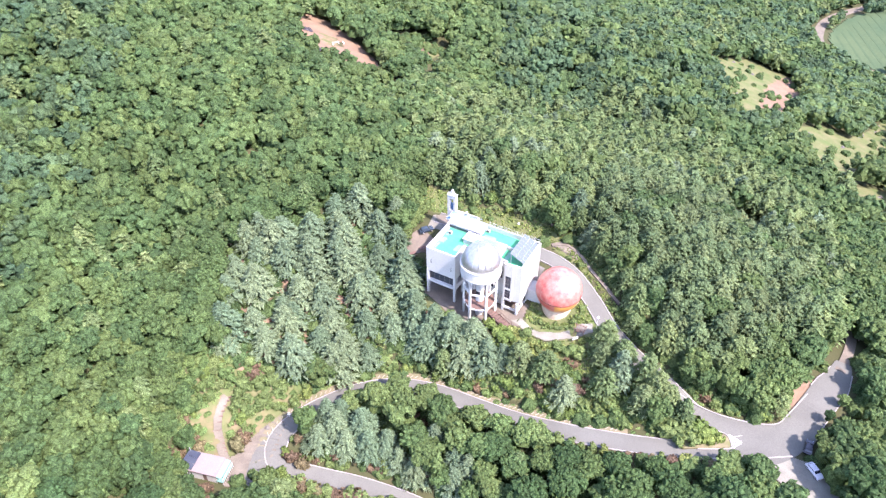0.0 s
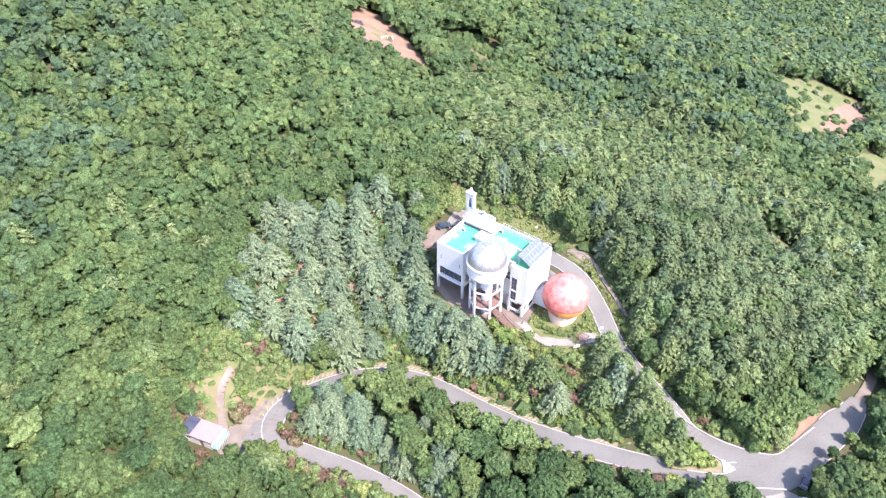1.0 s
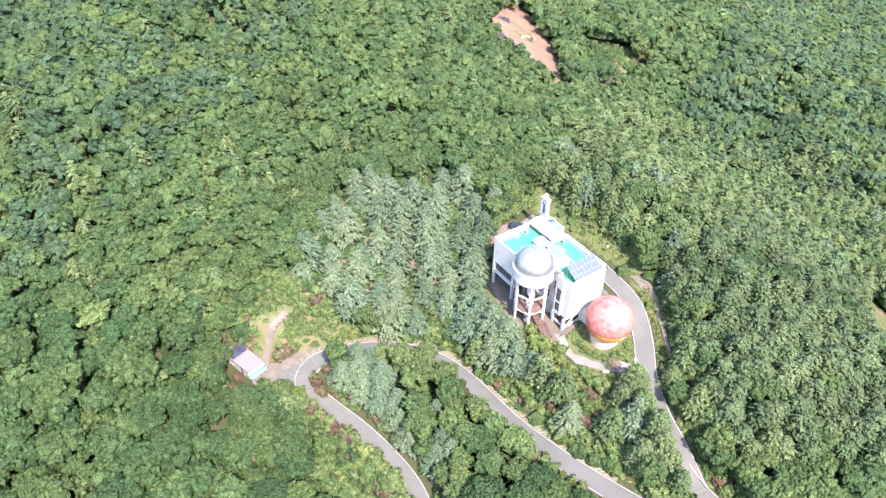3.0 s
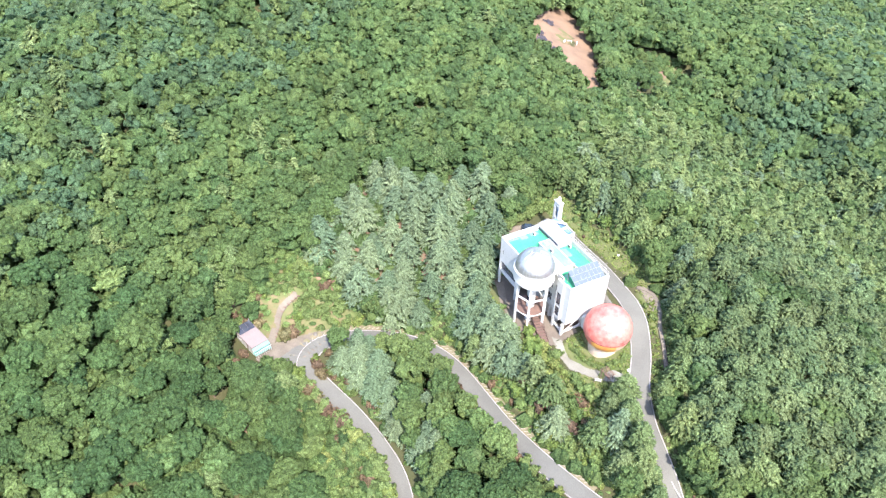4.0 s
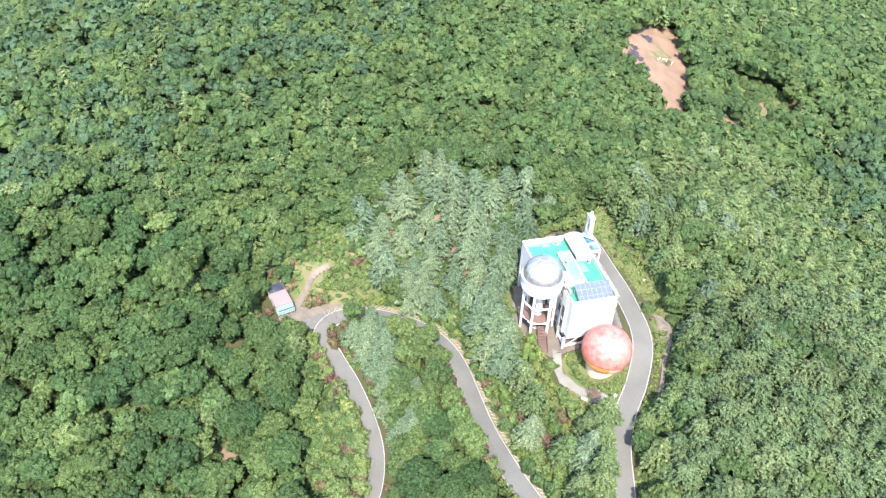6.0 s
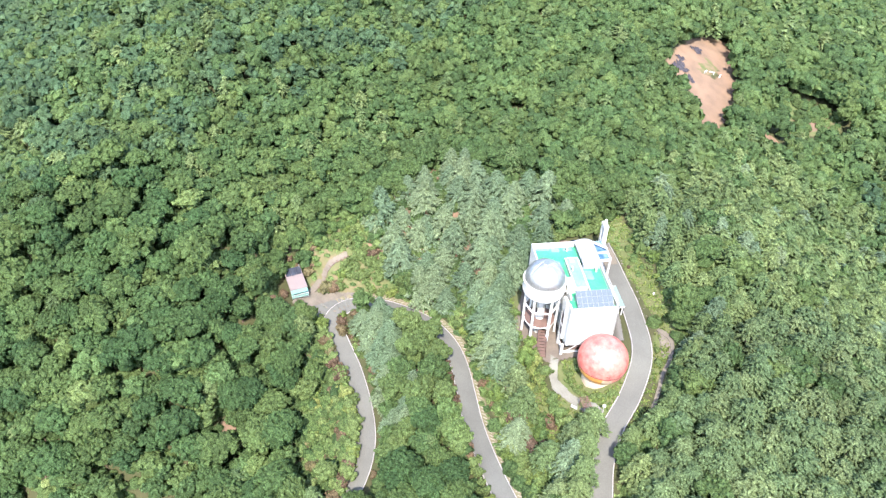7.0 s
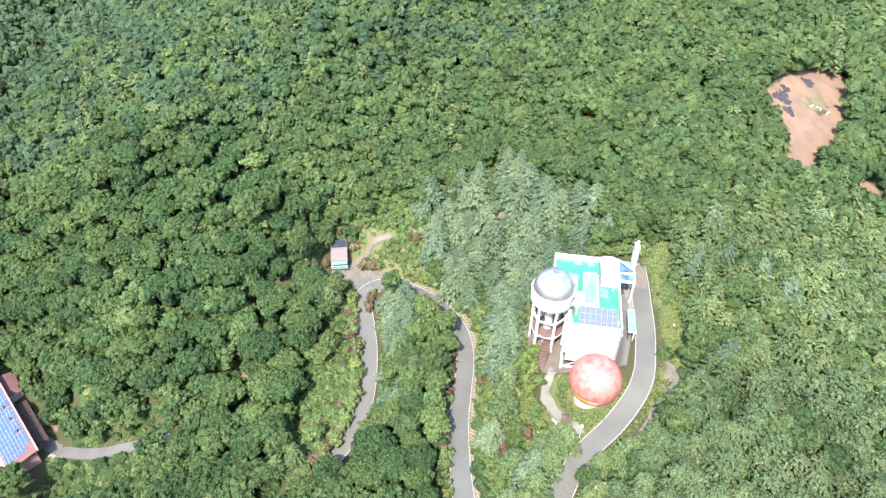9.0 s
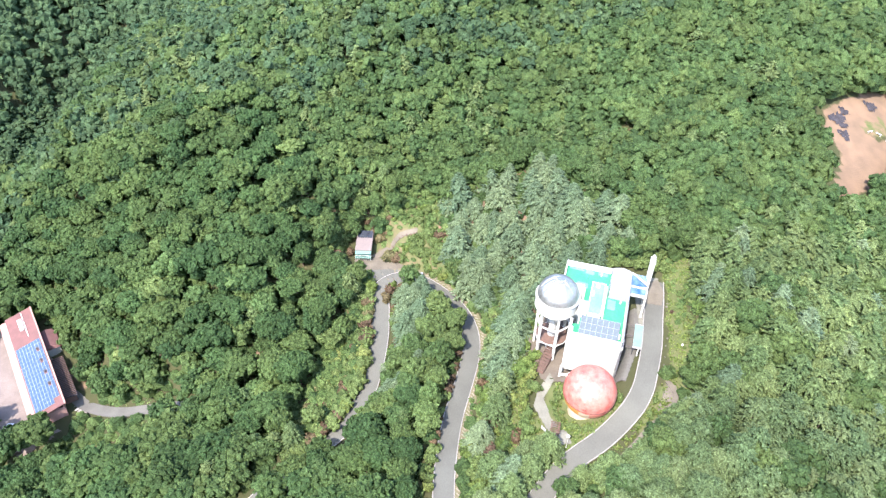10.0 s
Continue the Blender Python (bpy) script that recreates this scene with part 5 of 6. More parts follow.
sheet("parking_bay", [(62.9, 79.5), (69.6, 80), (75.5, 77.2), (77.5, 70), (71, 66.5), (66, 73), (63, 77.4)], BAY, "pale concrete parking bay beside the junction", 0.22, "parking")
sheet("junction", [(52, 79.2), (57.1, 77.6), (62.9, 77.3), (62.9, 79.6), (69.6, 80.2), (75.5, 83.5), (79.5, 88), (78, 94.4), (72.5, 90.2), (70.3, 88.4), (68.7, 87.7), (65.2, 87.9), (59.8, 89.4), (53.1, 92.4), (50.6, 90), (54.5, 87.4), (57.4, 85.5), (60.1, 83.6), (57.8, 82.2), (52, 82)], ASPHALT, "wide grey asphalt road junction", 0.26, "road")
sheet("service_strip", obs_poly([(-21, 10.5), (0.6, 10.5), (0.6, 12.8), (-14, 15.2), (-21, 16.2)]), LANE, "stained grey concrete strip behind the observatory", 0.09, "pavement")
sheet("path_corner", [(26.3, 134.2), (29.5, 135.4), (33, 131.6), (32.6, 128.6), (29.4, 131)], SAND, "sandy dirt corner where the footpath meets the drive", 0.12)
sheet("tower_yard", [(-3, 146.4), (-4.5, 141.5), (2, 138.2), (11.5, 134.8), (13.6, 138.8), (6, 143)], BAY, "pale concrete yard at the top of the drive", 0.1, "pavement")
sheet("drive_end", [(-2.4, 146), (-1.6, 142.6), (0.4, 141.2), (4.0, 138.6), (5.9, 142.8), (2.2, 145.4)], SAND, "beige paving at the upper end of the drive", 0.27, "pavement")
sheet("wing_path", [(-11.2, 129.6), (-9.6, 130.6), (-4.2, 124.6), (2.6, 115.6), (8.0, 110.6), (7.2, 109.6), (1.4, 114.3), (-5.6, 123.6)], SAND, "narrow dirt path along the west wing", 0.14)
sheet("west_yard", [(-11.5, 136.5), (-8.6, 133), (-4, 133.4), (-2.8, 137), (-6, 140.6)], TERRACOTTA, "brown dirt yard behind the observatory", 0.08, "pavement")
GRASS_EARTH = material("island_earth", (0.2, 0.17, 0.11), 0.95, (0.12, 0.13, 0.05), 0.5, 0.8, 9, 0.4, spec=0.1)
outer = curve_points([(50.0, 94.6), (53.2, 92.5), (59.8, 89.5), (65.2, 88.0), (68.7, 87.8), (70.6, 88.6), (72.6, 90.3), (78.4, 95.2)])
outer_z = land(outer[:, 0], outer[:, 1])
for _ in range(12):
    outer_z[1:-1] = (outer_z[:-2] + 2 * outer_z[1:-1] + outer_z[2:]) / 4
tagged(part("junction_kerb", ribbon(outer, outer_z, -0.02, 0.22, 0.34, 0.6), KERB), "white-painted kerb sweeping round the junction", "kerb", kind="structure")
bay_kerb = thing("bay_kerb", Matrix.Identity(4), "white-painted kerb round the parking bay", "kerb")
for line in ([(62.8, 77.4), (62.8, 79.5)], [(62.8, 79.7), (66.2, 80.0), (69.6, 80.2)]):
    c = curve_points(line)
    part("kerb_stone", ribbon(c, land(c[:, 0], c[:, 1]), -0.12, 0.12, 0.36, 0.6), KERB, bay_kerb)
hatch = thing("traffic_island", Matrix.Translation((57.5, 84, -5.34)), "grassy road island with white chevron paint", "traffic island")
bed = [(-9.5, -1.9), (0.0, -1.8), (0.45, -1.2), (0.55, 0.6), (-0.1, 1.4), (-3.8, 3.2), (-6.5, 3.6)]
part("bed", Build().prism(bed, -0.5, 0.12), GRASS_EARTH, hatch)
rim = curve_points([(-6.5, -2.0), (0.0, -2.0), (0.6, -1.3), (0.7, 0.6), (0.0, 1.6), (-3.6, 3.4)], 0.6)
part("island_kerb", ribbon(rim, np.zeros(len(rim)), -0.1, 0.1, 0.16, 0.5), KERB, hatch, "white-painted kerb")
for k in range(4):
    part("chevron", Build().box(0.95 + 0.45 * k, 1.12 + 0.45 * k, -1.35 + 0.24 * k, 1.0 - 0.36 * k, 0.004, 0.016), LINE, hatch)
part("edge_line", Build().prism([(0.8, -1.7), (0.9, -1.85), (3.0, -0.6), (2.85, -0.4)], 0.004, 0.02).prism([(0.8, 1.4), (0.9, 1.55), (3.0, -0.36), (2.8, -0.42)], 0.004, 0.021), LINE, hatch)


def globe_lamp(x, y, up=3.4):
    lamp = thing("globe_lamp", Matrix.Translation((x, y, float(land(x, y)))), "white globe lamp on a slim white post", "street lamp", "globe lamps along the roads")
    part("post", Build().lathe([(0.14, -0.1), (0.12, 0.3), (0.06, 0.4), (0.05, up)], 8), WHITE, lamp)
    part("shade", Build().lathe([(0.1, up), (0.3, up + 0.1), (0.38, up + 0.34), (0.3, up + 0.58), (0.05, up + 0.7)], 16), WHITE, lamp, "white glass globe", True)
    return lamp


globe_lamp(34.1, 109.3), globe_lamp(-35.2, 95.6, 1.0)
kiosk = thing("garden_pergola", Matrix.Translation((30.2, 108.4, float(land(30.2, 108.4)))) @ Matrix.Rotation(radians(-25), 4, "Z"), "small brown timber pergola over a bench", "pergola")
for x in (-1.0, 1.0):
    for y in (-0.7, 0.7):
        part("post", Build().box(x - 0.07, x + 0.07, y - 0.07, y + 0.07, -0.1, 2.2), BROWN, kiosk)
for k in range(7):
    part("slat", Build().box(-1.3 + 0.42 * k, -1.2 + 0.42 * k, -0.95, 0.95, 2.28, 2.4), BROWN, kiosk)
for y in (-0.75, 0.75):
    part("beam", Build().box(-1.35, 1.35, y - 0.06, y + 0.06, 2.18, 2.28), BROWN, kiosk)
part("bench_seat", Build().box(-0.9, 0.9, 0.2, 0.65, 0.42, 0.48), BROWN, kiosk)
sign = thing("garden_sign", Matrix.Translation((29.0, 106.6, float(land(29, 106.6)))) @ Matrix.Rotation(radians(20), 4, "Z"), "white garden notice board on two posts", "sign")
for x in (-0.6, 0.6):
    part("post", Build().box(x - 0.05, x + 0.05, -0.05, 0.05, -0.1, 1.7), BROWN, sign)
part("board", Build().box(-0.7, 0.7, -0.1, -0.051, 0.9, 1.7), WHITE, sign)
dish = thing("satellite_dish", Matrix.Translation((18.8, 141.0, float(land(18.8, 141.0)))) @ Matrix.Scale(0.28, 4), "white dish sculpture on the grassy bank", "dish")
part("reflector", Build().lathe([(0.1, 0), (0.6, 0.1), (1.0, 0.36), (1.02, 0.42), (0.6, 0.16), (0.1, 0.06)], 20, Matrix.Translation((0, 0, 1.6)) @ Matrix.Rotation(radians(50), 4, "X")), WHITE, dish, smooth=True)
part("stand", Build().lathe([(0.3, -0.2), (0.1, 0.3), (0.08, 1.7)], 8), WHITE, dish)
for k in range(2):
    tb = thing("picnic_table", Matrix.Translation((-8.2 + 2.6 * k, 132.6 + 1.5 * k, float(land(-8.2 + 2.6 * k, 132.6 + 1.5 * k)))) @ Matrix.Rotation(radians(25), 4, "Z"), "weathered brown wooden picnic table with benches", "picnic table", "picnic tables behind the observatory")
    part("tabletop", Build().box(-0.9, 0.9, -0.4, 0.4, 0.7, 0.76), BROWN, tb)
    for y in (-0.75, 0.75):
        part("bench", Build().box(-0.9, 0.9, y - 0.14, y + 0.14, 0.42, 0.47), BROWN, tb)
    for x in (-0.6, 0.6):
        part("leg", Build().tube((x, -0.7, 0), (x, 0.3, 0.72), 0.05, 4).tube((x, 0.7, 0), (x, -0.3, 0.72), 0.05, 4), BROWN, tb)


# ---- cars ----
def car(m, paint, label):
    c = thing("car", m, label, "car", "parked cars")
    side = [(-2.2, 0.45), (-2.25, 0.8), (-2.1, 0.95), (-1.9, 1.0), (-1.55, 1.45), (0.35, 1.5), (1.05, 1.02), (2.05, 0.88), (2.2, 0.7), (2.2, 0.45)]
    b = Build()
    rows = []
    for f, w in ((0.0, 0.0),):
        pass
    n = len(side)
    vs = []
    for s in (-1, 1):
        for x, z in side:
            vs.append((x, s * (0.9 if z < 1.1 else 0.72), z))
    b.add(vs, [tuple(range(n)), tuple(range(2 * n - 1, n - 1, -1))] + [(i, n + i, n + (i + 1) % n, (i + 1) % n) for i in range(n)])
    part("body", b, paint, c)
    part("windscreen", Build().prism([(0.42, -0.66), (0.98, -0.76), (0.98, 0.76), (0.42, 0.66)], [1.47, 1.08, 1.08, 1.47], [1.485, 1.095, 1.095, 1.485]), GLASS, c)
    part("rear_window", Build().prism([(-1.62, -0.64), (-1.62, 0.64), (-1.86, 0.74), (-1.86, -0.74)], [1.4, 1.4, 1.08, 1.08], [1.42, 1.42, 1.1, 1.1]), GLASS, c)
    for s in (-1, 1):
        part("side_window", Build().prism([(-1.5, s * 0.765), (0.4, s * 0.765), (0.7, s * 0.84), (-1.7, s * 0.84)], [1.42, 1.42, 1.1, 1.1], [1.44, 1.44, 1.12, 1.12]), GLASS, c)
        part("headlight", Build().box(2.12, 2.21, s * 0.68 - 0.16, s * 0.68 + 0.16, 0.68, 0.82), ALU, c)
        for x in (-1.35, 1.4):
            w = part("wheel", Build().lathe([(0.2, -0.11), (0.33, -0.1), (0.33, 0.1), (0.2, 0.11)], 16, Matrix.Translation((x, s * 0.82, 0.33)) @ Matrix.Rotation(radians(90), 4, "X")), TARP, c)
            part("rim", Build().lathe([(0.2, -0.12), (0.2, 0.12)], 12, Matrix.Translation((x, s * 0.82, 0.33)) @ Matrix.Rotation(radians(90), 4, "X")), ALU, w)
    return c


CAR_WHITE = material("white_car_paint", (0.72, 0.72, 0.72), 0.25, (0.66, 0.66, 0.67), 0.5, 0.5, 4, 0.0, spec=0.6)
CAR_BLACK = material("black_car_paint", (0.02, 0.02, 0.025), 0.2, (0.03, 0.03, 0.03), 0.5, 0.5, 4, 0.0, spec=0.6)
CAR_BLUE = material("dark_blue_car_paint", (0.03, 0.048, 0.065), 0.2, (0.04, 0.058, 0.075), 0.5, 0.5, 4, 0.0, spec=0.6)
for (x, y, a), paint, label in (((72.4, 76.6, -74), CAR_WHITE, "white hatchback parked on the concrete bay"), ((73.4, 82.0, 60), CAR_BLACK, "black car parked in the trees' shade"),
                                ((-4.8, 139.3, 25), CAR_BLUE, "dark blue car parked behind the observatory"), ((-30.0, -16.5, 75), CAR_WHITE, "silver-white car parked in the pink house's yard")):
    car(Matrix.Translation((x, y, float(land(x, y)) + 0.2)) @ Matrix.Rotation(radians(a), 4, "Z") @ Matrix.Scale(0.84, 4), paint, label)

# ---- keeper's hut by the hairpin ----
ROSE = material("faded_pink_roof_paint", (0.215, 0.178, 0.162), 0.8, (0.18, 0.152, 0.14), 0.5, 0.7, 10, 0.05)
TEAL = material("teal_deck_paint", (0.13, 0.31, 0.255), 0.7, (0.16, 0.28, 0.24), 0.5, 0.7, 8, 0.05)
hut = thing("hut", Matrix.Translation((-50.2, 82.0, -13.0)) @ Matrix.Rotation(radians(-14), 4, "Z"), "small hut with a faded pink flat roof and solar panels", "hut")
hw = part("wall", wall_run(7.6, 0.0, 2.7, 0.2, [(1.0, 2.2, 0.9, 2.0), (4.6, 5.5, 0.0, 2.1)]), WHITE, hut)
hw.matrix_local = place(-4.3, -2.0)
part("wall", Build().box(-4.3, 3.3, 1.8, 2.0, 0, 2.7).box(-4.3, -4.1, -1.8, 1.8, 0, 2.7).box(3.1, 3.3, -1.8, 1.8, 0, 2.7), WHITE, hut)
window(hut, place(-3.3, -2.0, 0.9), 1.2, 1.1, 2, 1)
part("door", Build().box(0.3, 1.2, -1.95, -1.9, 0, 2.1), BROWN, hut)
part("roof", Build().box(-4.6, 3.7, -2.3, 2.3, 2.7, 2.95), ROSE, hut)
for k in range(3):
    part("solar_panel", Build().prism([(-4.5, -2.1 + 1.42 * k), (-1.9, -2.1 + 1.42 * k), (-1.9, -0.74 + 1.42 * k), (-4.5, -0.74 + 1.42 * k)], [3.5, 3.0, 3.0, 3.5], [3.56, 3.06, 3.06, 3.56]), GLASS, hut, "dark solar panel")
part("porch_deck", Build().box(3.4, 4.9, -2.2, 2.2, 0.9, 1.05), TEAL, hut, "teal painted porch deck")
for k in range(9):
    part("baluster", Build().box(4.85, 4.92, -2.2 + 0.54 * k, -2.13 + 0.54 * k, 0.2, 1.9), WHITE, hut)
part("handrail", Build().box(4.83, 4.94, -2.25, 2.25, 1.9, 1.98), WHITE, hut)
part("flue", Build().tube((-4.2, 1.9, 2.9), (-4.2, 1.9, 4.4), 0.09, 6), ALU, hut)
part("awning", Build().prism([(3.4, -2.2), (4.7, -2.2), (4.7, 2.2), (3.4, 2.2)], [2.6, 2.3, 2.3, 2.6], [2.66, 2.36, 2.36, 2.66]), TEAL, hut)
for k, (ax, ay) in enumerate(curve_points([(-46.8, 84.6), (-48.6, 87.8), (-49.8, 90.8), (-49.5, 94), (-48.5, 97)], 0.9)):
    st_ = thing("timber_step", Matrix.Translation((ax, ay, float(land(ax, ay)) - 0.1)) @ Matrix.Rotation(radians(10), 4, "Z"), "weathered timber step on the dirt path", "step", "timber steps above the hairpin")
    part("riser", Build().box(-0.9, 0.9, -0.1, 0.1, 0, 0.26), BROWN, st_)
boulder = thing("boulder", Matrix.Translation((-39.8, 93.2, float(land(-39.8, 93.2)))), "pale boulder at the hairpin's edge", "boulder")
part("stone", Build().lathe([(0.5, -0.2), (0.6, 0.15), (0.45, 0.4), (0.15, 0.55)], 8), STONE, boulder)

# verge bars along the loop road's upper side
width, lc, lz = LINES["loop_road"]
GRASSY = material("dry_grass", (0.19, 0.165, 0.105), 0.95, (0.12, 0.125, 0.06), 0.5, 0.8, 9, 0.5, spec=0.1)
verge = thing("timber_verge", Matrix.Identity(4), "dirt verge edged with pale yellow cross timbers", "verge")
cut = slice(28, 108)
part("verge_strip", ribbon(lc[cut], lz[cut], -width[cut] / 2 - 1.9, -width[cut] / 2 - 0.24, 0.02, 0.3), GRASSY, verge)
PALEWOOD = material("pale_timber", (0.27, 0.255, 0.185), 0.85, (0.2, 0.19, 0.135), 0.8, 0.8, 9, 0.2)
bar = Build().box(-0.45, 0.45, -0.08, 0.08, 0, 0.13).mesh("timber_bar", PALEWOOD)
for i in range(30, 107):
    t = lc[i + 1] - lc[i - 1]
    a = math.atan2(t[1], t[0])
    q = new("timber_bar", bar)
    q.parent = verge
    q.matrix_local = Matrix.Translation((lc[i, 0] + math.sin(a) * 2.85, lc[i, 1] - math.cos(a) * 2.85, lz[i] + 0.02)) @ Matrix.Rotation(a + radians(48), 4, "Z")

# stones along the observatory drive's upper edge
width, oc, oz = LINES["observatory_road"]
srng = random.Random(3)
rocks = [Build().lathe([(0.35, -0.25), (0.5, 0.05), (0.4, 0.35), (0.12, 0.48)], 7).mesh("stone", STONE), Build().lathe([(0.3, -0.25), (0.42, 0.1), (0.22, 0.42)], 6).mesh("stone", STONE)]
row = thing("stone_edging", Matrix.Identity(4), "row of pale field stones along the drive", "stone edging")
for i in range(34, len(oc) - 2):
    t = oc[i + 1] - oc[i - 1]
    a = math.atan2(t[1], t[0])
    if srng.random() < 0.5:
        continue
    q = new("stone", rocks[i % 2])
    q.parent = row
    x, y = oc[i, 0] + math.sin(a) * (2.8 + srng.random() * 0.5), oc[i, 1] - math.cos(a) * (2.8 + srng.random() * 0.5)
    q.matrix_local = Matrix.Translation((x, y, float(land(x, y)))) @ Matrix.Rotation(srng.random() * 6, 4, "Z") @ Matrix.Diagonal((srng.uniform(0.25, 0.8), srng.uniform(0.25, 0.6), srng.uniform(0.2, 0.5), 1))

# ---- pink house in the valley ----
HM = Matrix.Translation((-49.5, -14.6, -41.5)) @ Matrix.Rotation(radians(21.9), 4, "Z")
house = thing("pink_house", HM, "long pink house with a solar-covered shingle roof", "house")
part("wall", wall_run(42.6, 0.0, 4.0, 0.3, [(2 + 4 * k, 3.6 + 4 * k, 1.0, 2.6) for k in range(10)]), PINK_WALL, house).matrix_local = place(-21.3, -2.6)
for k in range(10):
    window(house, place(-19.3 + 4 * k, -2.6, 1.0), 1.6, 1.6, 2, 1)
part("wall", Build().box(-21.3, 21.3, 3.7, 4.0, 0, 5.3).box(-21.3, -21.0, -2.3, 3.7, 0, 4.0).box(21.0, 21.3, -2.3, 3.7, 0, 4.0), PINK_WALL, house)
part("roof", Build().prism([(-22, -3.0), (22, -3.0), (22, 4.4), (-22, 4.4)], [4.0, 4.0, 5.7, 5.7], [4.25, 4.25, 5.95, 5.95]), PINK_ROOF, house)
part("veranda_roof", Build().prism([(-22, -4.9), (22, -4.9), (22, -2.7), (-22, -2.7)], [3.0, 3.0, 3.4, 3.4], [3.16, 3.16, 3.56, 3.56]), PINK_WALL, house, "pale pink lean-to veranda roof")
for k in range(8):
    part("veranda_post", Build().box(-20.6 + 5.8 * k, -20.4 + 5.8 * k, -4.8, -4.6, 0, 3.0), WHITE, house)
part("ridge_board", Build().box(-22.0, 22.0, 4.3, 4.7, 5.6, 6.1), PINK_WALL, house)
ang = math.atan2(1.7, 7.4)
PM = Matrix.Translation((-6.8, -2.7, 4.36)) @ Matrix.Rotation(ang, 4, "X")
pl2 = Build().box(0.03, 1.62, 0.03, 0.81, 0, 0.05).mesh("cell_sheet", material("blue_solar_cells", (0.04, 0.085, 0.145), 0.45, (0.055, 0.1, 0.165), 0.5, 0.6, 4, 0.0, spec=0.6))
PALE_FRAME = material("pale_panel_frame", (0.38, 0.4, 0.43), 0.6, (0.32, 0.34, 0.37), 1.0, 0.5, 5, 0.0)
fr2 = Build().box(0, 1.65, 0, 0.84, -0.04, -0.004).box(0, 1.65, 0, 0.05, -0.003, 0.06).box(0, 0.05, 0.051, 0.84, -0.003, 0.06).mesh("panel_frame", PALE_FRAME)
array = thing("house_solar_array", HM, "blue solar panel array on the pink roof", "solar array")
for i in range(16):
    for j in range(8):
        if i == 15 and j > 5 or (i in (2, 5, 8, 11) and j == 6):
            continue
        p = new("solar_panel", fr2)
        p.parent = array
        p.matrix_local = PM @ place(1.68 * i, 0.86 * j, 0.02)
        q = new("cell_sheet", pl2)
        q.parent = p
for k, i in enumerate((2, 5, 8, 11)):
    v = thing("roof_vent", HM @ PM @ place(1.68 * i + 0.8, 5.6, 0.0), "small dark roof vent between solar panels", "roof vent", "roof vents")
    part("cowl", Build().lathe([(0.22, -0.1), (0.22, 0.5), (0.36, 0.55), (0.3, 0.8), (0.05, 0.9)], 10), DARK_FRAME, v)
for k in range(6):
    v = thing("snow_guard", HM @ Matrix.Translation((-20.5 + 2.0 * k, 1.6, 5.4)), "short white strip on the pink roof", "roof strip", "roof strips")
    part("strip", Build().box(-0.7, 0.7, -0.12, 0.12, 0, 0.12), LINE, v)
part("skylight", Build().box(-18.5, -13.5, 0.0, 1.2, 5.0, 5.5), WHITE, house)
annex = thing("annex", Matrix.Translation((-58.8, -12.0, -41.5)) @ Matrix.Rotation(radians(21.9), 4, "Z"), "low annex with a pink hipped roof beside the house", "annex")
part("wall", Build().box(-4.0, 4.0, -2.2, 2.2, 0, 3.0), WHITE, annex)
part("roof", Build().add([(-4.4, -2.6, 3.0), (4.4, -2.6, 3.0), (4.4, 2.6, 3.0), (-4.4, 2.6, 3.0), (-3.6, 0, 4.3), (3.6, 0, 4.3)], [(0, 1, 5, 4), (1, 2, 5), (2, 3, 4, 5), (3, 0, 4), (3, 2, 1, 0)]), PINK_ROOF, annex)
for k in range(5):
    part("roof_rail", Build().box(-2.5 + k, -2.4 + k, -2.3, -0.4, 3.5, 3.62), LINE, annex)
shed = thing("slatted_shed", Matrix.Translation((-43.3, -5.6, -41.3)) @ Matrix.Rotation(radians(21.9), 4, "Z"), "dark lean-to with a ribbed brown roof", "shed")
part("frame", Build().box(-8.0, 8.0, -1.6, -1.4, 0, 2.4).box(-8, -7.8, -1.4, 1.4, 0, 2.2).box(7.8, 8, -1.4, 1.4, 0, 2.2), BROWN, shed)
part("roof", Build().prism([(-8.3, -1.8), (8.3, -1.8), (8.3, 1.8), (-8.3, 1.8)], [2.6, 2.6, 2.1, 2.1], [2.7, 2.7, 2.2, 2.2]), TARP, shed)
for k in range(24):
    part("rib", Build().box(-8.2 + 0.7 * k, -8.05 + 0.7 * k, -1.8, 1.8, 2.6, 2.8), BROWN, shed)
YARD = material("pale_pink_paving", (0.225, 0.185, 0.158), 0.9, (0.175, 0.147, 0.126), 0.3, 0.8, 12, 0.15, spec=0.2)
sheet("concrete_pad", [(-40, -3.5), (-35.5, 2.2), (-31.5, 4), (-30, 1.4), (-34, -3.6)], CONCRETE, "pale concrete pad at the lower end of the house", 0.12, "pavement")
sheet("house_yard", [(-74, -34), (-70, -20), (-56, -12), (-34, -2), (-27, -2), (-22, -14), (-36, -30), (-52, -40)], YARD, "pale pink paved yard round the pink house", 0.06, "pavement")
para = thing("sunshade", Matrix.Translation((-27.2, -13.2, -41.4)), "faded pink fabric sunshade in the yard", "sunshade")
part("canopy", Build().lathe([(2.0, 2.3), (1.1, 2.75), (0.05, 3.0)], 8), ROSE, para)
part("pole", Build().tube((0, 0, -0.1), (0, 0, 2.9), 0.05, 6), ALU, para)

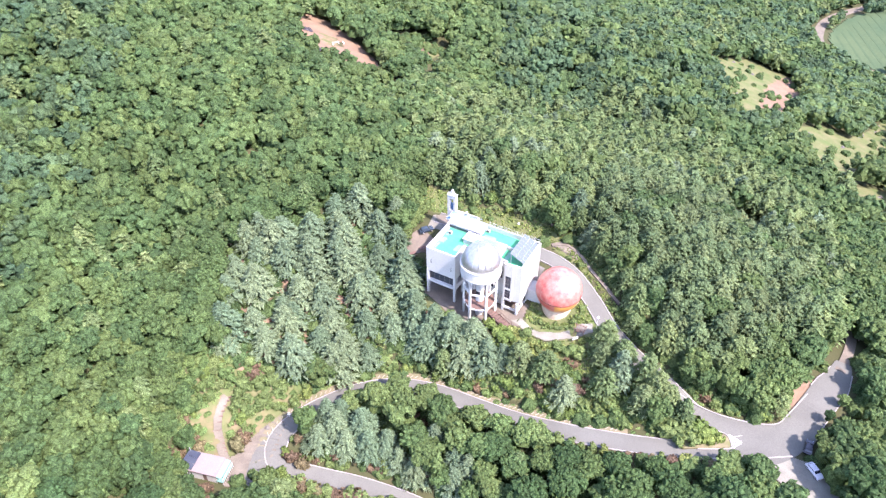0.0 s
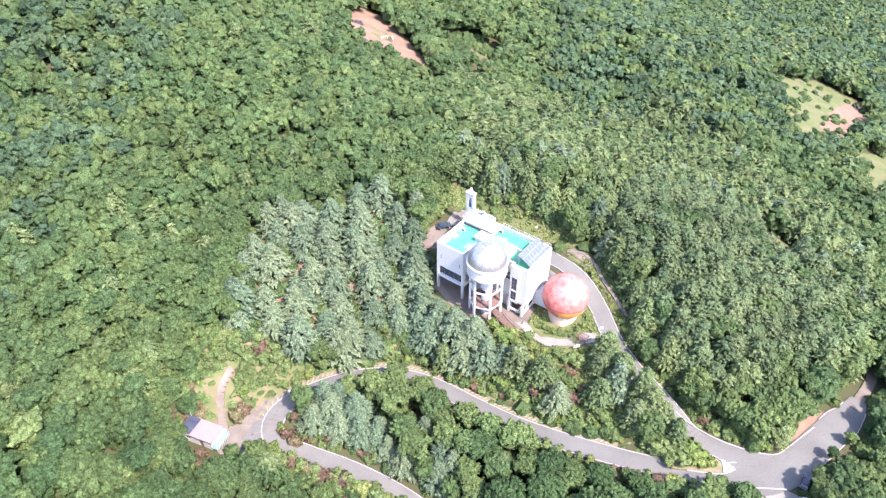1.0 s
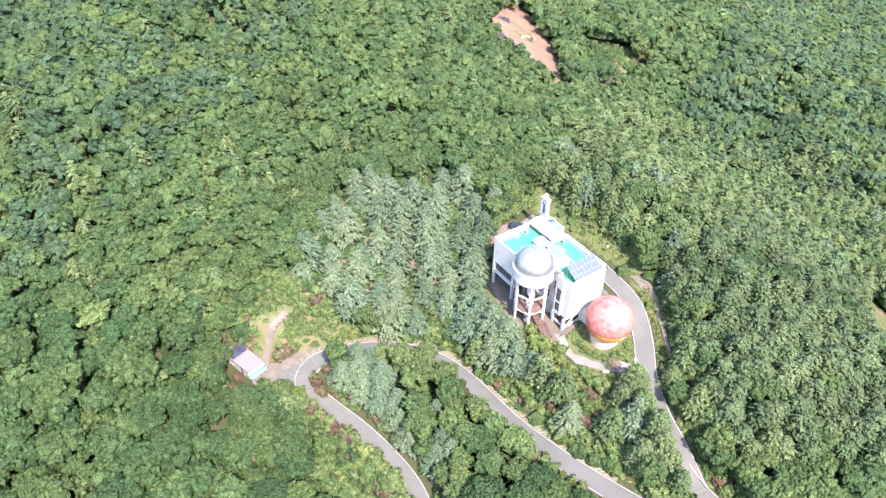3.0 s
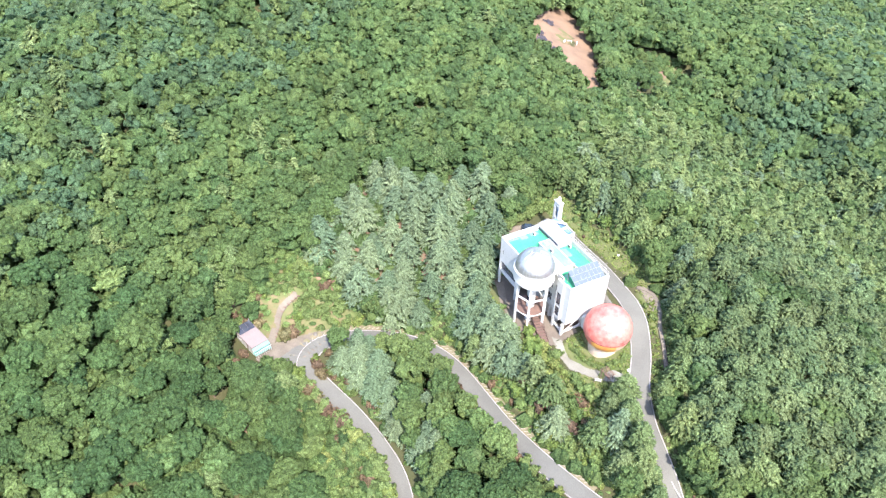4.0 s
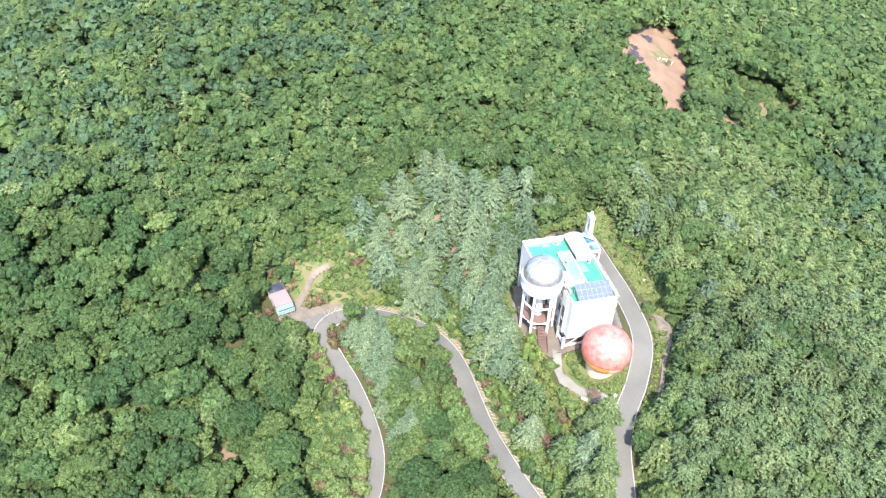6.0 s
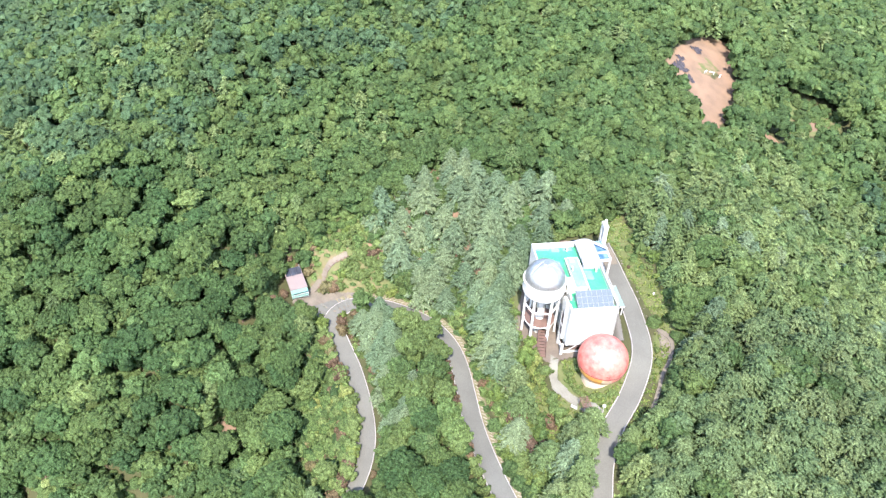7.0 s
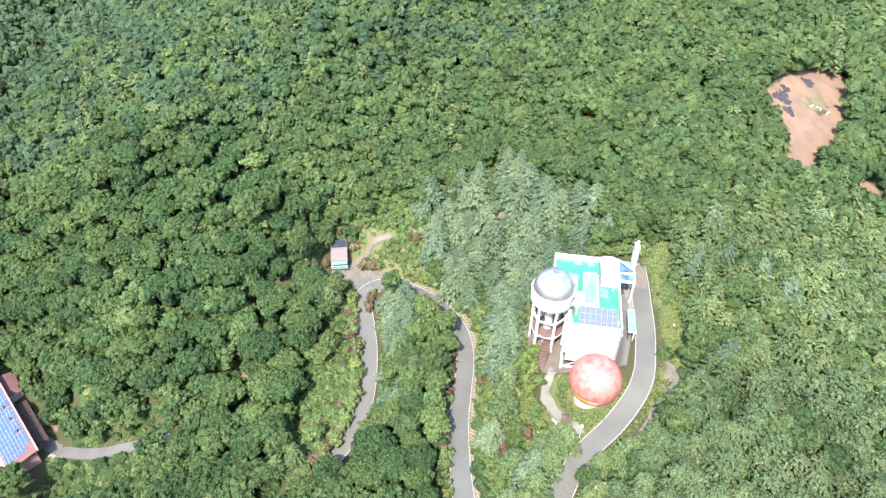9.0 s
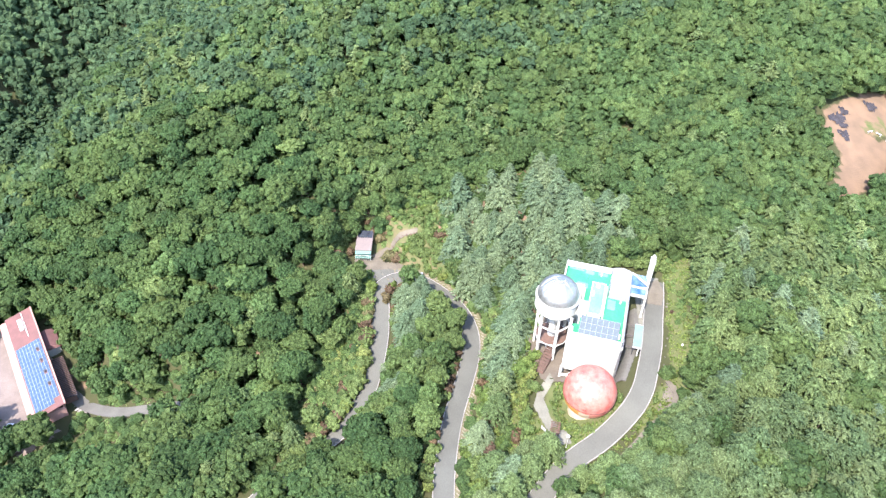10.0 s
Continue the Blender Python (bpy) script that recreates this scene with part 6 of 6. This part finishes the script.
# ---- far clearing and fields ----
def crumpled(x, y, wide, deep, seed):
    """A ragged sheet with folds, lying on the ground about (x, y)."""
    r = np.random.default_rng(seed)
    n = 14
    u, v = np.meshgrid(np.linspace(-1, 1, n), np.linspace(-1, 1, n), indexing="ij")
    u, v = u + r.normal(0, 0.03, u.shape), v + r.normal(0, 0.03, u.shape)
    gx_, gy_ = x + u * wide, y + v * deep
    gz_ = land(gx_, gy_) - land(x, y) + 0.2 + 0.18 * np.sin(u * 7 + v * 3 + seed) + r.normal(0, 0.07, u.shape)
    b = Build()
    b.v = [(float(p), float(q), float(z)) for p, q, z in zip((u * wide).ravel(), (v * deep).ravel(), gz_.ravel())]
    a = np.arctan2(v, u)
    rim = 0.85 + 0.2 * np.sin(3 * a + seed) + 0.1 * np.sin(7 * a + 2 * seed)
    keep = np.hypot(u, v) < rim
    b.f = [(p * n + q, (p + 1) * n + q, (p + 1) * n + q + 1, p * n + q + 1) for p in range(n - 1) for q in range(n - 1) if keep[p, q]]
    return b


for k, (x, y, wide, deep) in enumerate(((-42.8, 220.6, 3.2, 3.0), (-37.5, 219.3, 2.4, 1.8), (-48.0, 235.5, 2.2, 2.2), (-46.0, 224.4, 1.8, 1.6))):
    t = thing("ground_netting", Matrix.Translation((x, y, float(land(x, y)))), "crumpled black netting sheet on the orange soil", "netting", "netting sheets in the clearing")
    part("cloth", crumpled(x, y, wide, deep, k + 1), TARP, t)
for k, (x, y, a) in enumerate(((-38.3, 229.2, 100), (-37.4, 231.6, 20), (-35.4, 233.6, 110))):
    b_ = thing("white_bench", Matrix.Translation((x, y, float(land(x, y)))) @ Matrix.Rotation(radians(a), 4, "Z"), "white stone bench in the soil clearing", "bench", "white benches in the clearing")
    part("seat", Build().box(-0.9, 0.9, -0.2, 0.2, 0.45, 0.6), WHITE, b_)
    for s in (-0.65, 0.65):
        part("support", Build().box(s - 0.12, s + 0.12, -0.16, 0.16, -0.2, 0.45), WHITE, b_)
grng = random.Random(11)
for k in range(22):
    poly = GRASSES[k % 3]
    while True:
        x, y = grng.uniform(116, 212), grng.uniform(170, 334)
        if inside(x, y, poly):
            break
    g = thing("grave_stone", Matrix.Translation((x, y, float(land(x, y)))) @ Matrix.Rotation(grng.random() * 0.6, 4, "Z"), "small pale stone marker on the meadow", "stone marker", "stone markers on the meadows")
    part("slab", Build().box(-0.4, 0.4, -0.15, 0.15, -0.3, 0.8), STONE, g)
    part("base", Build().box(-0.9, 0.9, -0.5, 0.5, -0.3, 0.25), STONE, g)
sheet("crop_field", [(219, 376), (222, 388), (234, 405), (252, 420), (280, 431), (300, 438), (330, 440), (330, 345), (250, 340), (235, 351.5), (226, 361)], CROP, "green crop field with faint rows", 0.3, "field")
ROWS_DARK = material("crop_furrow", (0.05, 0.082, 0.042), 0.95, (0.06, 0.09, 0.045), 0.2, 0.7, 8, 0.3, spec=0.05)
for k in range(14):
    x0 = 224 + 5.5 * k
    ya, yb = max(356 - 0.3 * (x0 - 230), 346), min(388 + 0.9 * (x0 - 220), 436)
    r = curve_points([(x0, ya), (x0 + 2, (ya + yb) / 2), (x0 + 4, yb)], 4)
    part("crop_row", ribbon(r, land(r[:, 0], r[:, 1]), -0.6, 0.6, 0.38, 0.3), ROWS_DARK, bpy.data.objects["crop_field"])

# ---- shrubs and undergrowth ----
SHRUB_ZONES = [
    ([(-4, 105), (8, 99.5), (20, 94.5), (34, 89), (50, 85.5), (55, 87.5), (48, 92.5), (40, 101), (35.5, 107), (29, 105), (22, 105.5), (16, 110), (10, 107.5), (2, 110)], 1.8, (0.55, 0.37, 0.08), 0.7),
    ([(-12, 107), (2, 106.5), (8, 109), (4, 112.5), (-5, 119), (-8, 128), (-11, 127), (-9, 118)], 2.0, (0.45, 0.5, 0.05), 0.7),
    ([(-26, 78), (-8, 74.5), (2, 69), (6, 62), (0, 58), (-18, 66), (-30, 74)], 1.5, (0.85, 0.1, 0.05), 1.0),
    ([(-62, 106), (-30, 106), (-31, 99.5), (-38, 95.5), (-43, 92.5), (-45.5, 87), (-49, 87), (-58, 88), (-62, 92)], 1.7, (0.8, 0.12, 0.08), 1.0),
    ([(9, 147), (26, 141.5), (33, 133), (37, 124), (40, 114), (44, 106), (47, 107), (42, 118), (37, 132), (28, 145), (10, 151)], 1.9, (0.42, 0.5, 0.08), 0.6),
    ([(-64, 92), (-53.5, 92), (-55.5, 86), (-56.5, 78), (-50, 75), (-44, 75), (-48, 71), (-62, 72)], 1.8, (0.75, 0.1, 0.15), 0.9),
    ([(-36, 89), (-33, 92), (-24, 96), (-14, 98.5), (-6, 95.5), (8, 86), (4, 80), (-10, 82), (-24, 85), (-33, 85.5)], 2.1, (0.7, 0.03, 0.27), 0.75),
    ([(50, 95), (58, 90.5), (66, 89.5), (68, 90), (62, 94), (54, 99)], 1.9, (0.4, 0.5, 0.1), 0.8),
    ([(45, 84.5), (52, 82.8), (56, 82.8), (56, 85), (53, 87), (47, 92)], 1.5, (0.35, 0.65, 0.0), 0.95),
    ([(9, 147), (26, 141), (38, 126), (35, 122), (24, 136), (8, 143)], 1.7, (0.5, 0.45, 0.05), 0.38),
    ([(18, 112), (22, 109.8), (30, 111.4), (34, 111.4), (36, 116), (33, 121), (30, 124), (22, 122)], 1.4, (0.7, 0.3, 0.0), 0.5),
    ([(20, 104), (30, 104), (36, 104.5), (34.5, 107.5), (29, 106.4), (22, 105.8)], 1.4, (0.5, 0.45, 0.05), 0.8),
    ([(30, 129.5), (33, 129.8), (35.6, 124.4), (38, 120), (42, 113), (45, 107), (43, 105), (39.6, 110), (36.4, 117.6), (33.4, 124)], 1.05, (0.6, 0.37, 0.03), 0.9),
]
shrub_mesh = {}
for key in ("shrub", "yellow", "russet"):
    make, mat, name, label, cat = SPECIES[key]
    shrub_mesh[key] = [soup(name, make(500 + v, 126), mat) for v in range(4)]
spare = []
made = {"shrub": 0, "yellow": 0, "russet": 0}


def shrub(key, x, y, s, extra=""):
    make, mat, name, label, cat = SPECIES[key]
    m = Matrix.Translation((x, y, float(land(x, y)) - 0.1)) @ Matrix.Rotation(made[key] * 1.7, 4, "Z") @ Matrix.Scale(s, 4)
    made[key] += 1
    if made[key] > 285:
        base = np.array([v.co for v in shrub_mesh[key][made[key] % 4].vertices])
        r = np.array(m)
        spare.append((base @ r[:3, :3].T + r[:3, 3]).reshape(-1, 3, 3))
        return None
    ob = new(name, shrub_mesh[key][made[key] % 4])
    ob.matrix_world = m
    return tagged(ob, label + extra, cat, name.replace("_", " ") + "s")


brng = random.Random(5)
for z, (poly, step, mixw, share) in enumerate(SHRUB_ZONES):
    p = np.array(poly)
    sx, sy = scatter(p.min(0), p.max(0), step, 40 + z)
    keep = inside(sx, sy, poly)
    sx, sy = sx[keep], sy[keep]
    d, _ = road_distance(sx, sy)
    s_, w_ = observatory_place(sx, sy)
    good = (d > 1.0) & ~((s_ > -24) & (s_ < 2.5) & (w_ > -8) & (w_ < 15.5)) & (np.hypot(sx - 26.1, sy - 116.7) > 4.6) & (np.hypot(sx + 50, sy - 82) > 6) & ~inside(sx, sy, [(-48.6, 82.6), (-44.6, 84.8), (-46.6, 88.2), (-47.6, 91), (-47.4, 94), (-46.6, 97), (-49.4, 98.6), (-51.8, 94), (-52.2, 90.6), (-51, 87.4)]) & ~inside(sx, sy, [(-27, 103), (-33.9, 98.6), (-40.6, 95), (-44, 90.5), (-45, 87), (-48, 85.7), (-48, 78), (-38, 78), (-36, 90)])
    for x, y, dd in zip(sx[good], sy[good], d[good]):
        if brng.random() < share:
            key = brng.choices(("shrub", "yellow", "russet"), mixw)[0]
            shrub(key, x, y, min(brng.uniform(0.35, 0.95) if z > 8 else brng.uniform(0.7, 1.7), 0.5 + 0.35 * dd), " among the roadside planting")
# clipped balls round the globe
for k in range(22):
    a = radians(-150 + 10.5 * k)
    x, y = 26.1 + 6.2 * math.cos(a), 116.7 + 6.2 * math.sin(a)
    if road_distance(x, y)[0] > 0.7:
        shrub("shrub", x, y, 0.6, " clipped round the globe")
# russet and green planting along the loop road's lower leg and its inner kerb
width, lc, lz = LINES["loop_road"]
bend = int(np.argmin(lc[:, 0]))
for i in range(bend + 4, len(lc) - 14):
    t = lc[i + 1] - lc[i - 1]
    a = math.atan2(t[1], t[0])
    side = 1 if i % 3 == 0 else -1
    if brng.random() < (0.55 if side > 0 else 0.92):
        off = (width[i] / 2 + (1.3 if side > 0 else 0.25)) * side
        tallness = brng.uniform(0.6, 1.0) if side > 0 else brng.uniform(1.5, 2.1)
        shrub(brng.choices(("russet", "shrub", "yellow"), (0.28, 0.6, 0.12))[0], lc[i, 0] - math.sin(a) * off, lc[i, 1] + math.cos(a) * off, tallness, " along the lower road")
for i in range(14, 100, 2):
    t = lc[i + 1] - lc[i - 1]
    a = math.atan2(t[1], t[0])
    if brng.random() < 0.9:
        shrub(brng.choices(("russet", "shrub", "yellow"), (0.4, 0.4, 0.2))[0], lc[i, 0] - math.sin(a) * 3.1, lc[i, 1] + math.cos(a) * 3.1, brng.uniform(0.9, 1.5), " below the loop road")
for x, y, s in ((-45.4, 88.0, 2.0), (-44.0, 90.4, 1.7), (-53.2, 86.8, 1.7), (52.9, 77.6, 1.5), (54.8, 76.8, 1.2), (-56.4, 85.6, 1.8), (-56.2, 80.2, 1.5), (-49.5, 77.8, 1.3), (-33.5, 86.2, 1.7), (-31, 85.0, 1.6)):
    shrub("russet", x, y, s, " beside the road")
shrub("yellow", -35.0, 87.4, 1.1, " inside the hairpin")
for x, y, s in ((-8.4, 140.8, 1.6), (-7.9, 143.0, 1.9), (-7.2, 145.2, 1.8), (-6.4, 147.2, 1.7), (-9.5, 138.6, 1.7), (-10.9, 136.8, 1.8), (-4.9, 148.6, 1.5), (-9.4, 144.2, 2.1), (-8.0, 148.2, 2.0), (-10.6, 141.2, 2.0), (-12.0, 139.0, 2.1), (-12.2, 135.4, 1.6)):
    shrub("shrub", x, y, s, " behind the observatory")
for x, y, s in ((11.4, 108.8, 1.4), (12.6, 107.2, 1.6), (14.2, 107.4, 1.7), (15.4, 108.8, 1.4), (16.4, 106.8, 1.6), (18.2, 106.6, 1.5), (13.2, 109.6, 1.2), (14.8, 105.6, 1.5), (10.4, 110.6, 1.4), (9.6, 112.0, 1.2), (19.8, 105.6, 1.3)):
    shrub("yellow", x, y, s, " below the garden path")
for x, y, s in ((55.8, 84.2, 1.2), (54.4, 85.4, 1.7), (54.0, 83.6, 1.4), (52.2, 84.4, 2.2), (51.8, 86.6, 2.0), (50, 85.5, 2.4), (49.5, 87.8, 2.0), (48, 86, 2.5), (47.5, 84.2, 1.8), (46.5, 88.2, 2.4), (45.5, 86, 2.4)):
    shrub("yellow" if x > 51 else "shrub", x, y, s, " on the traffic island")

tagged(new("thicket", soup("thicket", np.concatenate(spare), LEAF_HEDGE)), "low green thicket beside the roads", "thicket", kind="stuff")

# low undergrowth between the trunks
ux, uy = scatter((-110, -40), (110, 210), 2.5, 9)
d, _ = road_distance(ux, uy)
us, uw = observatory_place(ux, uy)
ok = (d > 1.5) & ~((us > -25) & (us < 3) & (uw > -9) & (uw < 16)) & (np.hypot(ux - 26, uy - 116.7) > 9) & (np.hypot(ux + 49.5, uy - 82) > 6.2) & (np.hypot(ux + 42, uy - 88) > 5)
for poly in SOILS + GRASSES + [[(-14, 137), (-9, 130.5), (-2, 131.5), (3, 138), (13, 134), (14, 139), (5, 144), (-6, 148), (-10, 142)], [(10, 113), (34.5, 113), (34.5, 106), (24, 104.5), (14, 109)], [(56, 86.5), (73, 88), (72.8, 79), (77, 69), (66, 66), (61, 80)]]:
    ok &= ~inside(ux, uy, poly)
ok &= inside(ux, uy, [(-100, -30), (-76, -30), (-66, -8), (-30, 4), (-14, -20), (0, 10), (70, 60), (100, 110), (60, 180), (-50, 180), (-100, 130)])
ux, uy = ux[ok], uy[ok]
mx, my = scatter((112, 180), (215, 336), 4.6, 15)
mx2, my2 = scatter((-30, 236), (2, 266), 2.2, 16)
mx, my = np.append(mx, mx2), np.append(my, my2)
keep = (inside(mx, my, GRASSES[4]) | inside(mx, my, GRASSES[0]) | inside(mx, my, GRASSES[1]) | inside(mx, my, GRASSES[2])) & (rng.random(len(mx)) < np.where(mx < 10, 0.7, 0.3))
ux, uy = np.append(ux, mx[keep]), np.append(uy, my[keep])
uz = land(ux, uy) - 0.2
low = [shrub_crown(700 + v, 38, 1.4, 2.0, 0.46) for v in range(6)]
turns = rng.uniform(0, math.tau, len(ux))
chunks, tints = [], []
for i in range(len(ux)):
    s = 0.8 + 0.8 * ((i * 13) % 17) / 17
    c, sn = math.cos(turns[i]) * s, math.sin(turns[i]) * s
    base = low[i % 6]
    chunks.append(base @ np.array([[c, sn, 0], [-sn, c, 0], [0, 0, s]]) + (ux[i], uy[i], uz[i]))
    tints.append(np.full(len(base), rng.random()))
tagged(new("undergrowth", soup("undergrowth", np.concatenate(chunks), LEAF_OAK, np.concatenate(tints))), "low green undergrowth between the trunks", "undergrowth", kind="stuff")

# ivy and ferns over the bare ground beside the roads
cx_, cy_ = scatter((-70, -8), (70, 152), 1.35, 33)
keep = np.zeros(len(cx_), bool)
for poly in ([(-66, 98), (-44, 100), (-38, 95.5), (-44, 90), (-46, 86), (-57, 86), (-57, 76), (-46, 73), (-64, 70)],
             [(-42, 96), (-28, 100.5), (-10, 105), (6, 98), (20, 92), (34, 88), (48, 84), (46, 92), (22, 103), (6, 110), (-10, 115), (-32, 112), (-46, 104)],
             [(34, 133), (38, 122), (42, 108), (50, 96), (56, 92), (66, 89), (70, 92), (54, 102), (46, 124), (36, 138)],
             [(-36, 6), (-30, -2), (-14, 16), (-16, 30), (-38, 14)], [(-68, -3), (-50, 3), (-36, 7), (-34, 14), (-52, 8), (-70, 3)],
             [(-14, 152), (14, 150), (13, 143.5), (4, 146.5), (-7, 149)], [(-22, 150), (-10, 143), (-13, 133), (-22, 136)]):
    keep |= inside(cx_, cy_, poly)
keep |= inside(cx_, cy_, BANK)
d, _ = road_distance(cx_, cy_)
us, uw = observatory_place(cx_, cy_)
keep &= (d > 0.7) & ~((us > -24) & (us < 2.5) & (uw > -9.4) & (uw < 15.5)) & ~inside(cx_, cy_, [(-48.6, 82.6), (-44.6, 84.8), (-46.6, 88.2), (-47.6, 91), (-47.4, 94), (-46.6, 97), (-49.4, 98.6), (-51.8, 94), (-52.2, 90.6), (-51, 87.4)])
keep &= ~inside(cx_, cy_, [(-27, 103), (-33.9, 98.6), (-40.6, 95), (-44, 90.5), (-45, 87), (-48, 85.7), (-48, 78), (-38, 78), (-36, 90)]) & (np.hypot(cx_ + 50.2, cy_ - 82) > 5.2)
keep &= ~inside(cx_, cy_, [(15, 113.2), (17.5, 113), (21, 109.6), (26, 109.3), (33.5, 110.8), (33.2, 108.4), (28.5, 107.6), (22.5, 106.8), (18.6, 109.2)])
cx_, cy_ = cx_[keep], cy_[keep]
cz_ = land(cx_, cy_) - 0.25
mat_ = [shrub_crown(950 + v, 22, 1.0, 1.0, 0.34) for v in range(6)]
chunks = [mat_[i % 6] * (0.7 + 0.7 * ((i * 29) % 31) / 31) * np.array([1, 1, 0.6]) + (cx_[i], cy_[i], cz_[i]) for i in range(len(cx_))]
tints = np.repeat(rng.random(len(cx_)), [len(mat_[i % 6]) for i in range(len(cx_))])
tagged(new("ground_cover", soup("ground_cover", np.concatenate(chunks), LEAF_HEDGE, tints)), "low green ferns and ivy over the banks", "ground cover", kind="stuff")

# tufts of grass on the lawns and banks
tx, ty = scatter((-12, 88), (46, 155), 0.55, 77)
keep = np.zeros(len(tx), bool)
for poly in GRASSES[5:] + [[(32, 128), (34.6, 125.6), (38, 120), (43, 111.5), (46, 106), (43.6, 104.6), (39, 110.6), (35.8, 117.4), (32.6, 123.6)]]:
    keep |= inside(tx, ty, poly)
d, _ = road_distance(tx, ty)
us, uw = observatory_place(tx, ty)
keep &= (d > 0.4) & ~((us > -23) & (us < 1.5) & (uw > -8) & (uw < 15)) & (np.hypot(tx - 26.1, ty - 116.7) > 4.5)
keep &= ~inside(tx, ty, [(14, 113.5), (18, 113.2), (26, 110), (34, 111.2), (33.5, 108), (22.5, 106.4), (18, 108.8)])
tx, ty = tx[keep], ty[keep]
tz = land(tx, ty)
tuft = [shrub_crown(900 + v, 14, 0.5, 0.55, 0.22) for v in range(6)]
chunks = [tuft[i % 6] * (0.35 + 0.6 * ((i * 29) % 31) / 31) + (tx[i], ty[i], tz[i]) for i in range(len(tx))]
tints = np.repeat(rng.random(len(tx)), [len(tuft[i % 6]) for i in range(len(tx))])
tagged(new("grass_tufts", soup("grass_tufts", np.concatenate(chunks), LEAF_YELLOW, tints)), "yellow-green grass tufts on the lawns and banks", "grass", kind="stuff")
